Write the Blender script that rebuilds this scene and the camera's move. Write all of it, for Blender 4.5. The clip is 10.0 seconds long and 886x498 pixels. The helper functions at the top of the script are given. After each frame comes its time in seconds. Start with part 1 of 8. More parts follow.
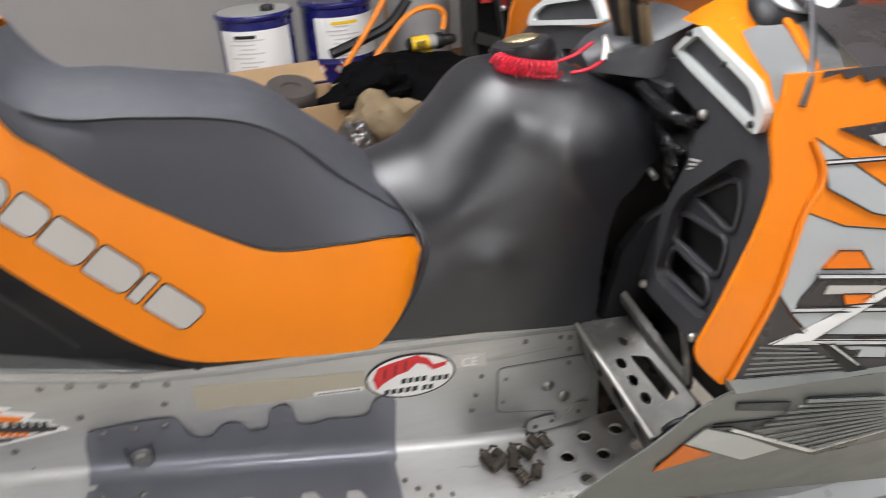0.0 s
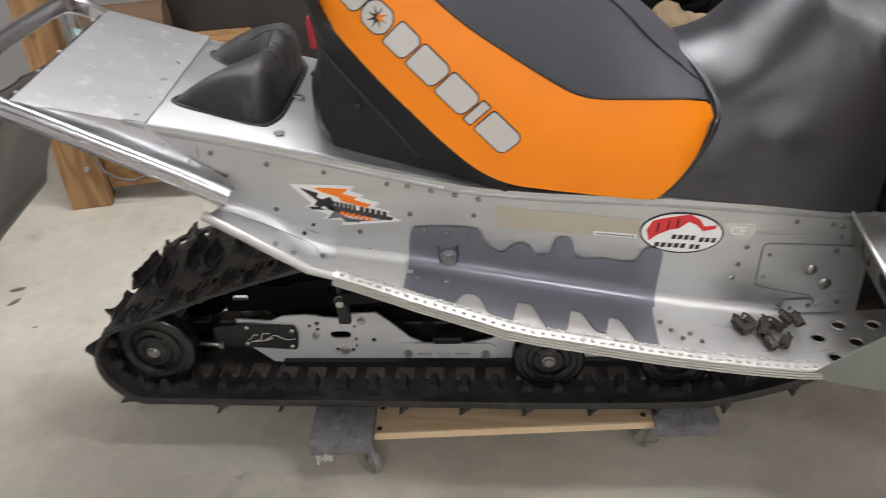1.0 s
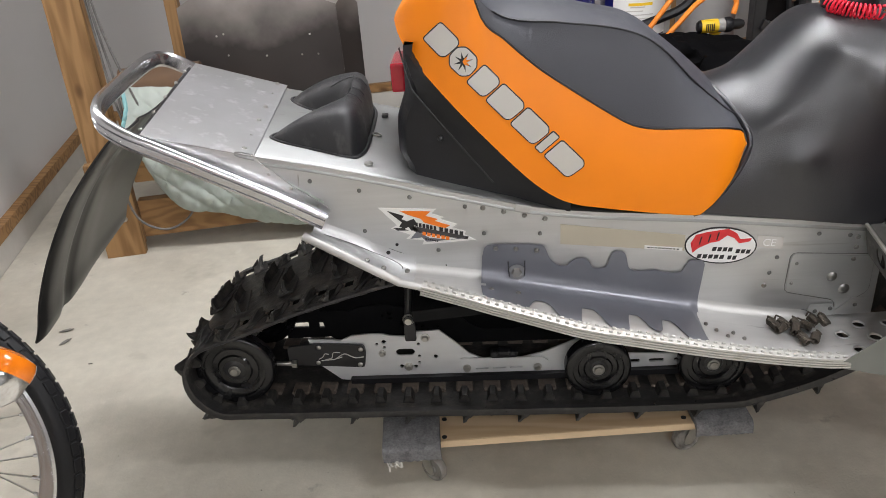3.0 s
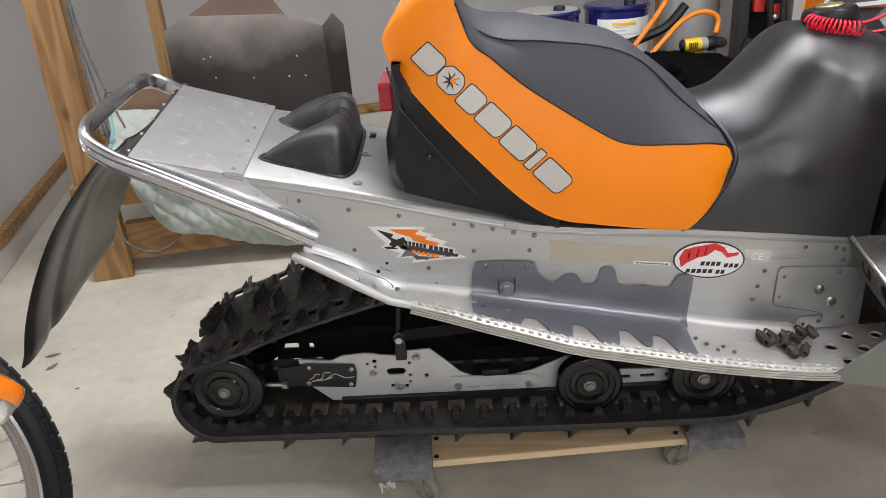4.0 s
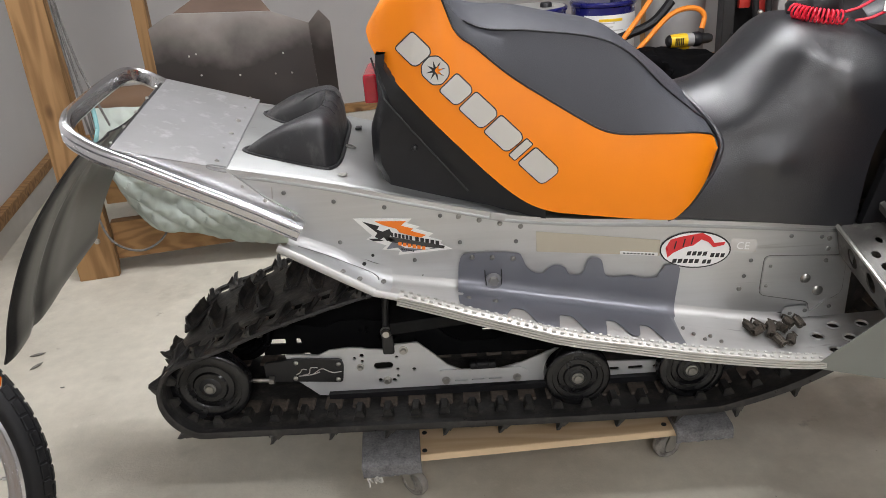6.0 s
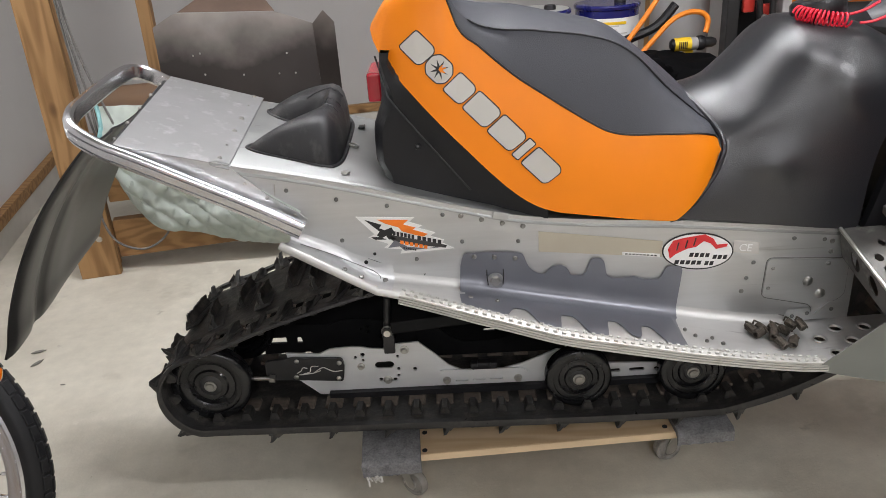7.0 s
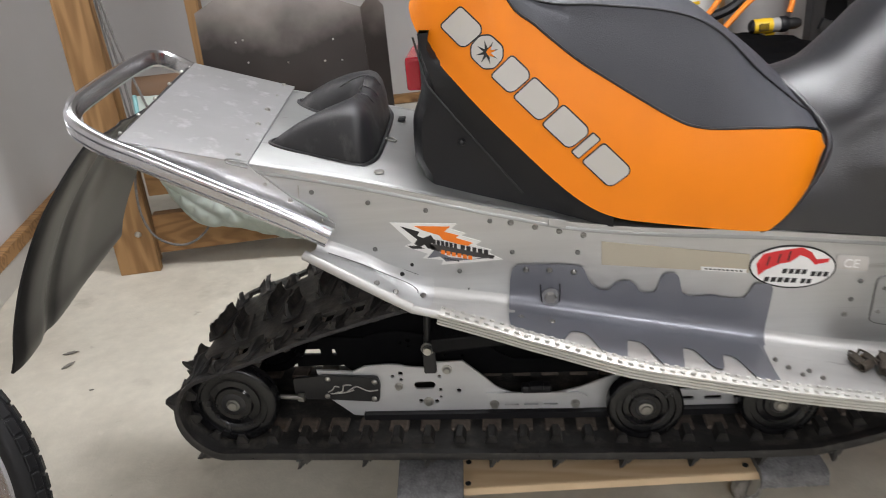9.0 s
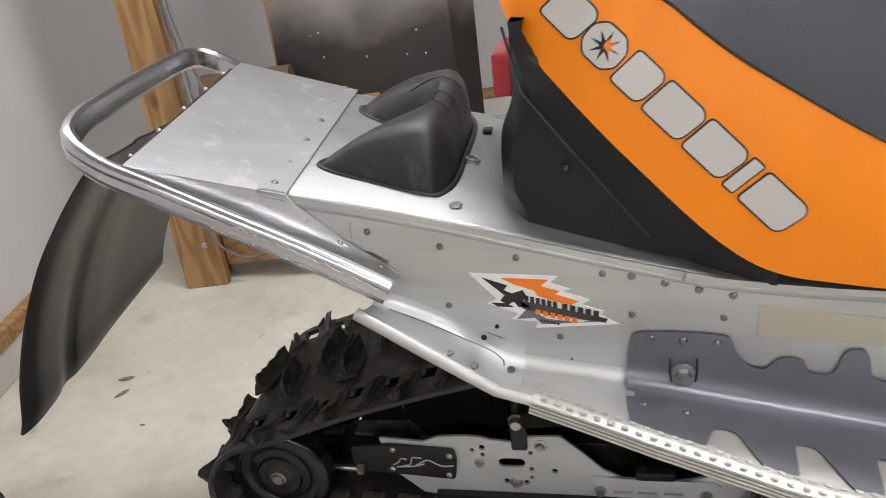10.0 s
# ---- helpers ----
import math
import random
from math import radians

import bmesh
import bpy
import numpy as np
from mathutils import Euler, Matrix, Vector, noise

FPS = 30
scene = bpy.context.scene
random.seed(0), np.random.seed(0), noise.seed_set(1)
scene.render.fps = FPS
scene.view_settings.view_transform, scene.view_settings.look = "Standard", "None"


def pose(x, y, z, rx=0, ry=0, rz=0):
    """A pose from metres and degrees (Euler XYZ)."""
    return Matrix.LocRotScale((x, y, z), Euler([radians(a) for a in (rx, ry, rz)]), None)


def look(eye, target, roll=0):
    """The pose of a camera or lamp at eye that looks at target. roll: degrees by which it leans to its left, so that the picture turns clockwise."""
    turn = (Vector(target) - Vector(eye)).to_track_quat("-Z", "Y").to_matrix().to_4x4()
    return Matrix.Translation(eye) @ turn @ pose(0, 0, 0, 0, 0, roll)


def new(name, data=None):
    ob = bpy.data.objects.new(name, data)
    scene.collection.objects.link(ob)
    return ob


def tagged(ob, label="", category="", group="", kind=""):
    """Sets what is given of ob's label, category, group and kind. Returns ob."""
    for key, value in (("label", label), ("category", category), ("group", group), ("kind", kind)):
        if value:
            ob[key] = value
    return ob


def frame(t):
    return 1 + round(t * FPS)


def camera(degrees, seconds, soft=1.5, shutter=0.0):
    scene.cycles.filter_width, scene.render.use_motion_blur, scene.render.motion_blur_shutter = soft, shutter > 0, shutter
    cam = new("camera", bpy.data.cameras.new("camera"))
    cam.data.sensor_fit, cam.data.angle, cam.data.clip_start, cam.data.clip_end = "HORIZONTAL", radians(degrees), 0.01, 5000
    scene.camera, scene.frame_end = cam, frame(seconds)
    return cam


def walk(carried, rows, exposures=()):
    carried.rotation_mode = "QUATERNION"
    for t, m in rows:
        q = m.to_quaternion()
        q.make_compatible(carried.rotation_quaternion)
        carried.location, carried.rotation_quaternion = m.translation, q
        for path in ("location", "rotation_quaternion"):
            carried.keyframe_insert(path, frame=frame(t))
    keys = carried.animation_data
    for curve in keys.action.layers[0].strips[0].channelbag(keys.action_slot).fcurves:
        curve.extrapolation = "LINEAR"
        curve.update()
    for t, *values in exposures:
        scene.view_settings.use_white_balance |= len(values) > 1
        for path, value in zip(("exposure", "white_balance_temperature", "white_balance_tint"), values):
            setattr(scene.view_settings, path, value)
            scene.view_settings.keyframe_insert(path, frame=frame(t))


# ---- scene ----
cam = camera(60.0, 10.0, soft=0.65, shutter=0.3)
PATH = [
    (0, (0.867, -0.942, 1.279), (1.303, 0.776, 0.354), -3.8),
    (0.2, (0.838, -0.979, 1.279), (1.122, 0.758, 0.33), -2.9),
    (0.5, (0.84, -1.076, 1.237), (0.941, 0.656, 0.242), -3.3),
    (1, (0.76, -1.168, 1.238), (0.57, 0.543, 0.221), -4.5),
    (1.5, (0.707, -1.224, 1.261), (0.432, 0.502, 0.29), -3.8),
    (2, (0.639, -1.294, 1.262), (0.428, 0.467, 0.339), -5.3),
    (2.5, (0.581, -1.371, 1.257), (0.443, 0.409, 0.356), -4.5),
    (4, (0.57, -1.381, 1.249), (0.501, 0.44, 0.424), -4.3),
    (4.5, (0.575, -1.383, 1.248), (0.514, 0.437, 0.42), -4.3),
    (5, (0.577, -1.383, 1.249), (0.53, 0.437, 0.42), -4.3),
    (5.5, (0.577, -1.382, 1.238), (0.533, 0.438, 0.411), -4.5),
    (7, (0.575, -1.385, 1.219), (0.528, 0.442, 0.405), -3.9),
    (7.5, (0.578, -1.377, 1.215), (0.526, 0.448, 0.398), -3.8),
    (8, (0.571, -1.365, 1.204), (0.519, 0.457, 0.381), -3.8),
    (8.5, (0.563, -1.346, 1.186), (0.499, 0.472, 0.354), -3.6),
    (9, (0.591, -1.189, 1.172), (0.392, 0.62, 0.343), -5.2),
    (9.5, (0.623, -1.027, 1.162), (0.23, 0.754, 0.342), -7.7),
    (10, (0.557, -0.866, 1.122), (0.124, 0.901, 0.292), -7.5),
]
walk(cam, [(t, look(eye, target, roll)) for t, eye, target, roll in PATH])

# ---- world, light, exposure ----
world = bpy.data.worlds.new("garage_world")
scene.world = world
world.use_nodes = True
world.node_tree.nodes["Background"].inputs[0].default_value = (0.55, 0.58, 0.62, 1)
world.node_tree.nodes["Background"].inputs[1].default_value = 0.01
scene.view_settings.exposure = 0.0
LAMP_POWER = 30.0
# long shop lights under the ceiling: x, y, turn about z, share of the power
# the first is an added lamp that brightens the left wall and floor
LAMPS = [(-0.62, 0.62, 2, 0.52), (0.75, 0.64, 2, 1.05), (2.15, 0.68, 2, 0.55), (1.9, -0.8, 2, 0.75), (3.2, -2.4, 2, 0.5), (0.9, -3.6, 2, 1.7)]
CEILING = 2.65


# ---- materials ----
def material(name, colour, rough=0.5, metal=0.0, var=0.15, scale=8.0, bump=0.0, bump_scale=60.0, stretch=(1, 1, 1), coat=0.0,
             second=None, second_scale=3.0, second_cut=(0.5, 0.65), rough_var=0.1, spec=0.5, per_object=0.0, spots=None):
    """A surface with grain at two scales, an optional second colour in blotches, and a fine relief."""
    m = bpy.data.materials.new(name)
    m.use_nodes = True
    n, l = m.node_tree.nodes, m.node_tree.links
    b = n["Principled BSDF"]
    b.inputs["Metallic"].default_value = metal
    b.inputs["Coat Weight"].default_value = coat
    b.inputs["Coat Roughness"].default_value = 0.08
    b.inputs["Specular IOR Level"].default_value = spec
    tc = n.new("ShaderNodeTexCoord")
    mp = n.new("ShaderNodeMapping")
    mp.inputs["Scale"].default_value = stretch
    l.new(tc.outputs["Object"], mp.inputs["Vector"])

    def noise_node(sc, detail=5.0, r=0.6):
        t = n.new("ShaderNodeTexNoise")
        t.inputs["Scale"].default_value = sc
        t.inputs["Detail"].default_value = detail
        t.inputs["Roughness"].default_value = r
        l.new(mp.outputs["Vector"], t.inputs["Vector"])
        return t

    fine, coarse = noise_node(scale), noise_node(scale * 0.17, 3.0)
    add = n.new("ShaderNodeMath")
    add.operation = "ADD"
    l.new(fine.outputs["Fac"], add.inputs[0])
    l.new(coarse.outputs["Fac"], add.inputs[1])
    ramp = n.new("ShaderNodeMapRange")
    ramp.inputs["From Min"].default_value, ramp.inputs["From Max"].default_value = 0.6, 1.4
    ramp.inputs["To Min"].default_value, ramp.inputs["To Max"].default_value = 1 - var, 1 + var
    l.new(add.outputs[0], ramp.inputs["Value"])
    mul = n.new("ShaderNodeVectorMath")
    mul.operation = "SCALE"
    mul.inputs[0].default_value = colour
    last = ramp.outputs[0]
    if per_object:
        info = n.new("ShaderNodeObjectInfo")
        pr = n.new("ShaderNodeMapRange")
        pr.inputs["To Min"].default_value, pr.inputs["To Max"].default_value = 1 - per_object, 1 + per_object
        l.new(info.outputs["Random"], pr.inputs["Value"])
        pm = n.new("ShaderNodeMath")
        pm.operation = "MULTIPLY"
        l.new(last, pm.inputs[0])
        l.new(pr.outputs[0], pm.inputs[1])
        last = pm.outputs[0]
    l.new(last, mul.inputs["Scale"])
    out = mul.outputs[0]
    if second:
        blotch = noise_node(second_scale, 6.0, 0.65)
        cut = n.new("ShaderNodeMapRange")
        cut.inputs["From Min"].default_value, cut.inputs["From Max"].default_value = second_cut
        l.new(blotch.outputs["Fac"], cut.inputs["Value"])
        mix = n.new("ShaderNodeMix")
        mix.data_type = "RGBA"
        l.new(cut.outputs[0], mix.inputs[0])
        l.new(out, mix.inputs[6])
        mix.inputs[7].default_value = (*second, 1)
        out = mix.outputs[2]
    if spots:
        shade, spot_scale, limits = spots
        fleck = noise_node(spot_scale, 4.0, 0.6)
        cut = n.new("ShaderNodeMapRange")
        cut.inputs["From Min"].default_value, cut.inputs["From Max"].default_value = limits
        l.new(fleck.outputs["Fac"], cut.inputs["Value"])
        mix = n.new("ShaderNodeMix")
        mix.data_type = "RGBA"
        l.new(cut.outputs[0], mix.inputs[0])
        l.new(out, mix.inputs[6])
        mix.inputs[7].default_value = (*shade, 1)
        out = mix.outputs[2]
    l.new(out, b.inputs["Base Color"])
    rr = n.new("ShaderNodeMapRange")
    rr.inputs["From Min"].default_value, rr.inputs["From Max"].default_value = 0.3, 0.7
    rr.inputs["To Min"].default_value, rr.inputs["To Max"].default_value = max(0.02, rough - rough_var), min(1, rough + rough_var)
    l.new(fine.outputs["Fac"], rr.inputs["Value"])
    l.new(rr.outputs[0], b.inputs["Roughness"])
    if bump:
        bn = noise_node(bump_scale, 3.0)
        bp = n.new("ShaderNodeBump")
        bp.inputs["Strength"].default_value = bump
        bp.inputs["Distance"].default_value = 0.002
        l.new(bn.outputs["Fac"], bp.inputs["Height"])
        l.new(bp.outputs[0], b.inputs["Normal"])
    return m


def emitter(name, colour, strength):
    m = bpy.data.materials.new(name)
    m.use_nodes = True
    b = m.node_tree.nodes["Principled BSDF"]
    b.inputs["Base Color"].default_value = (0.8, 0.8, 0.8, 1)
    b.inputs["Emission Color"].default_value = (*colour, 1)
    b.inputs["Emission Strength"].default_value = strength
    return m


def wood(name, light, dark, axis, rings):
    """Sawn softwood: growth rings drawn out along one axis, fine fibre and a few knots."""
    m = bpy.data.materials.new(name)
    m.use_nodes = True
    n, l = m.node_tree.nodes, m.node_tree.links
    b = n["Principled BSDF"]
    b.inputs["Roughness"].default_value = 0.62
    b.inputs["Specular IOR Level"].default_value = 0.3
    tc, mp = n.new("ShaderNodeTexCoord"), n.new("ShaderNodeMapping")
    sc = [1.0, 1.0, 1.0]
    sc[axis] = 0.09
    mp.inputs["Scale"].default_value = sc
    l.new(tc.outputs["Object"], mp.inputs["Vector"])
    warp = n.new("ShaderNodeTexNoise")
    warp.inputs["Scale"].default_value, warp.inputs["Detail"].default_value = 9.0, 2.0
    l.new(mp.outputs[0], warp.inputs["Vector"])
    wide = n.new("ShaderNodeMath")
    wide.operation, wide.inputs[1].default_value = "MULTIPLY", float(rings)
    l.new(warp.outputs["Fac"], wide.inputs[0])
    ring = n.new("ShaderNodeMath")
    ring.operation = "SINE"
    l.new(wide.outputs[0], ring.inputs[0])
    fibre = n.new("ShaderNodeTexNoise")
    fibre.inputs["Scale"].default_value, fibre.inputs["Detail"].default_value = 160.0, 3.0
    l.new(mp.outputs[0], fibre.inputs["Vector"])
    both = n.new("ShaderNodeMath")
    both.operation = "ADD"
    l.new(ring.outputs[0], both.inputs[0])
    l.new(fibre.outputs["Fac"], both.inputs[1])
    fac = n.new("ShaderNodeMapRange")
    fac.inputs["From Min"].default_value, fac.inputs["From Max"].default_value = -0.1, 1.9
    fac.inputs["To Min"].default_value, fac.inputs["To Max"].default_value = 0.0, 0.75
    l.new(both.outputs[0], fac.inputs["Value"])
    mix = n.new("ShaderNodeMix")
    mix.data_type = "RGBA"
    mix.inputs[6].default_value, mix.inputs[7].default_value = (*light, 1), (*dark, 1)
    l.new(fac.outputs[0], mix.inputs[0])
    knot_map = n.new("ShaderNodeMapping")
    sc2 = [1.0, 1.0, 1.0]
    sc2[axis] = 0.55
    knot_map.inputs["Scale"].default_value = sc2
    l.new(tc.outputs["Object"], knot_map.inputs["Vector"])
    knot = n.new("ShaderNodeTexVoronoi")
    knot.inputs["Scale"].default_value = 7.0
    l.new(knot_map.outputs[0], knot.inputs["Vector"])
    spot = n.new("ShaderNodeMapRange")
    spot.inputs["From Min"].default_value, spot.inputs["From Max"].default_value = 0.06, 0.15
    spot.inputs["To Min"].default_value, spot.inputs["To Max"].default_value = 0.8, 0.0
    l.new(knot.outputs["Distance"], spot.inputs["Value"])
    mix2 = n.new("ShaderNodeMix")
    mix2.data_type = "RGBA"
    mix2.inputs[7].default_value = (dark[0] * 0.5, dark[1] * 0.45, dark[2] * 0.4, 1)
    l.new(spot.outputs[0], mix2.inputs[0])
    l.new(mix.outputs[2], mix2.inputs[6])
    l.new(mix2.outputs[2], b.inputs["Base Color"])
    bp = n.new("ShaderNodeBump")
    bp.inputs["Strength"].default_value, bp.inputs["Distance"].default_value = 0.25, 0.001
    l.new(both.outputs[0], bp.inputs["Height"])
    l.new(bp.outputs[0], b.inputs["Normal"])
    return m


def graded_dark_steel(name):
    """Rolled steel that darkens in a cloudy gradient from the upper edge down."""
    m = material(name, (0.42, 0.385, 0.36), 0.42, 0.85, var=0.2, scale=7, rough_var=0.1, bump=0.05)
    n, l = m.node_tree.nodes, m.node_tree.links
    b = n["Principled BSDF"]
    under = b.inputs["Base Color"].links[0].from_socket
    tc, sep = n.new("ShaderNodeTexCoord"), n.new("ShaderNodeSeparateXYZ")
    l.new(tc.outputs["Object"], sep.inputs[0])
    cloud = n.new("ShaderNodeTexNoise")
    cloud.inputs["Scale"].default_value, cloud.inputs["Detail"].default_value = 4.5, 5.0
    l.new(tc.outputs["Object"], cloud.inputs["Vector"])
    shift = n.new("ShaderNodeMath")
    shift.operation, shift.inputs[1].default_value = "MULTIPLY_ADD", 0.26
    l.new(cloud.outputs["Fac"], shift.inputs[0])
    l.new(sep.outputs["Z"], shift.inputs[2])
    dark_mix = n.new("ShaderNodeMapRange")
    dark_mix.inputs["From Min"].default_value, dark_mix.inputs["From Max"].default_value = 0.84, 1.04
    dark_mix.inputs["To Min"].default_value, dark_mix.inputs["To Max"].default_value = 0.92, 0.10
    l.new(shift.outputs[0], dark_mix.inputs["Value"])
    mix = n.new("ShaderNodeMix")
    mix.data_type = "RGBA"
    l.new(dark_mix.outputs[0], mix.inputs[0])
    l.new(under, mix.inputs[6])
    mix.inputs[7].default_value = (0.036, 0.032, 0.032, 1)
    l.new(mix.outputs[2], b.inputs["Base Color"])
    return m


CONCRETE = material("concrete", (0.515, 0.485, 0.41), 0.6, var=0.16, scale=22, bump=0.35, bump_scale=140, second=(0.35, 0.32, 0.262), second_scale=2.2, second_cut=(0.46, 0.78), spots=((0.20, 0.185, 0.155), 9.0, (0.68, 0.80)))


def worn_floor(m):
    """Adds small dark pits and flecks, pale scuffs and fine trowel clouds to a floor."""
    n, l = m.node_tree.nodes, m.node_tree.links
    b = n["Principled BSDF"]
    tc = n.new("ShaderNodeTexCoord")
    for kind, scale, limits, shade, weight in (("pit", 46.0, (0.715, 0.75), (0.11, 0.10, 0.085), 0.85), ("fleck", 120.0, (0.70, 0.76), (0.16, 0.145, 0.12), 0.6), ("scuff", 14.0, (0.64, 0.72), (0.60, 0.575, 0.50), 0.35), ("stain", 3.6, (0.62, 0.72), (0.27, 0.235, 0.185), 0.45)):
        t = n.new("ShaderNodeTexNoise")
        t.inputs["Scale"].default_value, t.inputs["Detail"].default_value, t.inputs["Roughness"].default_value = scale, 4.0, 0.62
        shift = n.new("ShaderNodeMapping")
        shift.inputs["Location"].default_value = (scale * 0.37, scale * 0.11, 3.0)
        l.new(tc.outputs["Object"], shift.inputs["Vector"])
        l.new(shift.outputs[0], t.inputs["Vector"])
        cut = n.new("ShaderNodeMapRange")
        cut.inputs["From Min"].default_value, cut.inputs["From Max"].default_value = limits
        cut.inputs["To Max"].default_value = weight
        l.new(t.outputs["Fac"], cut.inputs["Value"])
        mix = n.new("ShaderNodeMix")
        mix.data_type = "RGBA"
        l.new(cut.outputs[0], mix.inputs[0])
        l.new(b.inputs["Base Color"].links[0].from_socket, mix.inputs[6])
        mix.inputs[7].default_value = (*shade, 1)
        l.new(mix.outputs[2], b.inputs["Base Color"])


worn_floor(CONCRETE)
WALL = material("wall_paint", (0.41, 0.397, 0.388), 0.75, var=0.04, scale=6, bump=0.12, bump_scale=220)
# same paint as WALL, made paler to carry the light on the left wall
WALL_LIT = material("lit_wall_paint", (0.56, 0.55, 0.54), 0.75, var=0.04, scale=6, bump=0.12, bump_scale=220)
CURB = material("curb_concrete", (0.5, 0.48, 0.44), 0.8, var=0.12, scale=12, bump=0.3)
ALU = material("brushed_aluminium", (0.57, 0.575, 0.575), 0.45, 1.0, var=0.10, scale=80, stretch=(0.08, 1, 1.6), bump=0.06, bump_scale=240, second=(0.46, 0.455, 0.44), second_scale=6, second_cut=(0.5, 0.8), rough_var=0.08, spots=((0.34, 0.33, 0.32), 24.0, (0.68, 0.78)))
# darker copy of ALU that tones down the strong light on the top
ALU_TOP = material("darkened_top_skin", (0.37, 0.378, 0.372), 0.47, 0.95, var=0.08, scale=60, stretch=(0.15, 1, 1), second=(0.43, 0.44, 0.43), second_scale=5, second_cut=(0.5, 0.75), rough_var=0.06, spots=((0.27, 0.27, 0.26), 70.0, (0.66, 0.74)))
ALU_PLATE = material("scuffed_plate", (0.42, 0.42, 0.42), 0.46, 1.0, var=0.04, scale=40, second=(0.47, 0.472, 0.478), second_scale=6, second_cut=(0.42, 0.72), rough_var=0.02, bump=0.02, bump_scale=200, spots=((0.60, 0.60, 0.61), 26.0, (0.57, 0.74)))
CAST_ALU = material("cast_aluminium", (0.12, 0.117, 0.11), 0.48, 0.6, var=0.35, scale=40, bump=0.3, second=(0.30, 0.29, 0.275), second_scale=16, second_cut=(0.55, 0.75))
CHROME = material("polished_tube", (0.78, 0.78, 0.79), 0.14, 1.0, var=0.05, scale=30, rough_var=0.05)
RIVET_GREY = material("dull_rivet", (0.17, 0.17, 0.165), 0.42, 0.8, var=0.3, scale=120)
RIVET_STEEL = material("worn_rivet_steel", (0.30, 0.295, 0.28), 0.38, 1.0, var=0.3, scale=120)
STEEL = material("zinc_steel", (0.5, 0.49, 0.46), 0.4, 1.0, var=0.2, scale=60)
ORANGE_VINYL = material("orange_vinyl", (0.90, 0.25, 0.005), 0.42, var=0.05, scale=9, bump=0.18, bump_scale=520, rough_var=0.05, spec=0.32)
GREY_VINYL = material("charcoal_vinyl", (0.040, 0.042, 0.052), 0.52, var=0.08, scale=30, bump=0.35, bump_scale=650, rough_var=0.06)
BLACK_VINYL = material("black_textured_vinyl", (0.012, 0.0125, 0.016), 0.31, var=0.06, scale=30, bump=0.32, bump_scale=480, rough_var=0.03, spec=0.9)
BLACK_PLASTIC = material("black_plastic", (0.013, 0.013, 0.015), 0.42, var=0.15, scale=25, bump=0.15, bump_scale=300, second=(0.024, 0.024, 0.024), second_scale=9, second_cut=(0.6, 0.8), spec=0.32)
CHARCOAL_PLASTIC = material("charcoal_plastic", (0.034, 0.035, 0.040), 0.44, var=0.1, scale=25, bump=0.2, bump_scale=300, spec=0.7)
RUBBER = material("dusty_rubber", (0.025, 0.024, 0.023), 0.5, var=0.35, scale=50, bump=0.7, bump_scale=110, second=(0.088, 0.079, 0.068), second_scale=26, second_cut=(0.48, 0.72), spec=0.42)
WHEEL_BLACK = material("wheel_black", (0.006, 0.006, 0.007), 0.22, var=0.2, scale=20, second=(0.016, 0.0155, 0.015), second_scale=14, second_cut=(0.6, 0.75))
BLACK_STEEL = material("black_painted_steel", (0.015, 0.015, 0.016), 0.4, var=0.2, scale=20)
GUARD = material("grey_guard_film", (0.165, 0.17, 0.195), 0.33, 0.35, var=0.08, scale=14, stretch=(0.3, 1, 1), rough_var=0.06)
TRIM_WHITE = material("pale_extrusion", (0.52, 0.515, 0.485), 0.45, 0.5, var=0.1, scale=30, second=(0.38, 0.365, 0.32), second_scale=20, second_cut=(0.55, 0.75))
PINE = wood("pine", (0.58, 0.43, 0.27), (0.42, 0.28, 0.15), 0, 60)
PINE_UP = wood("pine_upright", (0.33, 0.19, 0.082), (0.15, 0.078, 0.030), 2, 70)
PINE_BEAM = wood("pine_beam", (0.33, 0.185, 0.078), (0.16, 0.082, 0.032), 0, 60)
CARPET = material("grey_carpet", (0.17, 0.168, 0.17), 0.95, var=0.6, scale=220, bump=1.0, bump_scale=420)
BLANKET = material("quilted_cloth", (0.66, 0.72, 0.67), 0.9, var=0.08, scale=26, bump=0.35, bump_scale=260, second=(0.55, 0.60, 0.56), second_scale=6, second_cut=(0.55, 0.8))
TEAL = material("teal_binding", (0.22, 0.42, 0.43), 0.9, var=0.1, scale=30)
DARK_SHEET = graded_dark_steel("dark_sheet_metal")
RED_LENS = material("red_lens", (0.55, 0.01, 0.03), 0.2, var=0.1, coat=0.5)
RED_CORD = material("red_cord", (0.75, 0.02, 0.05), 0.35, var=0.1)
ORANGE_PAINT = material("orange_gloss", (0.90, 0.24, 0.005), 0.25, var=0.03, coat=0.6, rough_var=0.03, spec=0.3)
SILVER_PAINT = material("silver_gloss", (0.47, 0.50, 0.51), 0.3, 0.15, var=0.04, coat=0.6, rough_var=0.03)
BELLY = material("grey_belly_pan", (0.19, 0.20, 0.19), 0.42, var=0.06, scale=12, coat=0.15)
WHITE_PLASTIC = material("white_plastic", (0.56, 0.59, 0.58), 0.35, var=0.04, coat=0.3)
DECAL_WHITE = material("decal_white", (0.78, 0.78, 0.76), 0.35, var=0.03)
DECAL_GREY = material("decal_grey", (0.52, 0.50, 0.47), 0.45, var=0.04)
DECAL_BLACK = material("decal_black", (0.012, 0.012, 0.013), 0.35, var=0.1)
DECAL_RED = material("decal_red", (0.62, 0.025, 0.03), 0.35, var=0.05)
DECAL_ORANGE = material("decal_orange", (0.85, 0.2, 0.01), 0.35, var=0.05)
DECAL_TAN = material("faded_label", (0.47, 0.43, 0.34), 0.5, 0.3, var=0.06)
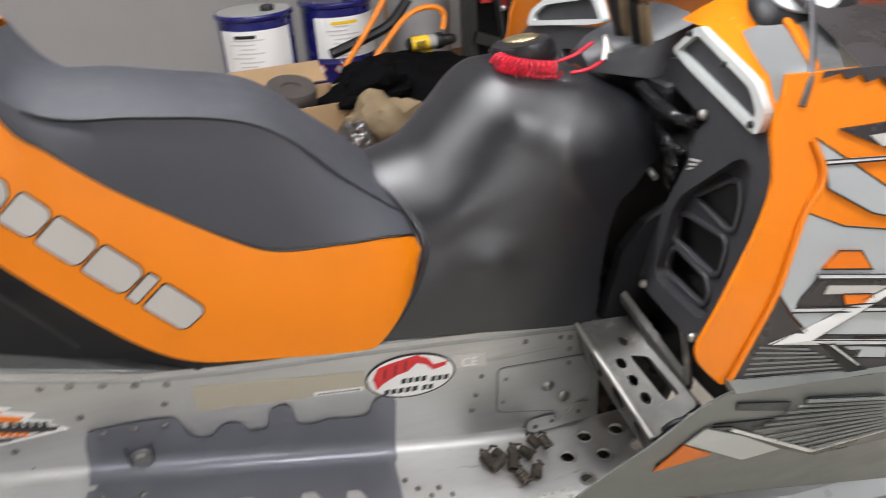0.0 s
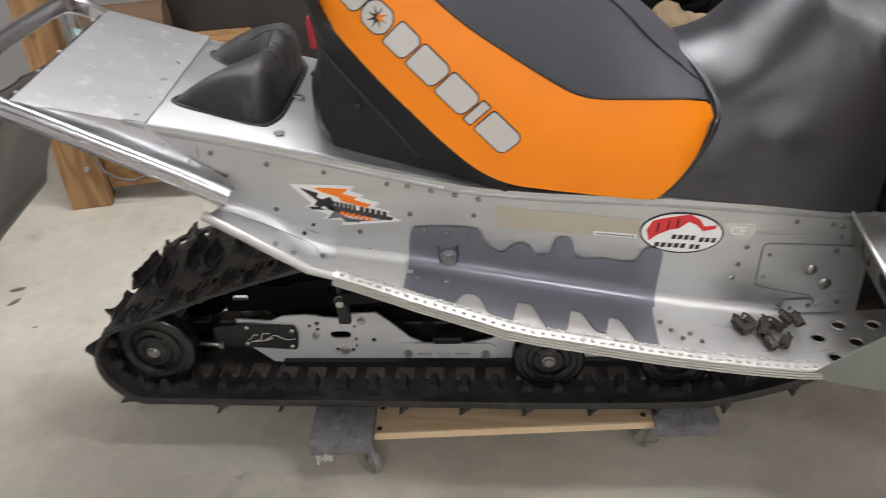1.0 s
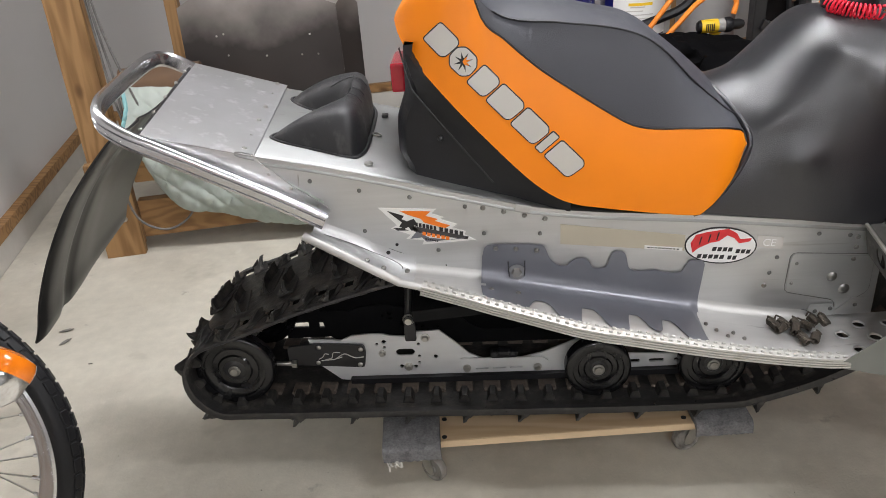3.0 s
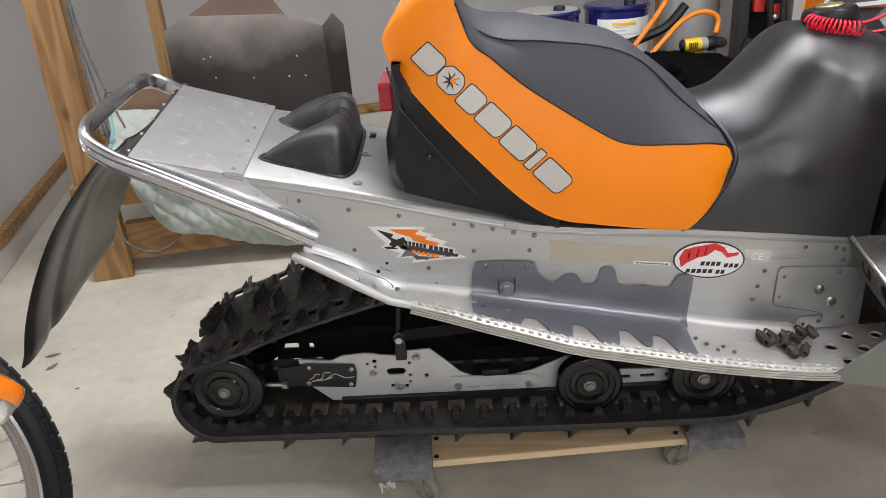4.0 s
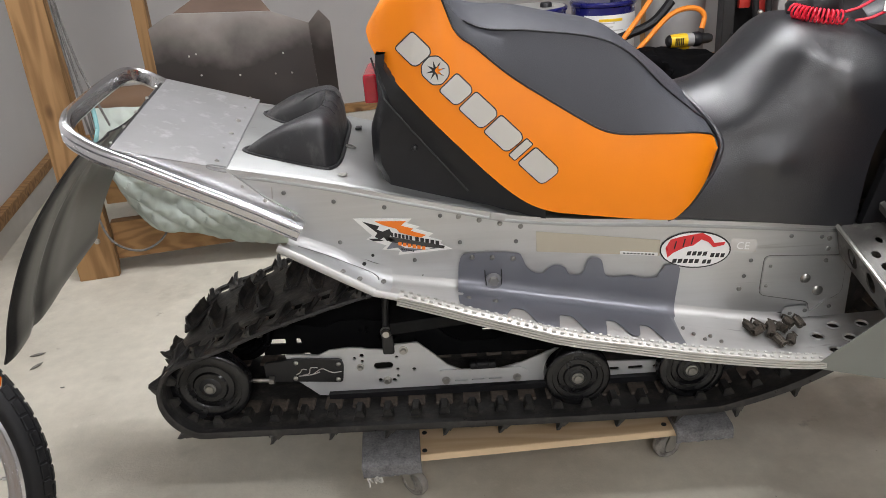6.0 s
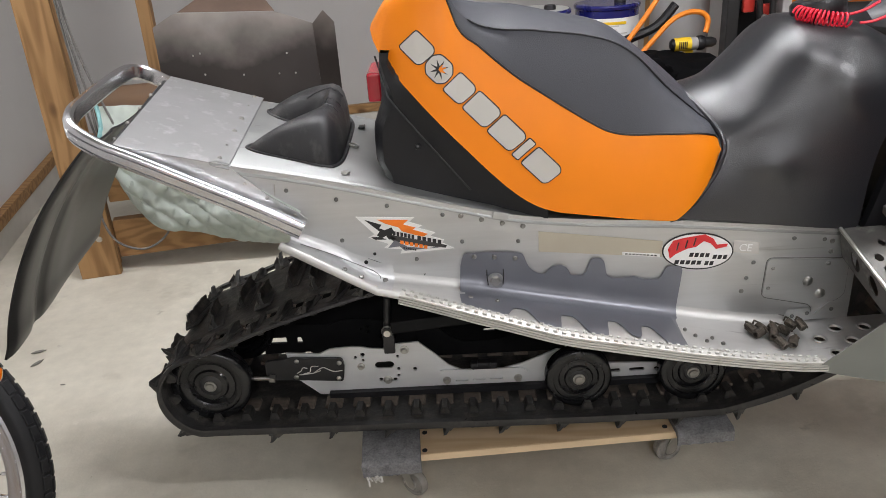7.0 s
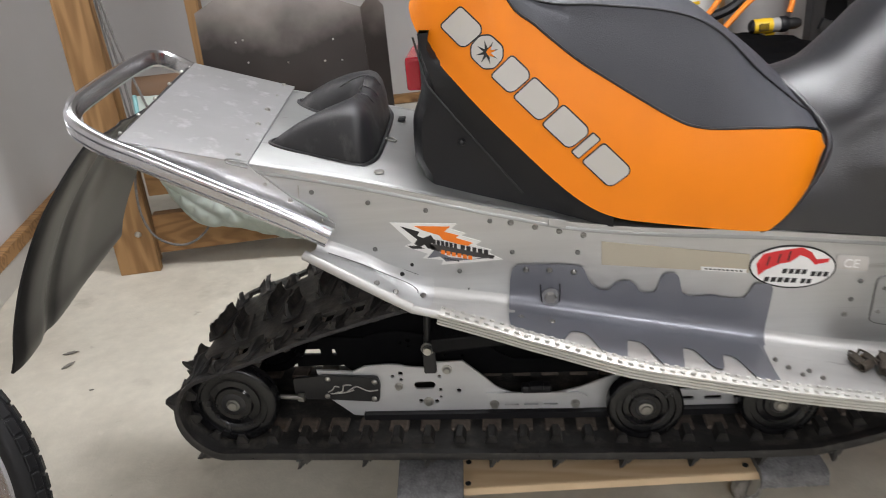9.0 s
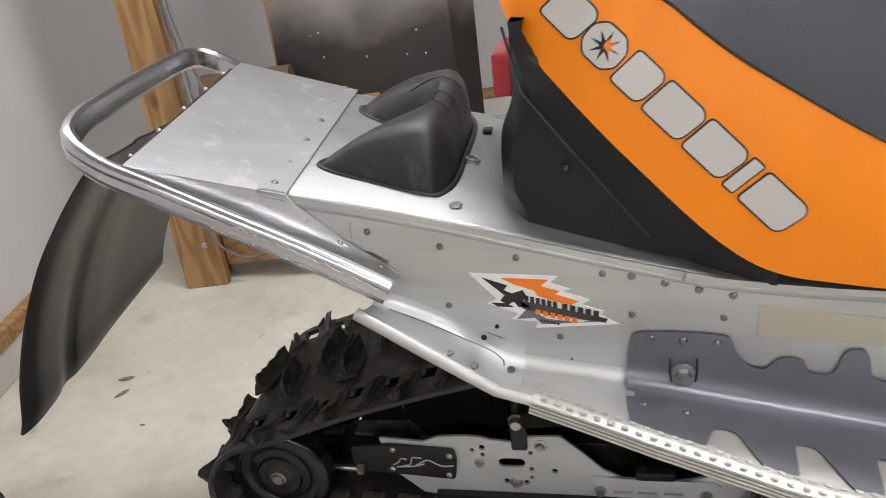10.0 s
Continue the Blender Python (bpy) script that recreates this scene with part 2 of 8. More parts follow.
DECAL_DARK = material("decal_carbon", (0.035, 0.03, 0.032), 0.3, var=0.1, coat=0.5)
PAIL_BLUE = material("pail_blue", (0.012, 0.014, 0.12), 0.25, var=0.1, coat=0.5)
PAIL_LID = material("pail_lid", (0.55, 0.55, 0.52), 0.35, 0.4, var=0.1)
CARDBOARD = material("cardboard", (0.36, 0.235, 0.125), 0.85, var=0.08, scale=20)
CLOTH_BLACK = material("black_cloth", (0.0035, 0.0035, 0.004), 0.95, spec=0.05, var=0.3, scale=20, bump=0.5)
TAN_CLOTH = material("tan_paper", (0.18, 0.132, 0.075), 0.85, var=0.35, scale=14, bump=0.6, bump_scale=30)
YELLOW = material("yellow_plastic", (0.80, 0.52, 0.02), 0.4, var=0.05)
ORANGE_HOSE = material("orange_hose", (0.80, 0.24, 0.02), 0.4, var=0.05)
GREY_BIN = material("grey_plastic", (0.33, 0.325, 0.32), 0.6, var=0.06)
RED_PAINT = material("red_paint", (0.45, 0.03, 0.02), 0.4, var=0.1)
TYRE = material("tyre_rubber", (0.007, 0.007, 0.008), 0.5, var=0.2, scale=30, bump=0.2, second=(0.013, 0.013, 0.014), second_scale=10, spec=0.3)
BELT_EDGE = material("worn_belt_edge", (0.020, 0.019, 0.019), 0.36, var=0.3, scale=40, bump=0.3, bump_scale=120, second=(0.055, 0.050, 0.045), second_scale=30, second_cut=(0.55, 0.75), spec=0.5)
RUST = material("rusty_hardware", (0.10, 0.085, 0.07), 0.5, 0.7, var=0.5, scale=90, bump=0.3)
CORD = material("braided_cord", (0.13, 0.122, 0.115), 0.8, var=0.6, scale=400)
COVER = material("dusty_moulded_plastic", (0.022, 0.022, 0.024), 0.40, var=0.2, scale=30, stretch=(1, 1, 0.5), bump=0.35, bump_scale=800, second=(0.10, 0.098, 0.095), second_scale=14, second_cut=(0.54, 0.74))
BUMPER_ALU = material("extruded_aluminium", (0.60, 0.60, 0.62), 0.23, 1.0, var=0.03, scale=30, rough_var=0.02)
FLAP = material("smooth_black_plastic", (0.011, 0.011, 0.012), 0.3, var=0.06, scale=12, rough_var=0.01, spec=0.45)
BRASS = material("worn_brass", (0.42, 0.34, 0.20), 0.35, 0.9, var=0.2, scale=60)
ALU_DULL = material("worn_aluminium", (0.56, 0.558, 0.545), 0.5, 0.65, var=0.12, scale=60, stretch=(0.2, 1, 1), rough_var=0.08, second=(0.44, 0.43, 0.41), second_scale=9, second_cut=(0.52, 0.75), spots=((0.3, 0.29, 0.28), 40.0, (0.68, 0.76)))
CLIP_BROWN = material("rust_brown_clip", (0.16, 0.128, 0.104), 0.75, 0.2, var=0.5, scale=60, bump=0.4, second=(0.05, 0.046, 0.042), second_scale=20, second_cut=(0.45, 0.65))
CASTER = material("worn_caster", (0.27, 0.255, 0.23), 0.55, var=0.25, scale=60, second=(0.12, 0.11, 0.10), second_scale=30)
RAIL_ALU = material("rail_aluminium", (0.66, 0.67, 0.68), 0.5, 0.5, var=0.08, scale=60, stretch=(0.2, 1, 1), second=(0.52, 0.52, 0.52), second_scale=12, second_cut=(0.5, 0.75))
# near-black; inside the track it puts the shade into the colour
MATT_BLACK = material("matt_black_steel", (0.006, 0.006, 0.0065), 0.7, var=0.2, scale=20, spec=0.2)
CUT_EDGE = material("sawn_edge", (0.68, 0.52, 0.33), 0.7, var=0.15, scale=60, stretch=(0.1, 1, 1))
FOIL = material("dull_foil", (0.22, 0.215, 0.21), 0.3, 0.9, var=0.3, scale=30, bump=0.6, bump_scale=40)
AMBER = material("amber_lens", (0.9, 0.22, 0.005), 0.15, var=0.05, coat=0.6)
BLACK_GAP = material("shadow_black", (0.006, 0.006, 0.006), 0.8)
TUBE_LIGHT = emitter("tube_light", (1.0, 0.985, 0.97), 25.0)


# ---- helpers ----
def mesh_of(name, bm, mat, smooth=False):
    me = bpy.data.meshes.new(name)
    bmesh.ops.recalc_face_normals(bm, faces=bm.faces[:])
    if smooth:
        for f in bm.faces:
            f.smooth = True
        for e in bm.edges:
            if len(e.link_faces) == 2 and e.calc_face_angle(0) > radians(38):
                e.smooth = False
    bm.to_mesh(me)
    bm.free()
    me.materials.append(mat)
    return me


def part(name, bm, mat, parent, label="", smooth=False):
    ob = new(name, mesh_of(name, bm, mat, smooth))
    ob.parent = parent
    if label:
        tagged(ob, label)
    return ob


def thing(name, label, category, at=(0, 0, 0), group="", kind=""):
    ob = new(name)
    ob.location = at
    ob.empty_display_size = 0.05
    return tagged(ob, label, category, group, kind)


def solid(name, bm, mat, label, category="", kind="", smooth=False, group=""):
    ob = new(name, mesh_of(name, bm, mat, smooth))
    return tagged(ob, label, category, group, kind)


def box(bm, c, size, m=None, bevel=0.0, seg=2):
    """A box round c; m turns and moves it afterwards."""
    made = bmesh.ops.create_cube(bm, size=1.0)["verts"]
    for v in made:
        v.co = Vector((v.co.x * size[0] + c[0], v.co.y * size[1] + c[1], v.co.z * size[2] + c[2]))
    if bevel:
        edges = list({e for v in made for e in v.link_edges})
        made = bmesh.ops.bevel(bm, geom=edges, offset=bevel, segments=seg, profile=0.6, affect="EDGES")["verts"]
        made = list({v for v in made})
    if m is not None:
        seen = set(made)
        for v in list(seen):
            for f in v.link_faces:
                seen.update(f.verts)
        bmesh.ops.transform(bm, matrix=m, verts=list(seen))
    return bm


def rod(bm, a, b, ra, rb=None, seg=16, caps=True):
    """A round bar from a to b."""
    a, b = Vector(a), Vector(b)
    rb = ra if rb is None else rb
    turn = (b - a).to_track_quat("Z", "Y").to_matrix().to_4x4()
    m = Matrix.Translation((a + b) / 2) @ turn
    bmesh.ops.create_cone(bm, cap_ends=caps, segments=seg, radius1=ra, radius2=rb, depth=(b - a).length, matrix=m)
    return bm


def ball(bm, c, r, seg=12, scale=(1, 1, 1)):
    m = Matrix.Translation(c) @ Matrix.Diagonal((*scale, 1))
    bmesh.ops.create_uvsphere(bm, u_segments=seg, v_segments=max(6, seg // 2), radius=r, matrix=m)
    return bm


def smooth_path(pts, n=6, closed=False):
    """A rounded line through points (Catmull-Rom)."""
    p = [Vector(q) for q in pts]
    out, k = [], len(p)
    for i in range(k if closed else k - 1):
        a, b = p[i], p[(i + 1) % k]
        before = p[i - 1] if closed or i else a
        after = p[(i + 2) % k] if closed or i + 2 < k else b
        for j in range(n):
            t = j / n
            out.append(0.5 * (2 * a + (b - before) * t + (2 * before - 5 * a + 4 * b - after) * t * t + (3 * a - before - 3 * b + after) * t ** 3))
    if not closed:
        out.append(p[-1])
    return out


def sweep(bm, path, profile, closed=False, up=(0, 0, 1), cap=True):
    """Carries a closed 2D profile (side, up) along a path."""
    path = [Vector(p) for p in path]
    n, rings = len(path), []
    up = Vector(up)
    for i, p in enumerate(path):
        a = path[i - 1] if closed or i else p
        b = path[(i + 1) % n] if closed or i + 1 < n else p
        t = (b - a).normalized()
        side = t.cross(up)
        side = side.normalized() if side.length > 1e-4 else Vector((1, 0, 0))
        top = side.cross(t)
        rings.append([bm.verts.new(p + side * u + top * v) for u, v in profile])
    k = len(profile)
    for i in range(n if closed else n - 1):
        a, b = rings[i], rings[(i + 1) % n]
        for j in range(k):
            bm.faces.new((a[j], a[(j + 1) % k], b[(j + 1) % k], b[j]))
    if cap and not closed:
        bm.faces.new(rings[0])
        bm.faces.new(rings[-1])
    return bm


def circle(r, seg=10):
    return [(r * math.cos(2 * math.pi * i / seg), r * math.sin(2 * math.pi * i / seg)) for i in range(seg)]


def tube(bm, path, r, seg=10, closed=False, up=(0, 0, 1)):
    return sweep(bm, path, circle(r, seg), closed, up)


def loft(bm, rings, closed=True, ends=True):
    """Skins rings of equal length."""
    made = [[bm.verts.new(p) for p in ring] for ring in rings]
    k = len(made[0])
    for a, b in zip(made, made[1:]):
        for j in range(k if closed else k - 1):
            bm.faces.new((a[j], a[(j + 1) % k], b[(j + 1) % k], b[j]))
    if ends:
        for ring in (made[0], made[-1]):
            bm.faces.new(ring)
    return bm


def lathe(bm, profile, seg=32, m=None):
    """Turns a profile of (radius, height) round z."""
    rings = [[Vector((r * math.cos(2 * math.pi * i / seg), r * math.sin(2 * math.pi * i / seg), h)) for i in range(seg)] for r, h in profile]
    if m is not None:
        rings = [[m @ p for p in ring] for ring in rings]
    return loft(bm, rings)


def sheet(bm, outer, holes, place, depth):
    """A plate with holes cut through: 2D outlines, laid into space by place(u, v, d), d from 0 to depth."""
    flat = bmesh.new()
    edges, loops = [], []
    for outline in (outer, *holes):
        vs = [flat.verts.new((u, v, 0)) for u, v in outline]
        loops.append(vs)
        edges += [flat.edges.new((vs[i], vs[(i + 1) % len(vs)])) for i in range(len(vs))]
    bmesh.ops.triangle_fill(flat, use_beauty=True, use_dissolve=False, edges=edges)
    flat.verts.index_update()
    front = [bm.verts.new(place(v.co.x, v.co.y, 0)) for v in flat.verts]
    back = [bm.verts.new(place(v.co.x, v.co.y, depth)) for v in flat.verts]
    for f in flat.faces:
        ids = [v.index for v in f.verts]
        bm.faces.new([front[i] for i in ids])
        bm.faces.new([back[i] for i in reversed(ids)])
    for vs in loops:
        ids = [v.index for v in vs]
        for i, j in zip(ids, ids[1:] + ids[:1]):
            bm.faces.new((front[i], front[j], back[j], back[i]))
    flat.free()
    return bm


def disc(u, v, r, seg=14, rv=None):
    return [(u + r * math.cos(2 * math.pi * i / seg), v + (rv or r) * math.sin(2 * math.pi * i / seg)) for i in range(seg)]


def slot(u, v, w, h, seg=5, turn=0.0):
    """A rounded slot."""
    r, out = h / 2, []
    for side in (1, -1):
        for i in range(seg + 1):
            a = side * math.pi / 2 - math.pi * i / seg * 1.0 if side > 0 else -math.pi / 2 - math.pi * i / seg
            out.append((side * (w / 2 - r) + r * math.cos(a), r * math.sin(a)))
    c, s = math.cos(turn), math.sin(turn)
    return [(u + c * p - s * q, v + s * p + c * q) for p, q in out]


def rounded(pts, r, n=4):
    """Rounds the corners of a 2D outline."""
    out, k = [], len(pts)
    for i in range(k):
        p, a, b = Vector(pts[i]), Vector(pts[i - 1]), Vector(pts[(i + 1) % k])
        ra = min(r, (a - p).length * 0.45)
        rb = min(r, (b - p).length * 0.45)
        s, e = p + (a - p).normalized() * ra, p + (b - p).normalized() * rb
        for j in range(n + 1):
            t = j / n
            q = s * (1 - t) ** 2 + p * 2 * t * (1 - t) + e * t * t
            out.append((q.x, q.y))
    return out


def follow(xs, ys):
    """A smooth function through points."""
    xs, ys = np.array(xs, float), np.array(ys, float)
    d = np.diff(ys) / np.diff(xs)
    m = np.r_[d[0], (d[1:] + d[:-1]) / 2, d[-1]]
    for i in range(1, len(xs) - 1):
        if d[i - 1] * d[i] <= 0:
            m[i] = 0
        else:
            m[i] = math.copysign(min(abs(m[i]), 3 * abs(d[i]), 3 * abs(d[i - 1])), m[i])

    def f(x):
        i = int(np.clip(np.searchsorted(xs, x) - 1, 0, len(xs) - 2))
        h = xs[i + 1] - xs[i]
        t = min(max((x - xs[i]) / h, 0.0), 1.0)
        return float((2 * t**3 - 3 * t**2 + 1) * ys[i] + (t**3 - 2 * t**2 + t) * h * m[i] + (3 * t**2 - 2 * t**3) * ys[i + 1] + (t**3 - t**2) * h * m[i + 1])
    return f


def on_y(y):
    """Lays (u, v) onto the upright plane at y, depth going away from the viewer's side."""
    return lambda u, v, d: Vector((u, y + d, v))


ROOM = 12.4  # degrees by which the room is turned against the sled
RM = pose(0, 0, 0, 0, 0, ROOM)


# ---- structure ----
# the left wall passes (-1.157, 0.63); the back wall meets it at (-1.66, 2.9)
C = RM.inverted() @ Vector((-1.66, 2.9, 0))
U0, V1 = C.x, C.y
U1, V0 = U0 + 7.2, V1 - 7.4
bm = bmesh.new()
box(bm, ((U0 + U1) / 2, (V0 + V1) / 2, -0.05), (U1 - U0 + 0.4, V1 - V0 + 0.4, 0.1), RM)
solid("floor", bm, CONCRETE, "bare grey concrete garage floor with faint stains", kind="structure")
for name, c, size in (
    ("wall_left", (U0 - 0.075, (V0 + V1) / 2, CEILING / 2 + 0.05), (0.15, V1 - V0 + 0.3, CEILING - 0.1)),
    ("wall_back", ((U0 + U1) / 2, V1 + 0.075, CEILING / 2 + 0.05), (U1 - U0, 0.15, CEILING - 0.1)),
    ("wall_right", (U1 + 0.075, (V0 + V1) / 2, CEILING / 2 + 0.05), (0.15, V1 - V0 + 0.3, CEILING - 0.1)),
    ("wall_front", ((U0 + U1) / 2, V0 - 0.075, CEILING / 2 + 0.05), (U1 - U0, 0.15, CEILING - 0.1)),
):
    bm = bmesh.new()
    box(bm, c, size, RM)
    solid(name, bm, WALL_LIT if name == "wall_left" else WALL, "plain garage wall, coloured paler to look lit" if name == "wall_left" else "plain light grey painted garage wall", kind="structure")
bm = bmesh.new()
box(bm, ((U0 + U1) / 2, (V0 + V1) / 2, CEILING + 0.05), (U1 - U0 + 0.3, V1 - V0 + 0.3, 0.1), RM)
solid("ceiling", bm, WALL, "plain light grey garage ceiling", kind="structure")
for name, c, size in (
    ("curb_left", (U0 + 0.005, (V0 + V1) / 2, 0.05), (0.05, V1 - V0, 0.1)),
    ("curb_back", ((U0 + U1) / 2 + 0.02, V1 - 0.005, 0.05), (U1 - U0 - 0.06, 0.05, 0.1)),
):
    bm = bmesh.new()
    box(bm, c, size, RM, bevel=0.004)
    solid(name, bm, CURB, "low concrete curb at the wall's foot", kind="structure")
for name, c, size in (
    ("baseboard_left", (U0 + 0.012, (V0 + V1) / 2, 0.127), (0.05, V1 - V0, 0.05)),
    ("baseboard_back", ((U0 + U1) / 2 + 0.02, V1 - 0.012, 0.127), (U1 - U0 - 0.08, 0.05, 0.05)),
):
    bm = bmesh.new()
    box(bm, c, size, RM, bevel=0.003)
    solid(name, bm, PINE_BEAM, "raw wooden sill strip along the wall", kind="structure")

# shop lights
for x, y, turn, share in LAMPS:
    lamp = thing("ceiling_light", "long white fluorescent shop light on the ceiling, out of view", "light", (x, y, CEILING), "shop lights")
    lamp.rotation_euler = (0, 0, radians(turn))
    bm = bmesh.new()
    box(bm, (0, 0, -0.02), (1.24, 0.10, 0.04), bevel=0.006)
    part("housing", bm, WHITE_PLASTIC, lamp)
    for dy in (-0.045, 0.045):
        bm = bmesh.new()
        rod(bm, (-0.59, dy, -0.08), (0.59, dy, -0.08), 0.013, seg=10)
        part("tube", bm, TUBE_LIGHT, lamp, smooth=True)
    data = bpy.data.lights.new("shop_light", "AREA")
    data.shape, data.size, data.size_y, data.energy, data.color = "RECTANGLE", 1.2, 0.14, LAMP_POWER * share, (0.985, 0.985, 1.03)
    ob = new("shop_light", data)
    ob.matrix_world = Matrix.Translation((x, y, CEILING - 0.11)) @ pose(0, 0, 0, 0, 0, turn)


# ---- the snowmobile ----
YC, TW = 0.1925, 0.385  # middle plane and width of the tunnel
CANT = 0.085  # the machine leans a little on its dolly
sled = thing("snowmobile", "orange and black snowmobile with bare aluminium tunnel, standing on a dolly", "snowmobile")


def mirror(p):
    return Vector((p[0], 2 * YC - p[1], p[2]))


top_z = follow([-0.06, 0.117, 0.25, 0.35, 0.5, 0.6, 0.662, 0.778, 0.998, 1.22, 1.36, 1.5], [0.862, 0.805, 0.776, 0.752, 0.711, 0.685, 0.669, 0.652, 0.633, 0.609, 0.594, 0.58])
bend_z = follow([0.38, 0.423, 0.565, 0.777, 1.004, 1.164, 1.24, 1.3, 1.5], [0.548, 0.542, 0.519, 0.476, 0.430, 0.402, 0.394, 0.396, 0.40])
edge_y = lambda x: float(np.interp(x, [0.41, 0.455, 0.60, 0.745, 0.79, 1.0, 1.25, 1.3], [-0.093, -0.098, -0.138, -0.170, -0.173, -0.168, -0.152, -0.148]))
edge_z = lambda x: bend_z(x) + float(np.interp(x, [0.41, 0.455, 0.60, 0.745, 0.79, 1.0, 1.25, 1.3], [0.024, 0.022, 0.017, 0.014, 0.013, 0.008, 0.001, 0.0]))
BEND = 0.016  # radius of the fold between side and running board

# tunnel: right side, left side, top skin
side = [(0.115, 0.806)] + [(x, top_z(x)) for x in np.linspace(0.2, 1.36, 18)] + [(1.36, 0.372)]
side += [(x, bend_z(x) + (BEND if x < 1.24 else 0.0)) for x in np.linspace(1.3, 0.44, 24)] + [(0.415, 0.580), (0.30, 0.632), (0.25, 0.655), (0.27, 0.70)]
tunnel = part("tunnel", sheet(bmesh.new(), side, [], on_y(0.0), 0.003), ALU, sled, "brushed aluminium tunnel with rivets and stickers")
part("tunnel_side", sheet(bmesh.new(), side, [], lambda u, v, d: Vector((u, TW - 0.003 + d, v + (0.032 if v > 0.5 else 0.0))), 0.003), ALU, sled)
bm = bmesh.new()
xs = np.linspace(0.10, 1.36, 30)
prof = [(-0.0015, -0.012), (0.004, -0.003), (0.012, 0.0), (TW - 0.012, 0.0), (TW - 0.004, -0.003), (TW + 0.0015, -0.012)]
rings = [[Vector((x, y, top_z(x) + dz + CANT * y + 0.001)) for y, dz in prof] + [Vector((x, y, top_z(x) + dz + CANT * y - 0.003)) for y, dz in reversed(prof)] for x in xs]
part("tunnel_top", loft(bm, rings), ALU_TOP, tunnel, smooth=True)
# lap joint of the top skin, with a small punched hole
bm = bmesh.new()
box(bm, (0, 0, 0), (0.03, 0.004, 0.014), pose(0.655, -0.0035, 0.667, 0, 12, 0), bevel=0.001)
part("joint_tab", bm, ALU, tunnel)

# rivets and bolts on the side
RIVETS = [(0.248, 0.743), (0.341, 0.719), (0.437, 0.700), (0.543, 0.675), (0.578, 0.616), (0.343, 0.633), (0.486, 0.584), (0.688, 0.610),
          (1.155, 0.534), (1.144, 0.500), (1.230, 0.582), (1.290, 0.576)]
BRIGHT_RIVETS = [(0.578, 0.670), (0.618, 0.660), (0.658, 0.650), (0.698, 0.641), (1.137, 0.471), (1.306, 0.571), (1.306, 0.549)]
rivet_bm = bmesh.new()
ball(rivet_bm, (0, 0, 0), 0.0045, 10, (1, 0.45, 1))
rivet_mesh = mesh_of("rivet", rivet_bm, RIVET_GREY, True)
rivet_bm = bmesh.new()
lathe(rivet_bm, [(0.0004, 0.0008), (0.0014, 0.0008), (0.0016, 0.0022), (0.0032, 0.0022), (0.0046, 0.0010), (0.0052, 0.0), (0.0052, -0.001), (0.0004, -0.001)], 14, pose(0, 0, 0, 90, 0, 0))
bright_rivet_mesh = mesh_of("rivet", rivet_bm, RIVET_STEEL, True)
for x, z in RIVETS:
    ob = new("rivet", rivet_mesh)
    ob.parent, ob.location = tunnel, (x, -0.001, z)
for x, z in BRIGHT_RIVETS:
    ob = new("rivet", bright_rivet_mesh)
    ob.parent, ob.location = tunnel, (x, -0.0008, z)
# black plugs instead of openings, coloured like the shade in a hole
for x, z, r in ((0.385, 0.583, 0.0042), (0.404, 0.600, 0.0032), (0.660, 0.666, 0.004)):
    bm = bmesh.new()
    rod(bm, (x, -0.0012, z), (x, 0.004, z), r, seg=12)
    part("hole", bm, BLACK_GAP, tunnel)

# access panel near the front
bm = bmesh.new()
PANEL = rounded([(1.183, 0.541), (1.345, 0.531), (1.345, 0.45), (1.304, 0.425), (1.294, 0.404), (1.284, 0.402), (1.284, 0.432), (1.179, 0.456)], 0.012)
sheet(bm, PANEL, [], on_y(-0.0025), 0.0022)
panel = part("access_panel", bm, ALU, tunnel, "riveted aluminium access panel")
for x, z, r, d in ((1.268, 0.486, 0.011, 0.005), (1.296, 0.457, 0.012, 0.003), (1.304, 0.524, 0.005, 0.004), (1.195, 0.519, 0.004, 0.003), (1.190, 0.475, 0.004, 0.003)):
    bm = bmesh.new()
    lathe(bm, [(0.0005, -d - 0.0025), (r * 0.5, -d - 0.0025), (r * 0.7, -d - 0.001), (r, -0.002), (r, 0.001), (0.0005, 0.001)], 18, Matrix.Translation((x, 0, z)) @ pose(0, 0, 0, -90, 0, 0))
    part("bolt", bm, RIVET_STEEL, panel, smooth=True)
bm = bmesh.new()
tube(bm, [Vector((x, -0.0006, z)) for x, z in rounded([(1.1815, 0.5425), (1.346, 0.5325), (1.346, 0.449), (1.3055, 0.424), (1.295, 0.4025), (1.2825, 0.4005), (1.2825, 0.4305), (1.1775, 0.4545)], 0.013)], 0.0007, 6, True)
part("panel_gap", bm, RIVET_GREY, panel)
bm = bmesh.new()
sheet(bm, rounded([(1.232, 0.424), (1.277, 0.426), (1.284, 0.408), (1.316, 0.438), (1.342, 0.438), (1.346, 0.402), (1.226, 0.396)], 0.006), [], on_y(-0.0055), 0.002)
part("gusset_plate", bm, ALU, tunnel)

# running board with its bend, outer strip and toe holes


def fold(x, radius, lift=0.0, n=6):
    """Points round the fold at x, from the side (y 0) to the flat of the board, lifted off by a distance."""
    z = bend_z(x)
    return [Vector((x, -radius + (radius - lift) * math.cos(a), z + radius - (radius - lift) * math.sin(a))) for a in np.linspace(0, math.pi / 2, n)]


rows = []
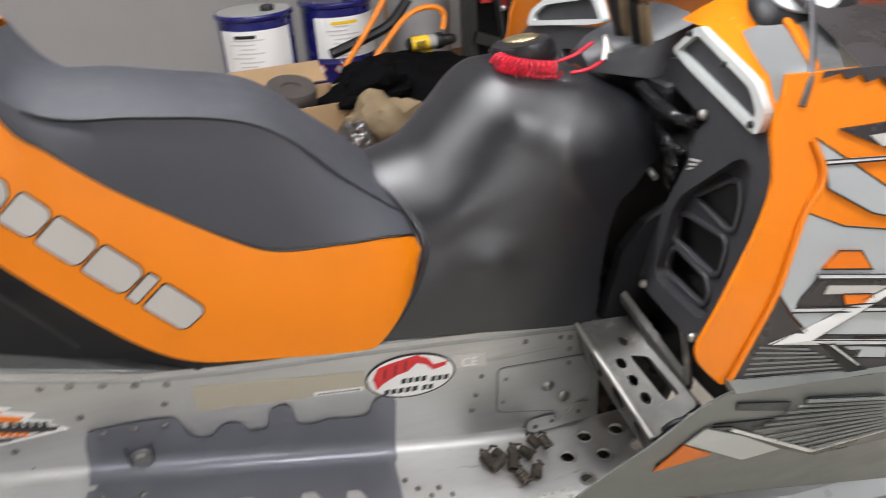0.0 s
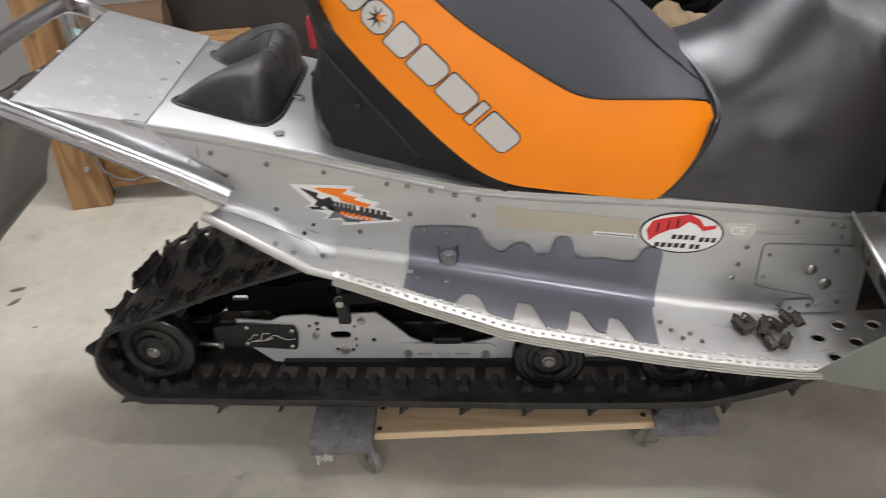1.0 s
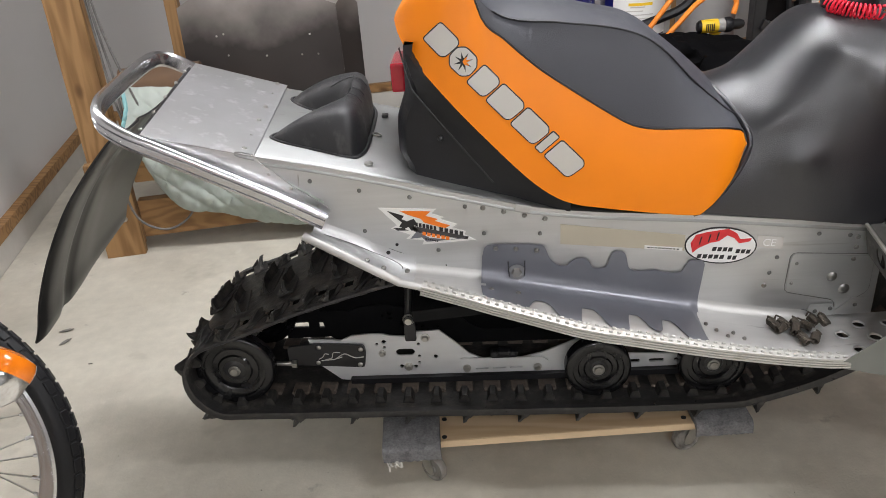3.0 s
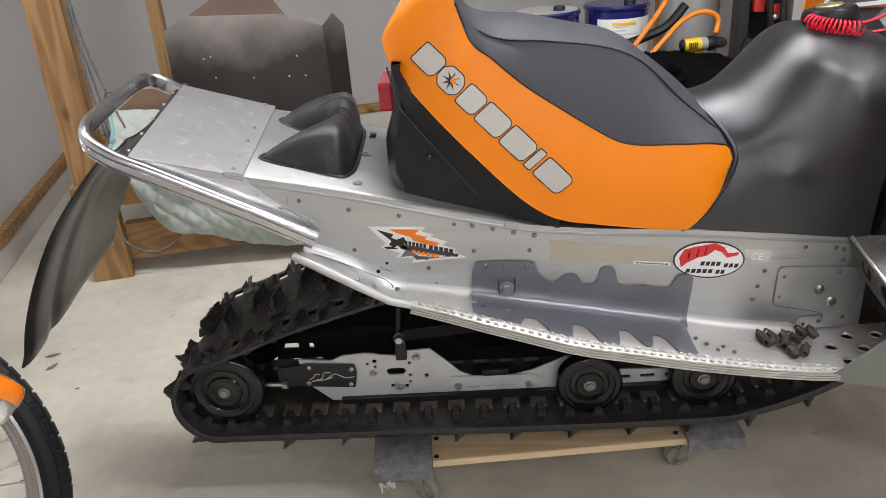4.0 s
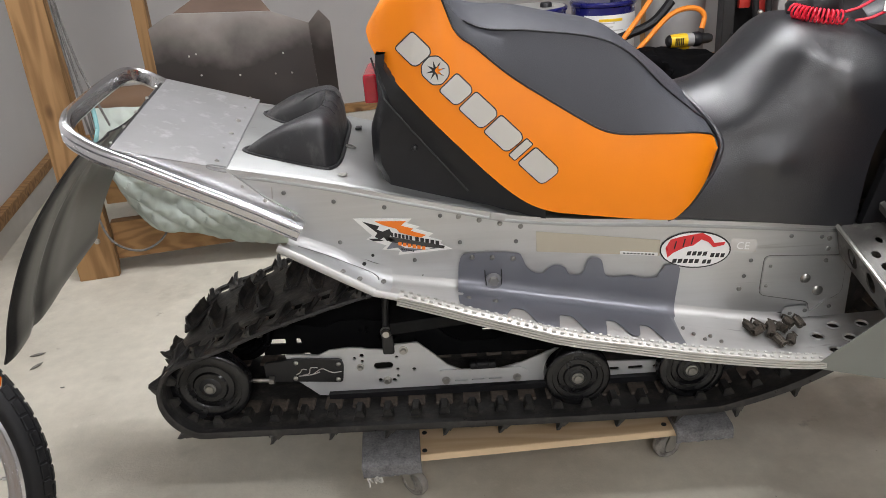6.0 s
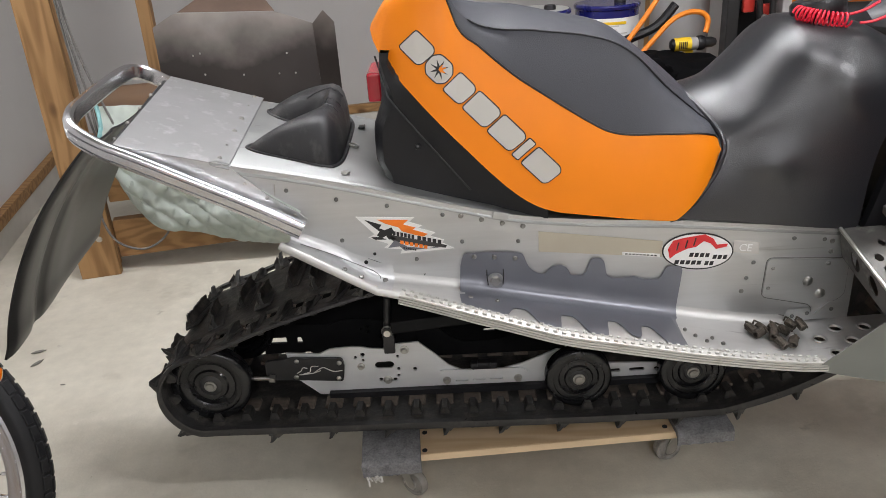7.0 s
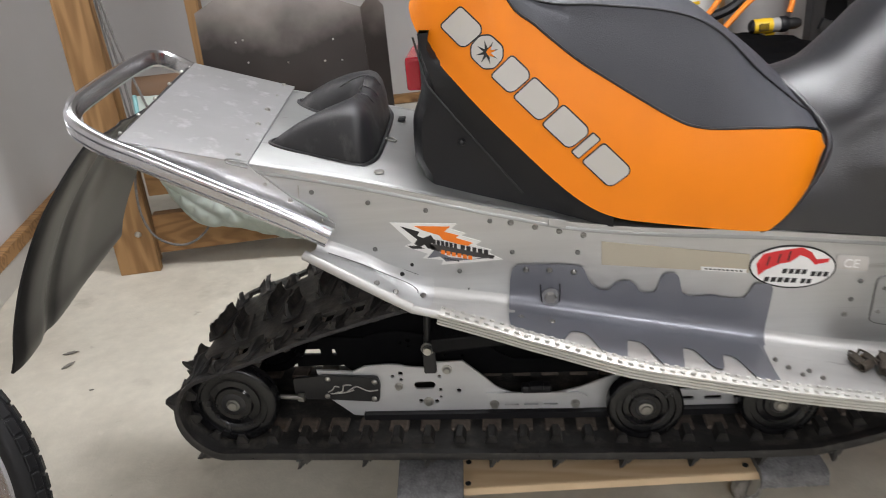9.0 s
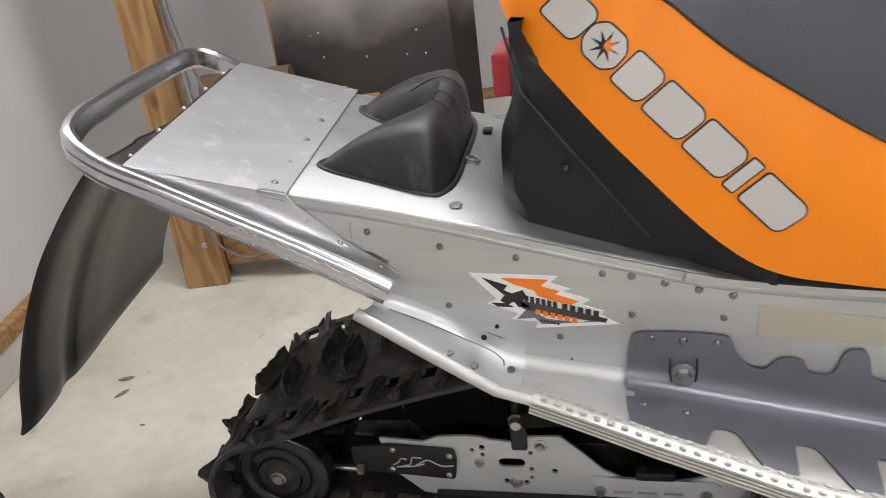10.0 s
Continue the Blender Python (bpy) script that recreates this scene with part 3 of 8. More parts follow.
for x in np.linspace(0.43, 1.245, 40):
    z1, y1 = edge_z(x), edge_y(x)
    r_ = BEND if x < 1.2 else BEND - 0.011 * (x - 1.2) / 0.045
    top_line = [Vector((x, 0.001, bend_z(x) + r_ + 0.004))] + fold(x, r_) + [Vector((x, y1, z1 - 0.002))]
    rows.append(top_line + [p + Vector((0, 0.001, -0.003)) for p in reversed(top_line)])
board = part("running_board", loft(bmesh.new(), rows), ALU_DULL, sled, "aluminium running board with a ribbed edge strip", smooth=True)
# the fold runs out backwards into a flared flange with a rolled lip
rows = []
for s_ in np.linspace(0, 1, 14):
    x_ = 0.244 + 0.194 * s_
    a = Vector((x_, 0.0, float(np.interp(x_, [0.244, 0.26, 0.312, 0.371, 0.415, 0.438], [0.637, 0.629, 0.606, 0.577, 0.560, 0.556]))))
    b = Vector((0.234, -0.052, 0.650)).lerp(Vector((0.436, -0.092, 0.560)), s_)
    ring = [a + Vector((0, 0.001, 0.034)), a + Vector((0, -0.001, 0.020)), a + Vector((0, -0.006, 0.010))] + [a.lerp(b, f) + Vector((0, 0, 0.003 - 0.003 * f)) for f in np.linspace(0.25, 1, 6)]
    goal = [Vector((x_, 0.0, bend_z(x_) + BEND + 0.018))] + [p + Vector((0, -0.0012, 0.0008)) for p in fold(x_, BEND, 0.0, 7)] + [Vector((x_, edge_y(x_), edge_z(x_) - 0.001))]
    w = max(0.0, (s_ - 0.45) / 0.55)
    w = w * w * (3 - 2 * w)
    ring = [p.lerp(q, w) for p, q in zip(ring, goal)]
    rows.append(ring + [p + Vector((0, 0.002, -0.0025)) for p in reversed(ring)])
flare = part("rear_flange", loft(bmesh.new(), rows), ALU, board, smooth=True)
bm = bmesh.new()
tube(bm, smooth_path([(0.262, -0.0110, 0.635), (0.312, -0.0120, 0.614), (0.36, -0.0150, 0.591), (0.395, -0.019, 0.575), (0.412, -0.029, 0.567), (0.415, -0.040, 0.565)], 4), 0.0009, 5)
part("lap_line", bm, RIVET_GREY, flare)
TOE = [(1.235, 0.0), (1.47, 0.0), (1.47, -0.16), (1.40, -0.17), (1.30, -0.162), (1.235, -0.15)]
HOLES = [(1.316, -0.043), (1.372, -0.046), (1.271, -0.076), (1.327, -0.092), (1.281, -0.130), (1.338, -0.147), (1.39, -0.09)]
toe_z = follow([1.23, 1.3, 1.36, 1.42, 1.47], [0.394, 0.397, 0.40, 0.40, 0.402])
bm = bmesh.new()
sheet(bm, TOE, [disc(x, y, 0.0115, 16, 0.0125) for x, y in HOLES], lambda u, v, d: Vector((u, v, toe_z(u) - 0.001 - d)), 0.003)
toe = part("toe_plate", bm, ALU_DULL, board, "aluminium toe plate with round drain holes")
for x, y in HOLES:
    bm = bmesh.new()
    path = [Vector((x + 0.0125 * math.cos(a), y + 0.0135 * math.sin(a), toe_z(x))) for a in np.linspace(0, 2 * math.pi, 19)[:-1]]
    tube(bm, path, 0.0018, 6, True)
    part("hole_rim", bm, ALU, toe, smooth=True)
# ribbed outer strip, swept along the edge
bm = bmesh.new()
path = [Vector((x, edge_y(x), edge_z(x))) for x in np.linspace(0.457, 1.25, 60)]
ribs = [(-0.012, 0.004), (0.0, 0.006), (0.009, 0.004)]
for k in range(4):
    z0 = 0.003 - 0.0052 * k
    ribs += [(0.0125, z0), (0.0125, z0 - 0.0034), (0.0102, z0 - 0.0037), (0.0102, z0 - 0.0049)]
ribs += [(0.004, -0.019), (-0.006, -0.018), (-0.012, -0.004)]
strip = part("edge_strip", sweep(bm, path, ribs), TRIM_WHITE, board, "pale ribbed extrusion with raised grip teeth")
tooth_bm = bmesh.new()
box(tooth_bm, (0, 0, 0.0008), (0.0080, 0.0040, 0.0044), bevel=0.0014, seg=1)
tooth = mesh_of("grip_tooth", tooth_bm, TRIM_WHITE)
n = 50
for i in range(n):
    for k, dy in enumerate((0.0075, -0.0065)):
        x = 0.463 + (1.24 - 0.463) * (i + 0.45 * k) / (n - 0.5)
        ob = new("grip_tooth", tooth)
        ob.parent, ob.location = strip, (x, edge_y(x) + dy, edge_z(x) + 0.0055)
        ob.rotation_euler = (0, math.atan2(edge_z(x - 0.01) - edge_z(x + 0.01), 0.02), math.atan2(edge_y(x + 0.01) - edge_y(x - 0.01), 0.02))
for x, y in ((1.003, -0.079), (1.018, -0.099), (1.035, -0.116), (1.05, -0.101), (1.066, -0.118)):
    ob = new("rivet", rivet_mesh)
    ob.parent, ob.location, ob.scale = board, (x, y, bend_z(x) + 0.005), (0.75, 1.5, 0.75)
    ob.data = bright_rivet_mesh
# rolled lip along the rear lower edge
bm = bmesh.new()
lip_profile = [(0.0085 * math.cos(a), 0.0085 * math.sin(a)) for a in np.linspace(0.3, 0.3 + 2 * math.pi, 17)[:-1]]
sweep(bm, [(0.233, -0.053, 0.652), (0.30, -0.070, 0.620), (0.37, -0.086, 0.586), (0.411, -0.094, 0.566)], lip_profile)
part("rolled_edge", bm, ALU_DULL, flare, smooth=True)
bm = bmesh.new()
sweep(bm, [(0.409, -0.093, 0.564), (0.435, -0.097, 0.559), (0.462, -0.100, 0.553)], [(a * 0.85, b * 0.85) for a, b in lip_profile])
part("rolled_edge", bm, ALU_DULL, flare, smooth=True)
for p in ((0.351, -0.062, 0.599), (0.383, -0.072, 0.586), (0.425, -0.05, 0.566)):
    ob = new("rivet", bright_rivet_mesh)
    ob.parent, ob.location, ob.rotation_euler = flare, p, (radians(-60), 0, 0)

# grey stick-on guard on the side and over the bend
guard_top = follow([0.572, 0.577, 0.59, 0.688, 0.697, 0.706, 0.719, 0.738, 0.751, 0.768, 0.785, 0.793, 0.812, 0.821, 0.829, 0.842, 0.857, 0.864, 0.888, 0.915, 0.932, 0.966, 0.977, 0.985, 1.009, 1.014],
                   [0.566, 0.584, 0.592, 0.586, 0.581, 0.558, 0.543, 0.537, 0.549, 0.554, 0.545, 0.531, 0.529, 0.536, 0.559, 0.565, 0.557, 0.527, 0.518, 0.520, 0.514, 0.511, 0.527, 0.538, 0.536, 0.527])
# how far the guard reaches over the board: 1 at the ribbed strip, less in the fin-shaped cuts
guard_reach = follow([0.572, 0.60, 0.651, 0.655, 0.672, 0.690, 0.716, 0.724, 0.748, 0.752, 0.762, 0.780, 0.808, 0.816, 0.836, 0.840, 0.853, 0.866, 0.889, 0.899, 0.906, 0.917, 0.930, 0.955, 0.962, 1.014],
                     [1, 1, 1, 0.9, 0.50, 0.47, 0.95, 1, 1, 0.93, 0.44, 0.43, 0.95, 1, 1, 0.93, 0.42, 0.42, 0.82, 0.85, 0.8, 0.45, 0.45, 0.95, 1, 1])
G_LIFT, G_BEND = 0.006, 0.026


def guard_section(x, m=22):
    """Points of the guard across its width at x, from the upper edge to the strip, each with its share of the way."""
    bend = [p + Vector((0, -0.0005, 0.0)) for p in fold(x, G_BEND, 0.0, 9)]
    line = [Vector((x, -G_LIFT * 0.6, guard_top(x)))] if guard_top(x) > bend[0].z else []
    line += [p + Vector((0, -0.0035, 0.002)) for p in bend]
    y1 = edge_y(x) + 0.013
    flat = line[-1].lerp(Vector((x, y1, edge_z(x) + 0.0005)), min(1.0, guard_reach(x)))
    line.append(flat)
    if guard_top(x) <= bend[0].z:
        line = [p for p in line if p.z <= guard_top(x)] or line[-2:]
    lengths_ = np.r_[0, np.cumsum([(b - a).length for a, b in zip(line, line[1:])])]
    out = []
    for k in range(m):
        d = lengths_[-1] * k / (m - 1)
        q = min(int(np.searchsorted(lengths_, d, side="right")) - 1, len(line) - 2)
        out.append(line[q].lerp(line[q + 1], (d - lengths_[q]) / max(lengths_[q + 1] - lengths_[q], 1e-6)))
    return out


rows = []
for x in np.linspace(0.572, 1.014, 260):
    ring = guard_section(x)
    near_end, far_end = max(0.0, (x - 0.99) / 0.024), max(0.0, (0.60 - x) / 0.028)
    for k, p in enumerate(ring):
        f = k / (len(ring) - 1)
        p.x += near_end * (-0.006 * math.sin(f * math.pi) - 0.026 * f * f) - 0.004 * far_end * math.sin(f * math.pi)
    rows.append(ring + [p + Vector((0, 0.0012, -0.0012)) for p in reversed(ring)])
guard = part("side_guard", loft(bmesh.new(), rows), GUARD, sled, "smoke grey protective guard with wavy cut edges", smooth=True)
# sunken bolt with its pressed tongue
bm = bmesh.new()
lathe(bm, [(0.0005, -0.0105), (0.0165, -0.0105), (0.0175, -0.008), (0.0005, -0.008)], 24, Matrix.Translation((0.640, 0.0, 0.530)) @ pose(0, 0, 0, -90, 0, 0))
dish = part("bolt_well", bm, ALU_PLATE, guard, smooth=True)
bm = bmesh.new()
lathe(bm, [(0.0005, -0.0155), (0.009, -0.0155), (0.0105, -0.013), (0.0115, -0.0105), (0.0005, -0.0105)], 6, Matrix.Translation((0.640, 0.0, 0.530)) @ pose(0, 0, 0, -90, 0, 0))
part("bolt", bm, STEEL, dish)
for dx in (-0.0165, 0.0165):
    bm = bmesh.new()
    tube(bm, [(0.640 + dx, -0.0105, 0.556), (0.640 + dx, -0.0112, 0.54), (0.640 + dx * 0.9, -0.0125, 0.523)], 0.0013, 5)
    part("slit", bm, DECAL_BLACK, guard)
for x, y, z, turn_ in ((0.600, -0.0050, 0.583, 0), (0.640, -0.0050, 0.580, 0), (0.681, -0.0050, 0.575, 0), (0.588, -0.058, 0.522, -80), (0.640, -0.060, 0.512, -80)):
    ob = new("rivet", bright_rivet_mesh)
    ob.parent, ob.location, ob.rotation_euler = guard, (x, y, z), (radians(turn_), 0, 0)

# stickers on the side: plain shapes
bm = bmesh.new()
BOLT = [(0.374, 0.681), (0.487, 0.673), (0.477, 0.664), (0.501, 0.655), (0.493, 0.651), (0.526, 0.639), (0.516, 0.632), (0.543, 0.622), (0.539, 0.616), (0.561, 0.603), (0.455, 0.598), (0.459, 0.607), (0.424, 0.612), (0.434, 0.620), (0.395, 0.636), (0.408, 0.642)]
sheet(bm, BOLT, [], on_y(-0.0016), 0.0015)
sticker = part("bolt_sticker", bm, DECAL_WHITE, tunnel, "white jagged sticker with orange and black shapes")
for outline, mat in (
    ([(0.415, 0.673), (0.476, 0.669), (0.465, 0.660), (0.489, 0.652), (0.483, 0.648), (0.512, 0.637), (0.503, 0.632), (0.488, 0.636), (0.461, 0.646), (0.456, 0.654), (0.430, 0.664)], DECAL_ORANGE),
    ([(0.391, 0.674), (0.423, 0.662), (0.418, 0.655), (0.428, 0.650), (0.442, 0.655), (0.447, 0.645), (0.440, 0.638), (0.452, 0.629), (0.435, 0.630), (0.430, 0.638), (0.422, 0.634), (0.412, 0.640), (0.418, 0.648)], DECAL_BLACK),
    ([(0.400, 0.637), (0.418, 0.636), (0.430, 0.630), (0.408, 0.631)], DECAL_BLACK),
    ([(0.446, 0.628), (0.432, 0.612), (0.455, 0.614), (0.464, 0.604), (0.535, 0.607), (0.545, 0.612), (0.51, 0.606), (0.47, 0.612), (0.455, 0.622)], GUARD),
    ([(0.437, 0.640), (0.548, 0.611), (0.545, 0.6055), (0.470, 0.618), (0.440, 0.628)], DECAL_DARK),
):
    bm = bmesh.new()
    sheet(bm, outline, [], on_y(-0.0023), 0.0008)
    part("sticker_shape", bm, mat, sticker)
for x0, x1, z, h, mat, n_bar in ((0.444, 0.487, 0.6475, 0.0095, DECAL_BLACK, 6), (0.491, 0.540, 0.6345, 0.0095, DECAL_BLACK, 5), (0.457, 0.512, 0.6265, 0.0085, DECAL_ORANGE, 6), (0.462, 0.488, 0.6125, 0.004, DECAL_BLACK, 6)):
    for k in range(n_bar):
        a0 = x0 + (x1 - x0) * k / n_bar
        a1 = a0 + (x1 - x0) / n_bar * 0.72
        zz = z - 0.27 * (a0 - x0)
        bm = bmesh.new()
        sheet(bm, [(a0, zz), (a1, zz - 0.0012), (a1 - 0.0005, zz - h), (a0 - 0.0005, zz + 0.0012 - h)], [], on_y(-0.0030), 0.0008)
        part("sticker_bar", bm, mat, sticker)
OV = (1.042, 0.566)
turn = -0.095
oval = lambda a, b: [(OV[0] + a * math.cos(t) * math.cos(turn) - b * math.sin(t) * math.sin(turn), OV[1] + a * math.cos(t) * math.sin(turn) + b * math.sin(t) * math.cos(turn)) for t in np.linspace(0, 2 * math.pi, 33)[:-1]]
bm = bmesh.new()
sheet(bm, oval(0.071, 0.040), [], on_y(-0.0016), 0.0015)
sticker = part("oval_sticker", bm, DECAL_BLACK, tunnel, "white oval sticker with a black rim and a red emblem")
bm = bmesh.new()
sheet(bm, oval(0.068, 0.037), [], on_y(-0.0022), 0.0008)
part("sticker_face", bm, DECAL_WHITE, sticker)
bm = bmesh.new()
sheet(bm, [(0.9828, 0.5745), (0.992, 0.592), (1.0126, 0.5967), (1.0538, 0.602), (1.0707, 0.5918), (1.0787, 0.5784), (1.1004, 0.5795), (1.0977, 0.573), (1.0772, 0.5692), (1.066, 0.5818), (1.0525, 0.5879), (1.0372, 0.576), (1.0211, 0.5735), (0.9984, 0.5631), (0.9873, 0.5533)], [], on_y(-0.0028), 0.0008)
emblem_ = part("sticker_emblem", bm, DECAL_RED, sticker)
for x, z in ((1.002, 0.578), (1.019, 0.582), (1.035, 0.586)):
    bm = bmesh.new()
    sheet(bm, [(x, z + 0.010), (x + 0.0025, z + 0.010), (x - 0.001, z - 0.007), (x - 0.0035, z - 0.007)], [], on_y(-0.0034), 0.0005)
    part("emblem_slit", bm, DECAL_BLACK, emblem_)
for x0, x1, z in ((1.027, 1.069, 0.5637), (1.0736, 1.104, 0.5565), (0.9985, 1.054, 0.5495), (1.0584, 1.078, 0.5435)):
    n_bar = max(2, round((x1 - x0) / 0.011))
    for k in range(n_bar):
        a0 = x0 + (x1 - x0) * k / n_bar
        a1 = a0 + (x1 - x0) / n_bar * 0.74
        zz = z - 0.09 * (a0 - x0)
        bm = bmesh.new()
        sheet(bm, [(a0, zz), (a1, zz), (a1 - 0.002, zz - 0.0085), (a0 - 0.002, zz - 0.0085)], [], on_y(-0.0028), 0.0008)
        part("sticker_bar", bm, DECAL_BLACK, sticker)
bm = bmesh.new()
sheet(bm, [(0.728, 0.628), (0.972, 0.592), (0.972, 0.558), (0.728, 0.585)], [], on_y(-0.0012), 0.001)
label = part("faded_label", bm, DECAL_TAN, tunnel, "faded blank tan label strip")
bm = bmesh.new()
sheet(bm, [(0.893, 0.574), (0.968, 0.565), (0.968, 0.558), (0.893, 0.567)], [], on_y(-0.0018), 0.0006)
strip = part("label_strip", bm, DECAL_WHITE, label, "narrow white strip with fine dark marks")
for k in range(9):
    bm = bmesh.new()
    x = 0.899 + 0.0072 * k
    sheet(bm, [(x, 0.5715 - 0.12 * (x - 0.893)), (x + 0.0045, 0.571 - 0.12 * (x - 0.893)), (x + 0.0045, 0.5685 - 0.12 * (x - 0.893)), (x, 0.569 - 0.12 * (x - 0.893))], [], on_y(-0.0023), 0.0004)
    part("mark_bar", bm, DECAL_BLACK, strip)
bm = bmesh.new()
sheet(bm, [(1.112, 0.585), (1.163, 0.578), (1.163, 0.552), (1.112, 0.56)], [], on_y(-0.0012), 0.001)
plate = part("mark_plate", bm, DECAL_GREY, tunnel, "small grey conformity plate")
font_mat = DECAL_WHITE
for x, z in ((1.244, 0.409), (1.274, 0.414), (1.322, 0.421)):
    ob = new("rivet", rivet_mesh)
    ob.parent, ob.location = tunnel, (x, -0.006, z)
text = bpy.data.curves.new("mark_letters", "FONT")
text.body, text.size, text.extrude = "CE", 0.022, 0.0003
letters = new("mark_letters", text)
text.materials.append(font_mat)
letters.parent, letters.location, letters.rotation_euler = plate, (1.122, -0.0018, 0.562), (radians(90), radians(6), 0)

# rear plate, extension sides, bumper
P = [(-0.043, -0.043, 0.864), (0.149, -0.006, 0.8010), (0.136, 0.392, 0.8385), (-0.073, 0.402, 0.9000)]
bm = bmesh.new()
rings = []
for s in np.linspace(0, 1, 6):
    a, b = Vector(P[0]).lerp(Vector(P[3]), s), Vector(P[1]).lerp(Vector(P[2]), s)
    rings.append([a, b, b - Vector((0, 0, 0.0018)), a - Vector((0, 0, 0.0018))])
rear = part("rear_plate", loft(bm, rings), ALU_PLATE, sled, "scuffed riveted aluminium plate over the rear of the tunnel")
for f, r in ((0.06, 0.0052), (0.225, 0.0028), (0.42, 0.0052), (0.61, 0.0056), (0.82, 0.0026), (0.985, 0.0052)):
    p = Vector(P[1]).lerp(Vector(P[2]), f) + Vector((-0.021, 0, 0.0070))
    bm = bmesh.new()
    lathe(bm, [(0.0004, r * 0.25), (r * 0.28, r * 0.25), (r * 0.32, r * 0.5), (r * 0.65, r * 0.48), (r, 0.0), (r, -0.003), (0.0004, -0.003)], 14, Matrix.Translation(p) @ pose(0, 0, 0, 5, 16, 0))
    part("rivet", bm, STEEL, rear, smooth=True)
# folded end of the top skin, lapping the plate's front corner
bm = bmesh.new()
tube(bm, smooth_path([(0.150, -0.007, 0.8045), (0.130, -0.011, 0.8115), (0.1175, -0.0135, 0.8125), (0.120, -0.0125, 0.8055), (0.150, -0.009, 0.7945)], 4), 0.0016, 6)
part("folded_end", bm, ALU_TOP, rear, smooth=True)
bm = bmesh.new()
sheet(bm, [(-0.043, 0.8605), (0.118, 0.8088), (0.150, 0.7985), (0.158, 0.787), (0.172, 0.775), (0.211, 0.738), (0.267, 0.697), (0.281, 0.684), (0.281, 0.676), (0.262, 0.668), (0.05, 0.77)], [], lambda u, v, d: Vector((u, -0.005 - 0.036 * max(0, (0.14 - u) / 0.18) + d, v)), 0.0035)
gusset = part("extension_side", bm, ALU, sled, "aluminium gusset under the rear plate")
bm = bmesh.new()
tube(bm, [(0.227, -0.0012, 0.757), (0.225, -0.0012, 0.734)], 0.0009, 6, up=(0, 1, 0))
part("seam", bm, STEEL, tunnel)
small_bm = bmesh.new()
lathe(small_bm, [(0.0003, 0.0006), (0.001, 0.0006), (0.0012, 0.0018), (0.0024, 0.0017), (0.0038, 0.0), (0.0038, -0.001), (0.0003, -0.001)], 12, pose(0, 0, 0, 90, 0, 0))
small_rivet_mesh = mesh_of("rivet", small_bm, STEEL, True)
for x, z in ((0.173, 0.763), (0.211, 0.732), (0.259, 0.693)):
    ob = new("rivet", small_rivet_mesh)
    ob.parent, ob.location = gusset, (x, -0.0058, z)
# dark angle bar between bumper and plate
bm = bmesh.new()
tube(bm, [(-0.05, -0.03, 0.856), (-0.082, 0.38, 0.89)], 0.006, 8)
bar = part("angle_bar", bm, BLACK_STEEL, sled)
for s in (0.06, 0.28, 0.5, 0.72, 0.92):
    bm = bmesh.new()
    ball(bm, Vector((-0.052, -0.03, 0.862)).lerp(Vector((-0.084, 0.38, 0.896)), s), 0.0042, 8)
    part("bolt", bm, STEEL, bar, smooth=True)
BUMP = [(0.274, -0.0335, 0.672), (0.18, -0.038, 0.727), (0.08, -0.046, 0.783), (0.0, -0.052, 0.828), (-0.065, -0.052, 0.862), (-0.112, -0.032, 0.890), (-0.132, 0.02, 0.907),
        (-0.142, 0.11, 0.913), (-0.152, 0.22, 0.917), (-0.158, 0.33, 0.920), (-0.153, 0.385, 0.918), (-0.128, 0.412, 0.905), (-0.085, 0.416, 0.880), (0.0, 0.410, 0.835), (0.28, 0.40, 0.67)]
# a tall hollow extrusion with two grooves on its outer face
bumper_profile = [(0.009, 0.0), (0.0085, 0.012), (0.004, 0.0172), (-0.003, 0.0176), (-0.0085, 0.0150), (-0.0108, 0.0105), (-0.0110, 0.0078), (-0.0080, 0.0068), (-0.0080, 0.0052), (-0.0114, 0.0040), (-0.0118, -0.0020),
                  (-0.0114, -0.0062), (-0.0080, -0.0074), (-0.0080, -0.0090), (-0.0110, -0.0100), (-0.0095, -0.0140), (-0.004, -0.0172), (0.004, -0.0172), (0.0085, -0.012)]
bm = bmesh.new()
part("bumper", sweep(bm, smooth_path(BUMP, 8), bumper_profile), BUMPER_ALU, sled, "polished grooved aluminium grab bumper", smooth=True)

# snow flap: a thin moulded sheet with a rolled near edge and a raised rib, cut on the slant below
bm = bmesh.new()
flap_line = smooth_path([(-0.080, 0, 0.868), (-0.112, 0, 0.840), (-0.165, 0, 0.785), (-0.225, 0, 0.712), (-0.285, 0, 0.615), (-0.330, 0, 0.520), (-0.352, 0, 0.455), (-0.366, 0, 0.425)], 5)
rib = follow([0, 0.03, 0.10, 0.20, 0.26, 0.32, 0.42, 0.6, 1], [0.010, 0.004, 0.0, 0.001, 0.009, 0.001, 0.0, 0.003, 0.0])
rings = []
cols_ = np.linspace(0, 1, 34)
for k, p in enumerate(flap_line):
    f = k / (len(flap_line) - 1)
    ring = []
    for c_ in cols_:
        g = max(0.0, f - 0.62) / 0.38
        q = flap_line[0].lerp(p, 1.0) if g == 0 else flap_line[k] + (flap_line[int(0.62 * (len(flap_line) - 1))] - flap_line[k]) * min(1.0, 0.62 * c_)
        ring.append(Vector((q.x - rib(c_), -0.034 + 0.40 * c_, q.z)))
    rings.append(ring + [v + Vector((0.004, 0, -0.002)) for v in reversed(ring)])
part("snow_flap", loft(bm, rings), FLAP, sled, "thin glossy black moulded plastic snow flap", smooth=True)

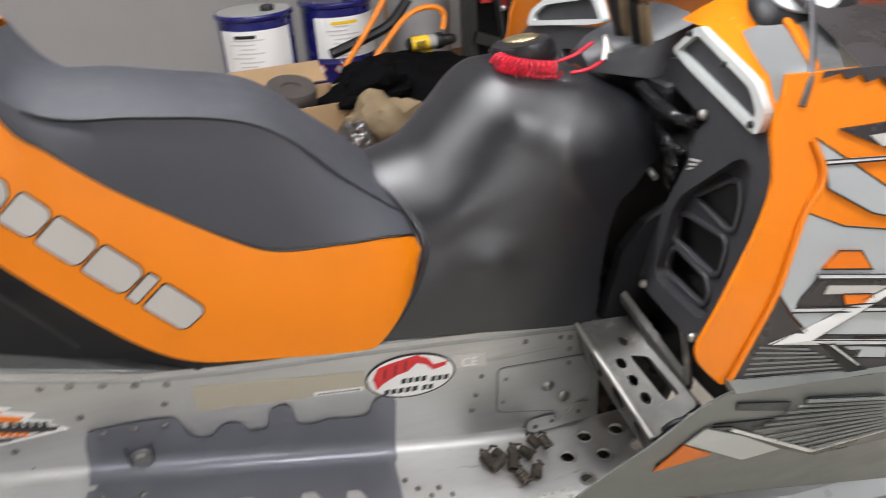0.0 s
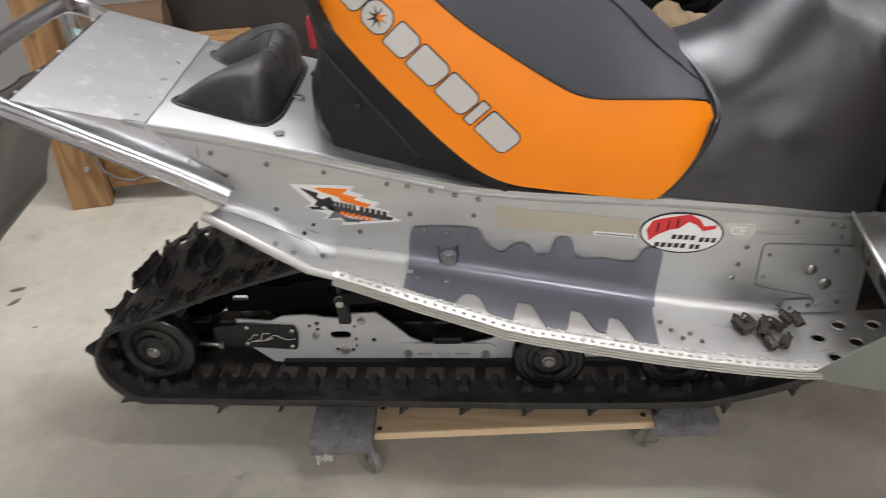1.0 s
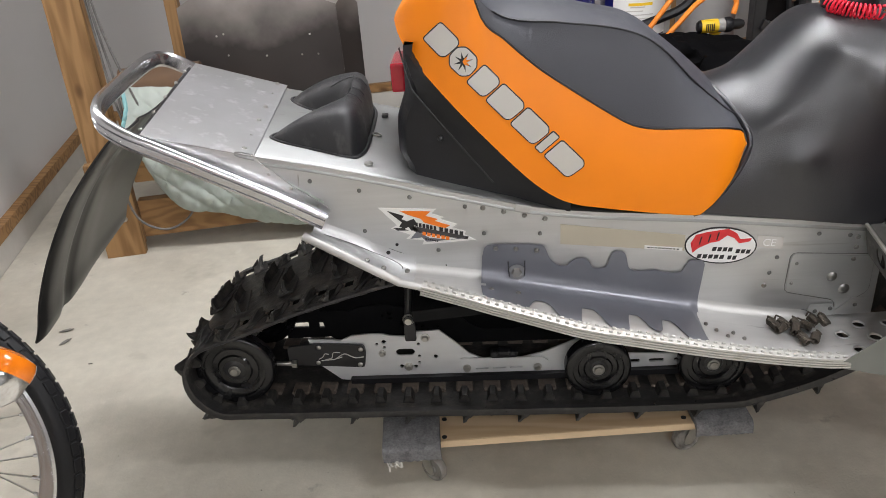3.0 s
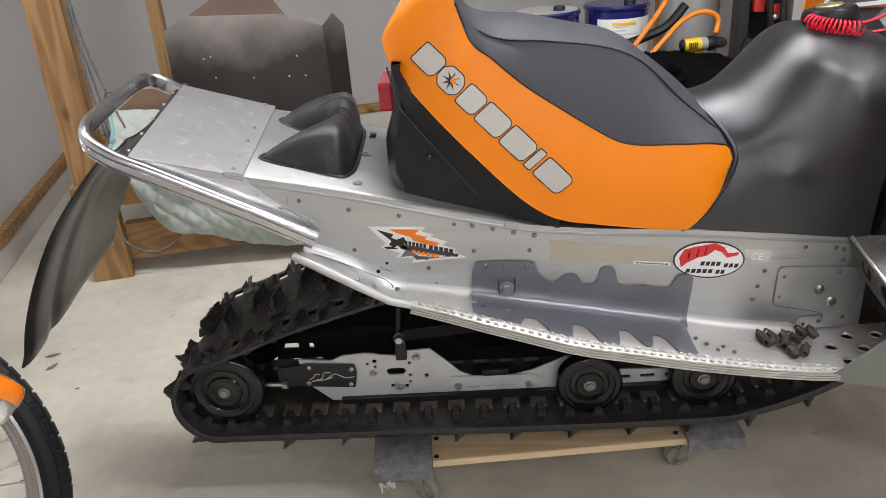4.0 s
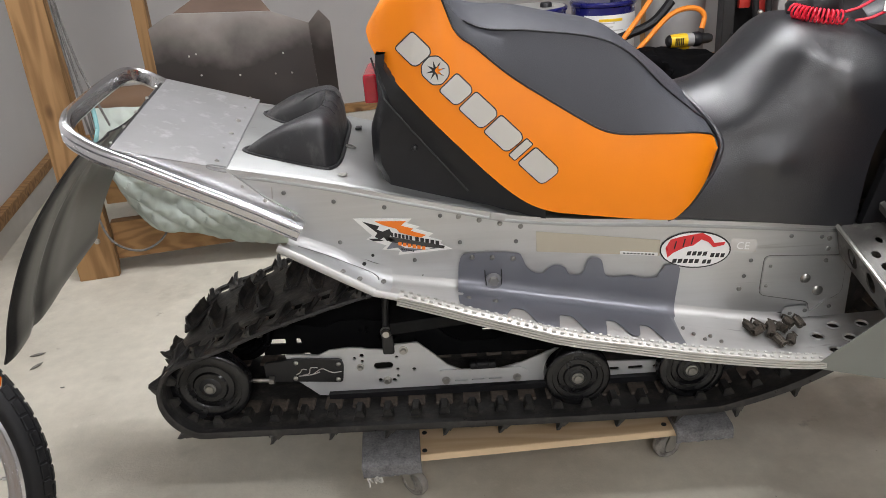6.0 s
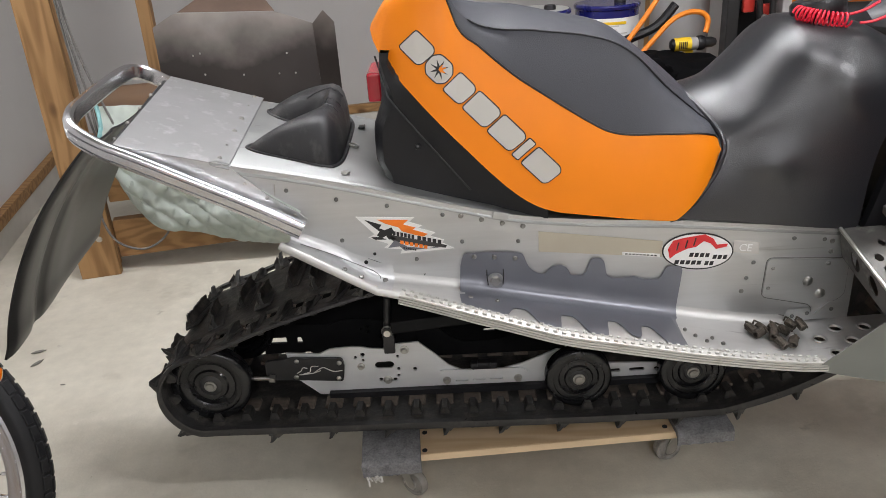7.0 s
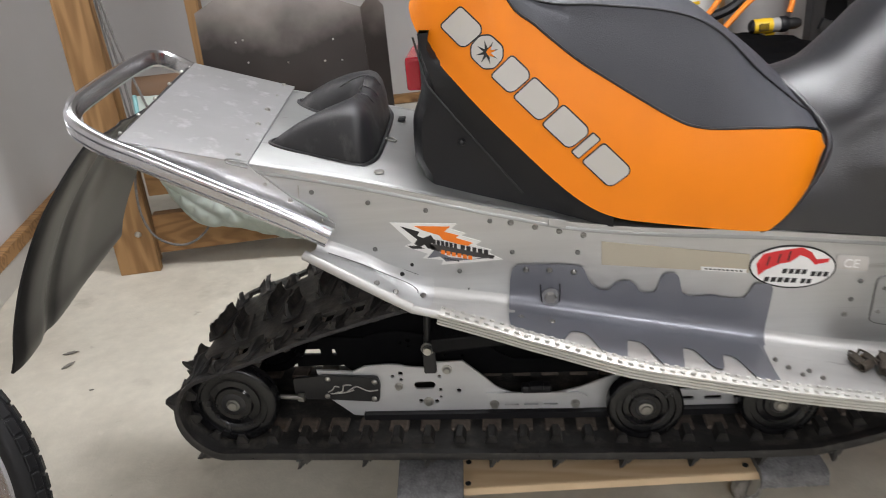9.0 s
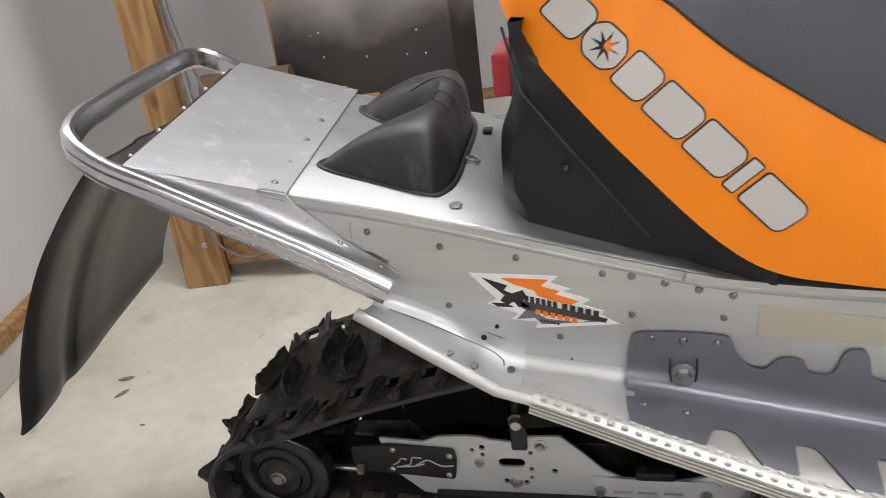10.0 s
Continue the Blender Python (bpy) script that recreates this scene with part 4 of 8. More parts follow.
# black moulded lamp cover on the tunnel
tip_x = follow([0, 0.05, 0.13, 0.27, 0.37, 0.5, 0.63, 0.73, 0.87, 0.95, 1], [0.30, 0.205, 0.163, 0.20, 0.272, 0.286, 0.272, 0.20, 0.163, 0.205, 0.30])
bm = bmesh.new()
rings = []
for i in range(49):
    s = 0.5 - 0.5 * math.cos(math.pi * i / 48)
    y = 0.062 + 0.30 * s
    edge = max(0.0, 1 - abs(2 * s - 1) ** 9)
    x_tip = tip_x(s)
    x_front = 0.345 - 0.02 * abs(2 * s - 1) ** 6
    hgt = (0.086 - 0.010 * math.exp(-((s - 0.5) / 0.1) ** 2)) * edge ** 0.6 + 0.0025
    base = lambda x: top_z(x) + CANT * y + 0.002
    ridge_x = 0.312
    ring = []
    for k in range(9):
        t = k / 8
        x = x_tip + (ridge_x - x_tip) * t
        ring.append(Vector((x, y, base(x) + hgt * (0.45 * t + 0.55 * math.sin(t * math.pi / 2) ** 0.85))))
    for k in range(1, 5):
        t = k / 4
        x = ridge_x + (x_front - ridge_x) * math.sin(t * math.pi / 2) ** 0.8
        ring.append(Vector((x, y, base(x) + hgt * (1 - t ** 2.6) * 0.99)))
    ring += [Vector((x_front, y, base(x_front) - 0.004)), Vector((x_tip, y, base(x_tip) - 0.004))]
    rings.append(ring)
cover = part("lamp_cover", loft(bm, rings), COVER, sled, "dusty black moulded plastic cover behind the seat", smooth=True)
# moulded foot flange, bands over the ridge, fastenings
bm = bmesh.new()
edge_line = [r[0] + Vector((-0.004, 0, -0.001)) for r in rings[1:-1]] + [r[12] + Vector((0.004, 0, -0.001)) for r in reversed(rings[1:-1])]
tube(bm, edge_line, 0.0042, 6, True)
part("foot_flange", bm, COVER, cover, smooth=True)
for i in (21, 26, 31):
    bm = bmesh.new()
    tube(bm, [p + Vector((0, 0, 0.0003)) for p in rings[i][4:11]], 0.0016, 6, up=(0, 1, 0))
    part("moulded_band", bm, COVER, cover, smooth=True)
bm = bmesh.new()
lathe(bm, [(0.001, 0.003), (0.008, 0.003), (0.009, 0.0), (0.001, 0.0)], 14, Matrix.Translation((0.358, 0.045, top_z(0.358) + 0.006)))
part("washer", bm, STEEL, cover, smooth=True)
bm = bmesh.new()
tube(bm, smooth_path([(0.352, 0.185, top_z(0.352) + 0.022), (0.366, 0.182, top_z(0.366) + 0.021), (0.37, 0.192, top_z(0.37) + 0.021), (0.36, 0.198, top_z(0.36) + 0.022)], 4, True), 0.002, 6, True)
part("wire_loop", bm, STEEL, cover, smooth=True)
bm = bmesh.new()
box(bm, (0.368, 0.305, top_z(0.368) + 0.031), (0.014, 0.018, 0.006), bevel=0.0015)
part("clip", bm, BLACK_STEEL, cover)

# ---- seat ----
L_z = follow([0.425, 0.44, 0.454, 0.508, 0.548, 0.601, 0.64, 0.682, 0.721, 0.76, 0.8, 0.859, 0.966, 0.987, 0.997, 1.041, 1.066, 1.078], [1.012, 0.985, 0.962, 0.896, 0.851, 0.795, 0.754, 0.715, 0.688, 0.673, 0.666, 0.657, 0.643, 0.642, 0.647, 0.69, 0.73, 0.765])
S_z = follow([0.425, 0.445, 0.472, 0.52, 0.56, 0.572, 0.59, 0.63, 0.654, 0.692, 0.752, 0.79, 0.826, 0.858, 0.888, 0.968, 1.05, 1.072, 1.078], [1.016, 1.04, 1.066, 1.09, 1.098, 1.0753, 1.0212, 0.983, 0.961, 0.929, 0.888, 0.863, 0.84, 0.822, 0.814, 0.81, 0.801, 0.786, 0.77])
P_z = follow([0.425, 0.445, 0.472, 0.51, 0.546, 0.570, 0.588, 0.622, 0.735, 0.839, 0.886, 0.924, 0.98, 1.044, 1.07, 1.078], [1.018, 1.044, 1.074, 1.104, 1.114, 1.085, 1.052, 1.021, 1.001, 0.984, 0.967, 0.940, 0.882, 0.826, 0.802, 0.780])
C_z = follow([0.425, 0.445, 0.472, 0.508, 0.545, 0.573, 0.600, 0.70, 0.80, 0.885, 0.943, 1.026, 1.06, 1.078], [1.02, 1.05, 1.082, 1.112, 1.118, 1.085, 1.052, 1.037, 1.011, 0.987, 0.944, 0.872, 0.835, 0.80])
L_y = follow([0.425, 0.432, 0.445, 0.47, 0.55, 0.65, 0.72, 0.85, 0.98, 1.05, 1.078], [0.13, 0.09, 0.064, 0.044, 0.013, -0.005, -0.013, -0.018, -0.02, 0.0, 0.025])
S_y = follow([0.425, 0.45, 0.5, 0.56, 0.616, 0.65, 0.7, 0.75, 0.83, 0.88, 0.96, 1.05, 1.078], [0.14, 0.085, 0.066, 0.061, 0.043, 0.035, 0.025, 0.015, 0.003, 0.0, -0.003, 0.008, 0.03])


def seat_y(x, z):
    """How far out the seat's side stands at a place."""
    lo, hi = L_z(x), S_z(x)
    v = min(max((z - lo) / max(hi - lo, 1e-4), 0), 1)
    return L_y(x) + (S_y(x) - L_y(x)) * v - 0.009 * math.sin(math.pi * v) * min(1, (x - 0.42) / 0.1)


stations = sorted(set(np.concatenate([np.linspace(0.425, 0.48, 9), np.linspace(0.48, 1.02, 55), np.linspace(0.96, 1.078, 28)]).round(5)))
SPLIT = 0.565


def top_row(x):
    y0 = seat_y(x, S_z(x))
    in_p = max(0.010, 0.062 - y0)
    pts = [(y0, S_z(x)), (y0 + in_p * 0.45, S_z(x) + (P_z(x) - S_z(x)) * 0.52), (y0 + in_p, P_z(x))]
    for t in (0.12, 0.35, 0.65, 1.0):
        pts.append((y0 + in_p + (YC - y0 - in_p) * t, P_z(x) + (C_z(x) - P_z(x)) * math.sin(t * math.pi / 2)))
    near = [Vector((x, y, z)) for y, z in pts]
    return near + [mirror(p) for p in reversed(near[:-1])]


bm = bmesh.new()
for flip in (False, True):
    rows = []
    for x in stations:
        row = []
        for v in np.linspace(0, 1, 8):
            z = L_z(x) + (S_z(x) - L_z(x)) * v
            row.append(Vector((x, seat_y(x, z), z)))
        rows.append([mirror(p) for p in row] if flip else row)
    loft(bm, rows, closed=False, ends=False)
loft(bm, [top_row(x) for x in stations if x <= SPLIT], closed=False, ends=False)
bmesh.ops.remove_doubles(bm, verts=bm.verts[:], dist=0.0006)
seat = part("seat", bm, ORANGE_VINYL, sled, "orange and charcoal vinyl seat with a row of pale grey block emblems", smooth=True)
bm = bmesh.new()
loft(bm, [top_row(x) for x in [SPLIT] + [x for x in stations if x > SPLIT]], closed=False, ends=False)
part("seat_cushion", bm, GREY_VINYL, seat, "charcoal vinyl cushion cover with piped seams", smooth=True)
bm = bmesh.new()
tube(bm, [Vector((x, seat_y(x, S_z(x)) - 0.0005, S_z(x))) for x in stations if 0.566 < x < 1.07], 0.0022, 6)
part("seam", bm, DECAL_BLACK, seat, smooth=True)
bm = bmesh.new()
tube(bm, [top_row(x)[2] + Vector((0, -0.0005, 0.0008)) for x in stations if 0.6 < x < 1.073], 0.0018, 6)
part("seam", bm, DECAL_BLACK, seat, smooth=True)

# black base under the seat
inv = [(L_z(x), x) for x in np.linspace(0.735, 0.435, 60)]
front_x = lambda z: float(np.interp(z, [a for a, _ in sorted(inv)], [b for _, b in sorted(inv)]))
back_x = follow([0.62, 0.74, 0.775, 0.83, 0.89, 0.95, 1.0], [0.435, 0.43, 0.416, 0.418, 0.438, 0.439, 0.447])
bm = bmesh.new()
rings = []
for z in np.linspace(0.655, 0.984, 26):
    x0, x1 = back_x(z), front_x(z) + 0.012
    y0 = 0.030 + 0.012 * math.sin(math.pi * (z - 0.65) / 0.3)
    pts = [(x1, L_y(min(x1, 1.0)) + 0.012), ((x0 + 2 * x1) / 3, 0.022 + (y0 - 0.022) * 0.6 if x1 > 0.6 else y0 + 0.004), ((2 * x0 + x1) / 3, y0), (x0 + 0.02, y0 + 0.006), (x0 + 0.004, y0 + 0.026), (x0, y0 + 0.06), (x0, YC)]
    near = [Vector((max(a, x0), b, z)) for a, b in pts]
    rings.append(near + [mirror(p) for p in reversed(near[:-1])])
base = part("seat_base", loft(bm, rings), BLACK_PLASTIC, seat, "black plastic seat base", smooth=True)
bm = bmesh.new()
ball(bm, (0.503, 0.036, 0.803), 0.006, 10)
part("bolt", bm, BLACK_STEEL, base, smooth=True)
bm = bmesh.new()
tube(bm, [(0.436, 0.055, 0.975), (0.455, 0.038, 0.90), (0.50, 0.032, 0.84), (0.56, 0.024, 0.765), (0.60, 0.018, 0.715)], 0.0018, 6)
part("crease", bm, BLACK_STEEL, base, smooth=True)
# red tail lamp behind the seat
bm = bmesh.new()
box(bm, (0.420, 0.22, 0.895), (0.03, 0.13, 0.058), bevel=0.006)
part("tail_lamp", bm, RED_LENS, sled, "red tail lamp lens")

# pale block shapes along the orange side
AX, AZ = Vector((0.2582, -0.2636)).normalized(), Vector((0.2636, 0.2582)).normalized()
START = Vector((0.4833, 0.9909))


def on_seat(u, v, d):
    """u along the row of shapes, v across it."""
    p = START + AX * u + AZ * v
    return Vector((p.x, seat_y(p.x, p.y) - 0.0026 + d, p.y))


def offset(outline, by):
    """Grows a 2D outline outwards by a distance."""
    k, out = len(outline), []
    area = sum(outline[i][0] * outline[(i + 1) % k][1] - outline[(i + 1) % k][0] * outline[i][1] for i in range(k))
    turn_ = 1 if area > 0 else -1
    for i in range(k):
        p, a, b = Vector(outline[i]), Vector(outline[i - 1]), Vector(outline[(i + 1) % k])
        e, f = (p - a).normalized(), (b - p).normalized()
        n1, n2 = Vector((e.y, -e.x)) * turn_, Vector((f.y, -f.x)) * turn_
        m_ = (n1 + n2)
        m_ = m_.normalized() if m_.length > 1e-5 else n1
        out.append(tuple(p + m_ * by / max(0.5, m_.dot(n1))))
    return out


def block(outline, hole=None, r=0.005):
    smooth_line = rounded(outline, r, 3)
    b1 = bmesh.new()
    sheet(b1, offset(smooth_line, 0.0021), [], lambda u, v, d: on_seat(u, v, d + 0.0010), 0.0012)
    rim_ob = part("emblem_border", b1, DECAL_BLACK, seat)
    b2 = bmesh.new()
    sheet(b2, smooth_line, [hole] if hole else [], on_seat, 0.0020)
    part("emblem_face", b2, DECAL_GREY, rim_ob)


H = 0.043
lean_ = 0.004
# plain slanted blocks
for u0, u1 in ((0.0, 0.049), (0.108, 0.150), (0.156, 0.212), (0.218, 0.276), (0.305, 0.367)):
    block([(u0, 0.0), (u1 - 0.006, 0.0), (u1, 0.007), (u1 + lean_, H - 0.007), (u1 + lean_ - 0.007, H), (u0 + lean_, H)])
block([(0.282, 0.0), (0.296, 0.0), (0.296 + lean_, H), (0.282 + lean_, H)], None, 0.002)
star = [(0.0795 + (0.019 if i % 2 == 0 else 0.0062) * math.cos(i * math.pi / 8 + 0.2), 0.0215 + (0.019 if i % 2 == 0 else 0.0062) * math.sin(i * math.pi / 8 + 0.2)) for i in range(16)]
block([(0.055, 0.012), (0.066, 0.0), (0.092, 0.0), (0.103, 0.012), (0.103, 0.031), (0.092, 0.043), (0.066, 0.043), (0.055, 0.031)], star)
# small white and dark emblem on the seat's rear roll


def on_roll(u, v, up):
    """The emblem's own plane, laid on the crest of the roll."""
    x = 0.463 + (v - 1.05) * 0.55
    return Vector((x - 0.6 * up, 0.205 + (0.497 - u) * 0.8, C_z(x) + 0.8 * up))


bm = bmesh.new()
sheet(bm, [(0.470, 1.036), (0.484, 1.050), (0.478, 1.062), (0.496, 1.058), (0.508, 1.074), (0.508, 1.056), (0.520, 1.046), (0.502, 1.044), (0.494, 1.028), (0.488, 1.040)], [], lambda u, v, d: on_roll(u, v, 0.0022 - d), 0.0015)
emblem = part("seat_emblem", bm, DECAL_WHITE, seat, "small white emblem with a dark heart")
bm = bmesh.new()
sheet(bm, [(0.488, 1.046), (0.492, 1.054), (0.502, 1.060), (0.502, 1.052), (0.507, 1.047), (0.496, 1.046), (0.493, 1.040)], [], lambda u, v, d: on_roll(u, v, 0.0030 - d), 0.001)
part("emblem_heart", bm, DECAL_DARK, emblem)

# ---- tank cover ----
T_c = follow([0.95, 1.026, 1.072, 1.106, 1.149, 1.201, 1.243, 1.30, 1.37, 1.43, 1.50], [0.84, 0.855, 0.864, 0.877, 0.914, 0.962, 0.981, 0.980, 0.966, 0.935, 0.90])
T_b = follow([0.95, 1.0, 1.216, 1.325, 1.50], [0.638, 0.634, 0.612, 0.600, 0.585])
T_trim = follow([0.95, 1.0, 1.216, 1.325, 1.344, 1.353, 1.376, 1.413, 1.44, 1.50], [0.638, 0.634, 0.612, 0.600, 0.603, 0.69, 0.775, 0.808, 0.83, 0.84])
T_w = follow([0.95, 1.05, 1.12, 1.2, 1.28, 1.38, 1.50], [0.185, 0.188, 0.192, 0.2, 0.204, 0.2, 0.19])

T_p = follow([0.95, 1.05, 1.12, 1.18, 1.24, 1.30, 1.50], [0.85, 0.95, 0.88, 0.80, 0.70, 0.64, 0.62])
T_q = follow([0.95, 1.05, 1.12, 1.18, 1.24, 1.30, 1.50], [0.9, 0.98, 0.95, 0.92, 0.86, 0.85, 0.85])


def tank_row(x):
    near = []
    low = max(0.0, (T_trim(x) - T_b(x)) / (T_c(x) - T_b(x))) ** (1 / T_q(x))
    for a in np.linspace(math.asin(min(0.98, low)), math.pi / 2, 44):
        w = T_w(x) * math.cos(a) ** T_p(x)
        z = T_b(x) + (T_c(x) - T_b(x)) * math.sin(a) ** T_q(x)
        y = YC - w
        lip = 1.290 + 0.025 * ((z - 0.872) / 0.05) ** 2
        y -= 0.014 / (1 + math.exp(-max(-60.0, min(60.0, (x - lip) / 0.006)))) * math.exp(-max(0.0, x - lip) / 0.22) * math.exp(-((z - 0.872) / 0.055) ** 2)     # raised knee pad
        y -= 0.012 * math.exp(-((x - 1.255) / 0.055) ** 2 - ((z - 0.919 + 0.40 * (x - 1.255)) / 0.030) ** 2)      # shoulder under the cap
        y -= 0.014 * math.exp(-((x - 1.130) / 0.055) ** 2 - ((z - 0.812 - 0.4 * (x - 1.130)) / 0.034) ** 2)     # rounded haunch
        y -= 0.013 * math.exp(-((x - 1.172) / 0.045) ** 2 - ((z - 0.738) / 0.032) ** 2)
        near.append(Vector((x, y, z)))
    near[-1].y = YC
    return near + [mirror(p) for p in reversed(near[:-1])]


bm = bmesh.new()
loft(bm, [tank_row(x) for x in sorted(set(np.r_[np.linspace(0.96, 1.47, 80), np.linspace(1.33, 1.39, 25)]))], closed=False, ends=False)
tank = part("tank_cover", bm, BLACK_VINYL, sled, "black textured vinyl cover over the fuel tank", smooth=True)
bm = bmesh.new()
welt = []
for x, z in ((0.985, 0.632), (1.004, 0.642), (1.030, 0.668), (1.052, 0.696), (1.072, 0.726), (1.084, 0.752), (1.087, 0.772), (1.080, 0.794), (1.067, 0.815), (1.050, 0.836), (1.035, 0.850)):
    near = tank_row(x)[:44]
    y = float(np.interp(z, [p.z for p in near], [p.y for p in near]))
    welt.append((x, y - 0.002, z))
tube(bm, smooth_path(welt, 4), 0.0055, 8)
part("welt", bm, BLACK_VINYL, tank, smooth=True)
# filler cap
cap_m = Matrix.Translation((1.30, YC - 0.02, 0.972)) @ pose(0, 0, 0, -4, -6, 0)
bm = bmesh.new()
ring_n = 36
rings = []
for r, hgt in ((0.040, 0.0), (0.047, 0.004), (0.050, 0.012), (0.050, 0.030), (0.045, 0.038), (0.03, 0.040), (0.028, 0.037), (0.001, 0.037)):
    rings.append([cap_m @ Vector(((r + (0.0018 if i % 3 == 0 and 0.01 < hgt < 0.031 else 0)) * math.cos(2 * math.pi * i / ring_n), (r + (0.0018 if i % 3 == 0 and 0.01 < hgt < 0.031 else 0)) * math.sin(2 * math.pi * i / ring_n), hgt)) for i in range(ring_n)])
cap = part("fuel_cap", loft(bm, rings), BLACK_PLASTIC, sled, "black ribbed fuel cap with a gauge on top", smooth=True)
bm = bmesh.new()
lathe(bm, [(0.001, 0.037), (0.027, 0.037), (0.027, 0.042), (0.022, 0.045), (0.001, 0.046)], 24, cap_m)
part("gauge", bm, BRASS, cap, "worn round gauge face", smooth=True)

# ---- front of the sled ----
def on_console(y, z, d):
    """The console's rear-facing panel; d goes forward."""
    return Vector((1.40 + 0.27 * (z - 0.68) + 0.1 * (y + 0.2) + d, y, z))


RECESS = [(-0.042, 0.786), (-0.052, 0.816), (-0.145, 0.9), (-0.163, 0.909), (-0.184, 0.902), (-0.2, 0.872), (-0.209, 0.824), (-0.212, 0.774), (-0.208, 0.717), (-0.189, 0.696), (-0.07, 0.688), (-0.050, 0.699)]
VENTS = [[(-0.058, 0.813), (-0.134, 0.867), (-0.153, 0.869), (-0.167, 0.848), (-0.174, 0.812), (-0.157, 0.806)],
         [(-0.036, 0.774), (-0.052, 0.785), (-0.156, 0.796), (-0.171, 0.787), (-0.175, 0.751), (-0.162, 0.743), (-0.046, 0.741)],
         [(-0.046, 0.721), (-0.059, 0.736), (-0.149, 0.735), (-0.171, 0.721), (-0.169, 0.702), (-0.155, 0.697), (-0.064, 0.693), (-0.050, 0.697)]]
bm = bmesh.new()
outline = [(0.13, 0.968), (0.07, 0.978), (-0.196, 0.946), (-0.222, 0.921), (-0.230, 0.89), (-0.230, 0.84), (-0.226, 0.78), (-0.222, 0.668), (-0.188, 0.664), (-0.012, 0.66), (-0.018, 0.78), (-0.028, 0.824), (-0.040, 0.858), (-0.030, 0.895), (-0.054, 0.922), (0.067, 0.942), (0.125, 0.940)]
sheet(bm, rounded(outline, 0.010), [rounded(RECESS, 0.012)], on_console, 0.020)
console = part("side_console", bm, CHARCOAL_PLASTIC, sled, "charcoal plastic side panel with three slanted vents")
bm = bmesh.new()
sheet(bm, [(-0.030, 0.80), (-0.045, 0.84), (-0.15, 0.918), (-0.20, 0.912), (-0.215, 0.86), (-0.219, 0.69), (-0.03, 0.672)], [rounded(v, 0.008) for v in VENTS], lambda y, z, d: on_console(y, z, d + 0.0205), 0.008)
part("vent_panel", bm, CHARCOAL_PLASTIC, console, "sunken panel round the vents")
for v in VENTS:
    bm = bmesh.new()
    path = [on_console(y, z, 0.019) for y, z in rounded(v, 0.010)]
    tube(bm, path, 0.0042, 8, True, (1, 0, 0))
    part("vent_rim", bm, CHARCOAL_PLASTIC, console, smooth=True)
# black sheet stands in for the shade behind the vents
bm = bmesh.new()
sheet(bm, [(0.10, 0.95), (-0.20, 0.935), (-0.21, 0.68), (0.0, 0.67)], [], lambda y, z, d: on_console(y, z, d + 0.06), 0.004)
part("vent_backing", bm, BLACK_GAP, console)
for k in range(3):
    bm = bmesh.new()
    sheet(bm, [(-0.046, 0.868 - 0.007 * k), (-0.072 + 0.006 * k, 0.874 - 0.007 * k), (-0.072 + 0.006 * k, 0.871 - 0.007 * k), (-0.046, 0.865 - 0.007 * k)], [], lambda y, z, d: on_console(y, z, d - 0.0012), 0.001)
    part("lettering_bar", bm, DECAL_GREY, console)
for y, z in ((-0.036, 0.668), (-0.195, 0.673)):
    bm = bmesh.new()
    ball(bm, on_console(y, z, -0.003), 0.007, 10)
    part("bolt", bm, STEEL, console, smooth=True)
# white scoop frame with a dark grille
OUT = [(0.082, 0.992), (0.03, 1.036), (-0.145, 1.000), (-0.186, 0.974), (-0.186, 0.944), (0.03, 0.980)]
INN = [(0.064, 0.994), (0.024, 1.024), (-0.137, 0.991), (-0.168, 0.970), (-0.166, 0.956), (0.022, 0.988)]
bm = bmesh.new()
sheet(bm, rounded(OUT, 0.014), [rounded(INN, 0.010)], lambda y, z, d: on_console(y, z, d - 0.012), 0.012)
scoop = part("scoop_frame", bm, WHITE_PLASTIC, sled, "white plastic air scoop frame")
bm = bmesh.new()
sheet(bm, INN, [], lambda y, z, d: on_console(y, z, d - 0.002), 0.003)
part("grille", bm, CHARCOAL_PLASTIC, scoop, "dark mesh grille")
for y, z in ((0.04, 1.022), (-0.07, 1.004), (-0.168, 0.955)):
    bm = bmesh.new()
    ball(bm, on_console(y, z, -0.014), 0.005, 8)
    part("screw", bm, BLACK_STEEL, scoop, smooth=True)


def on_hood(x, z, d):
    """The hood's right flank; d goes inward."""
    bulge = 0.02 * math.sin(math.pi * min(1, max(0, (z - 0.64) / 0.4))) + 0.02 * min(1, max(0, x - 1.36) / 0.12) ** 0.6
    return Vector((x, -0.27 - 0.06 * (x - 1.385) + 0.21 * (z - 0.665) - bulge + d, z))


bm = bmesh.new()
rear_edge = follow([0.64, 0.659, 0.675, 0.6907, 0.707, 0.751, 0.794, 0.833, 0.869, 0.912, 0.931, 0.962, 1.02], [1.40, 1.383, 1.368, 1.356, 1.351, 1.3675, 1.386, 1.405, 1.423, 1.439, 1.442, 1.441, 1.465])
rings = []
for z in np.concatenate([np.linspace(0.66, 0.72, 7), np.linspace(0.74, 1.03, 14)]):
    x0 = rear_edge(z)
    xs = [x0 + (1.95 - x0) * (k / 14) ** 1.5 for k in range(15)]
    rings.append([on_hood(x, z - 0.02 * (x - 1.4), 0.0) + Vector((0, 0.0, 0)) for x in xs] + [on_hood(x, z - 0.02 * (x - 1.4), 0.006) for x in reversed(xs)])
hood = part("hood", loft(bm, rings), ORANGE_PAINT, sled, "glossy orange hood with silver and black graphics", smooth=True)
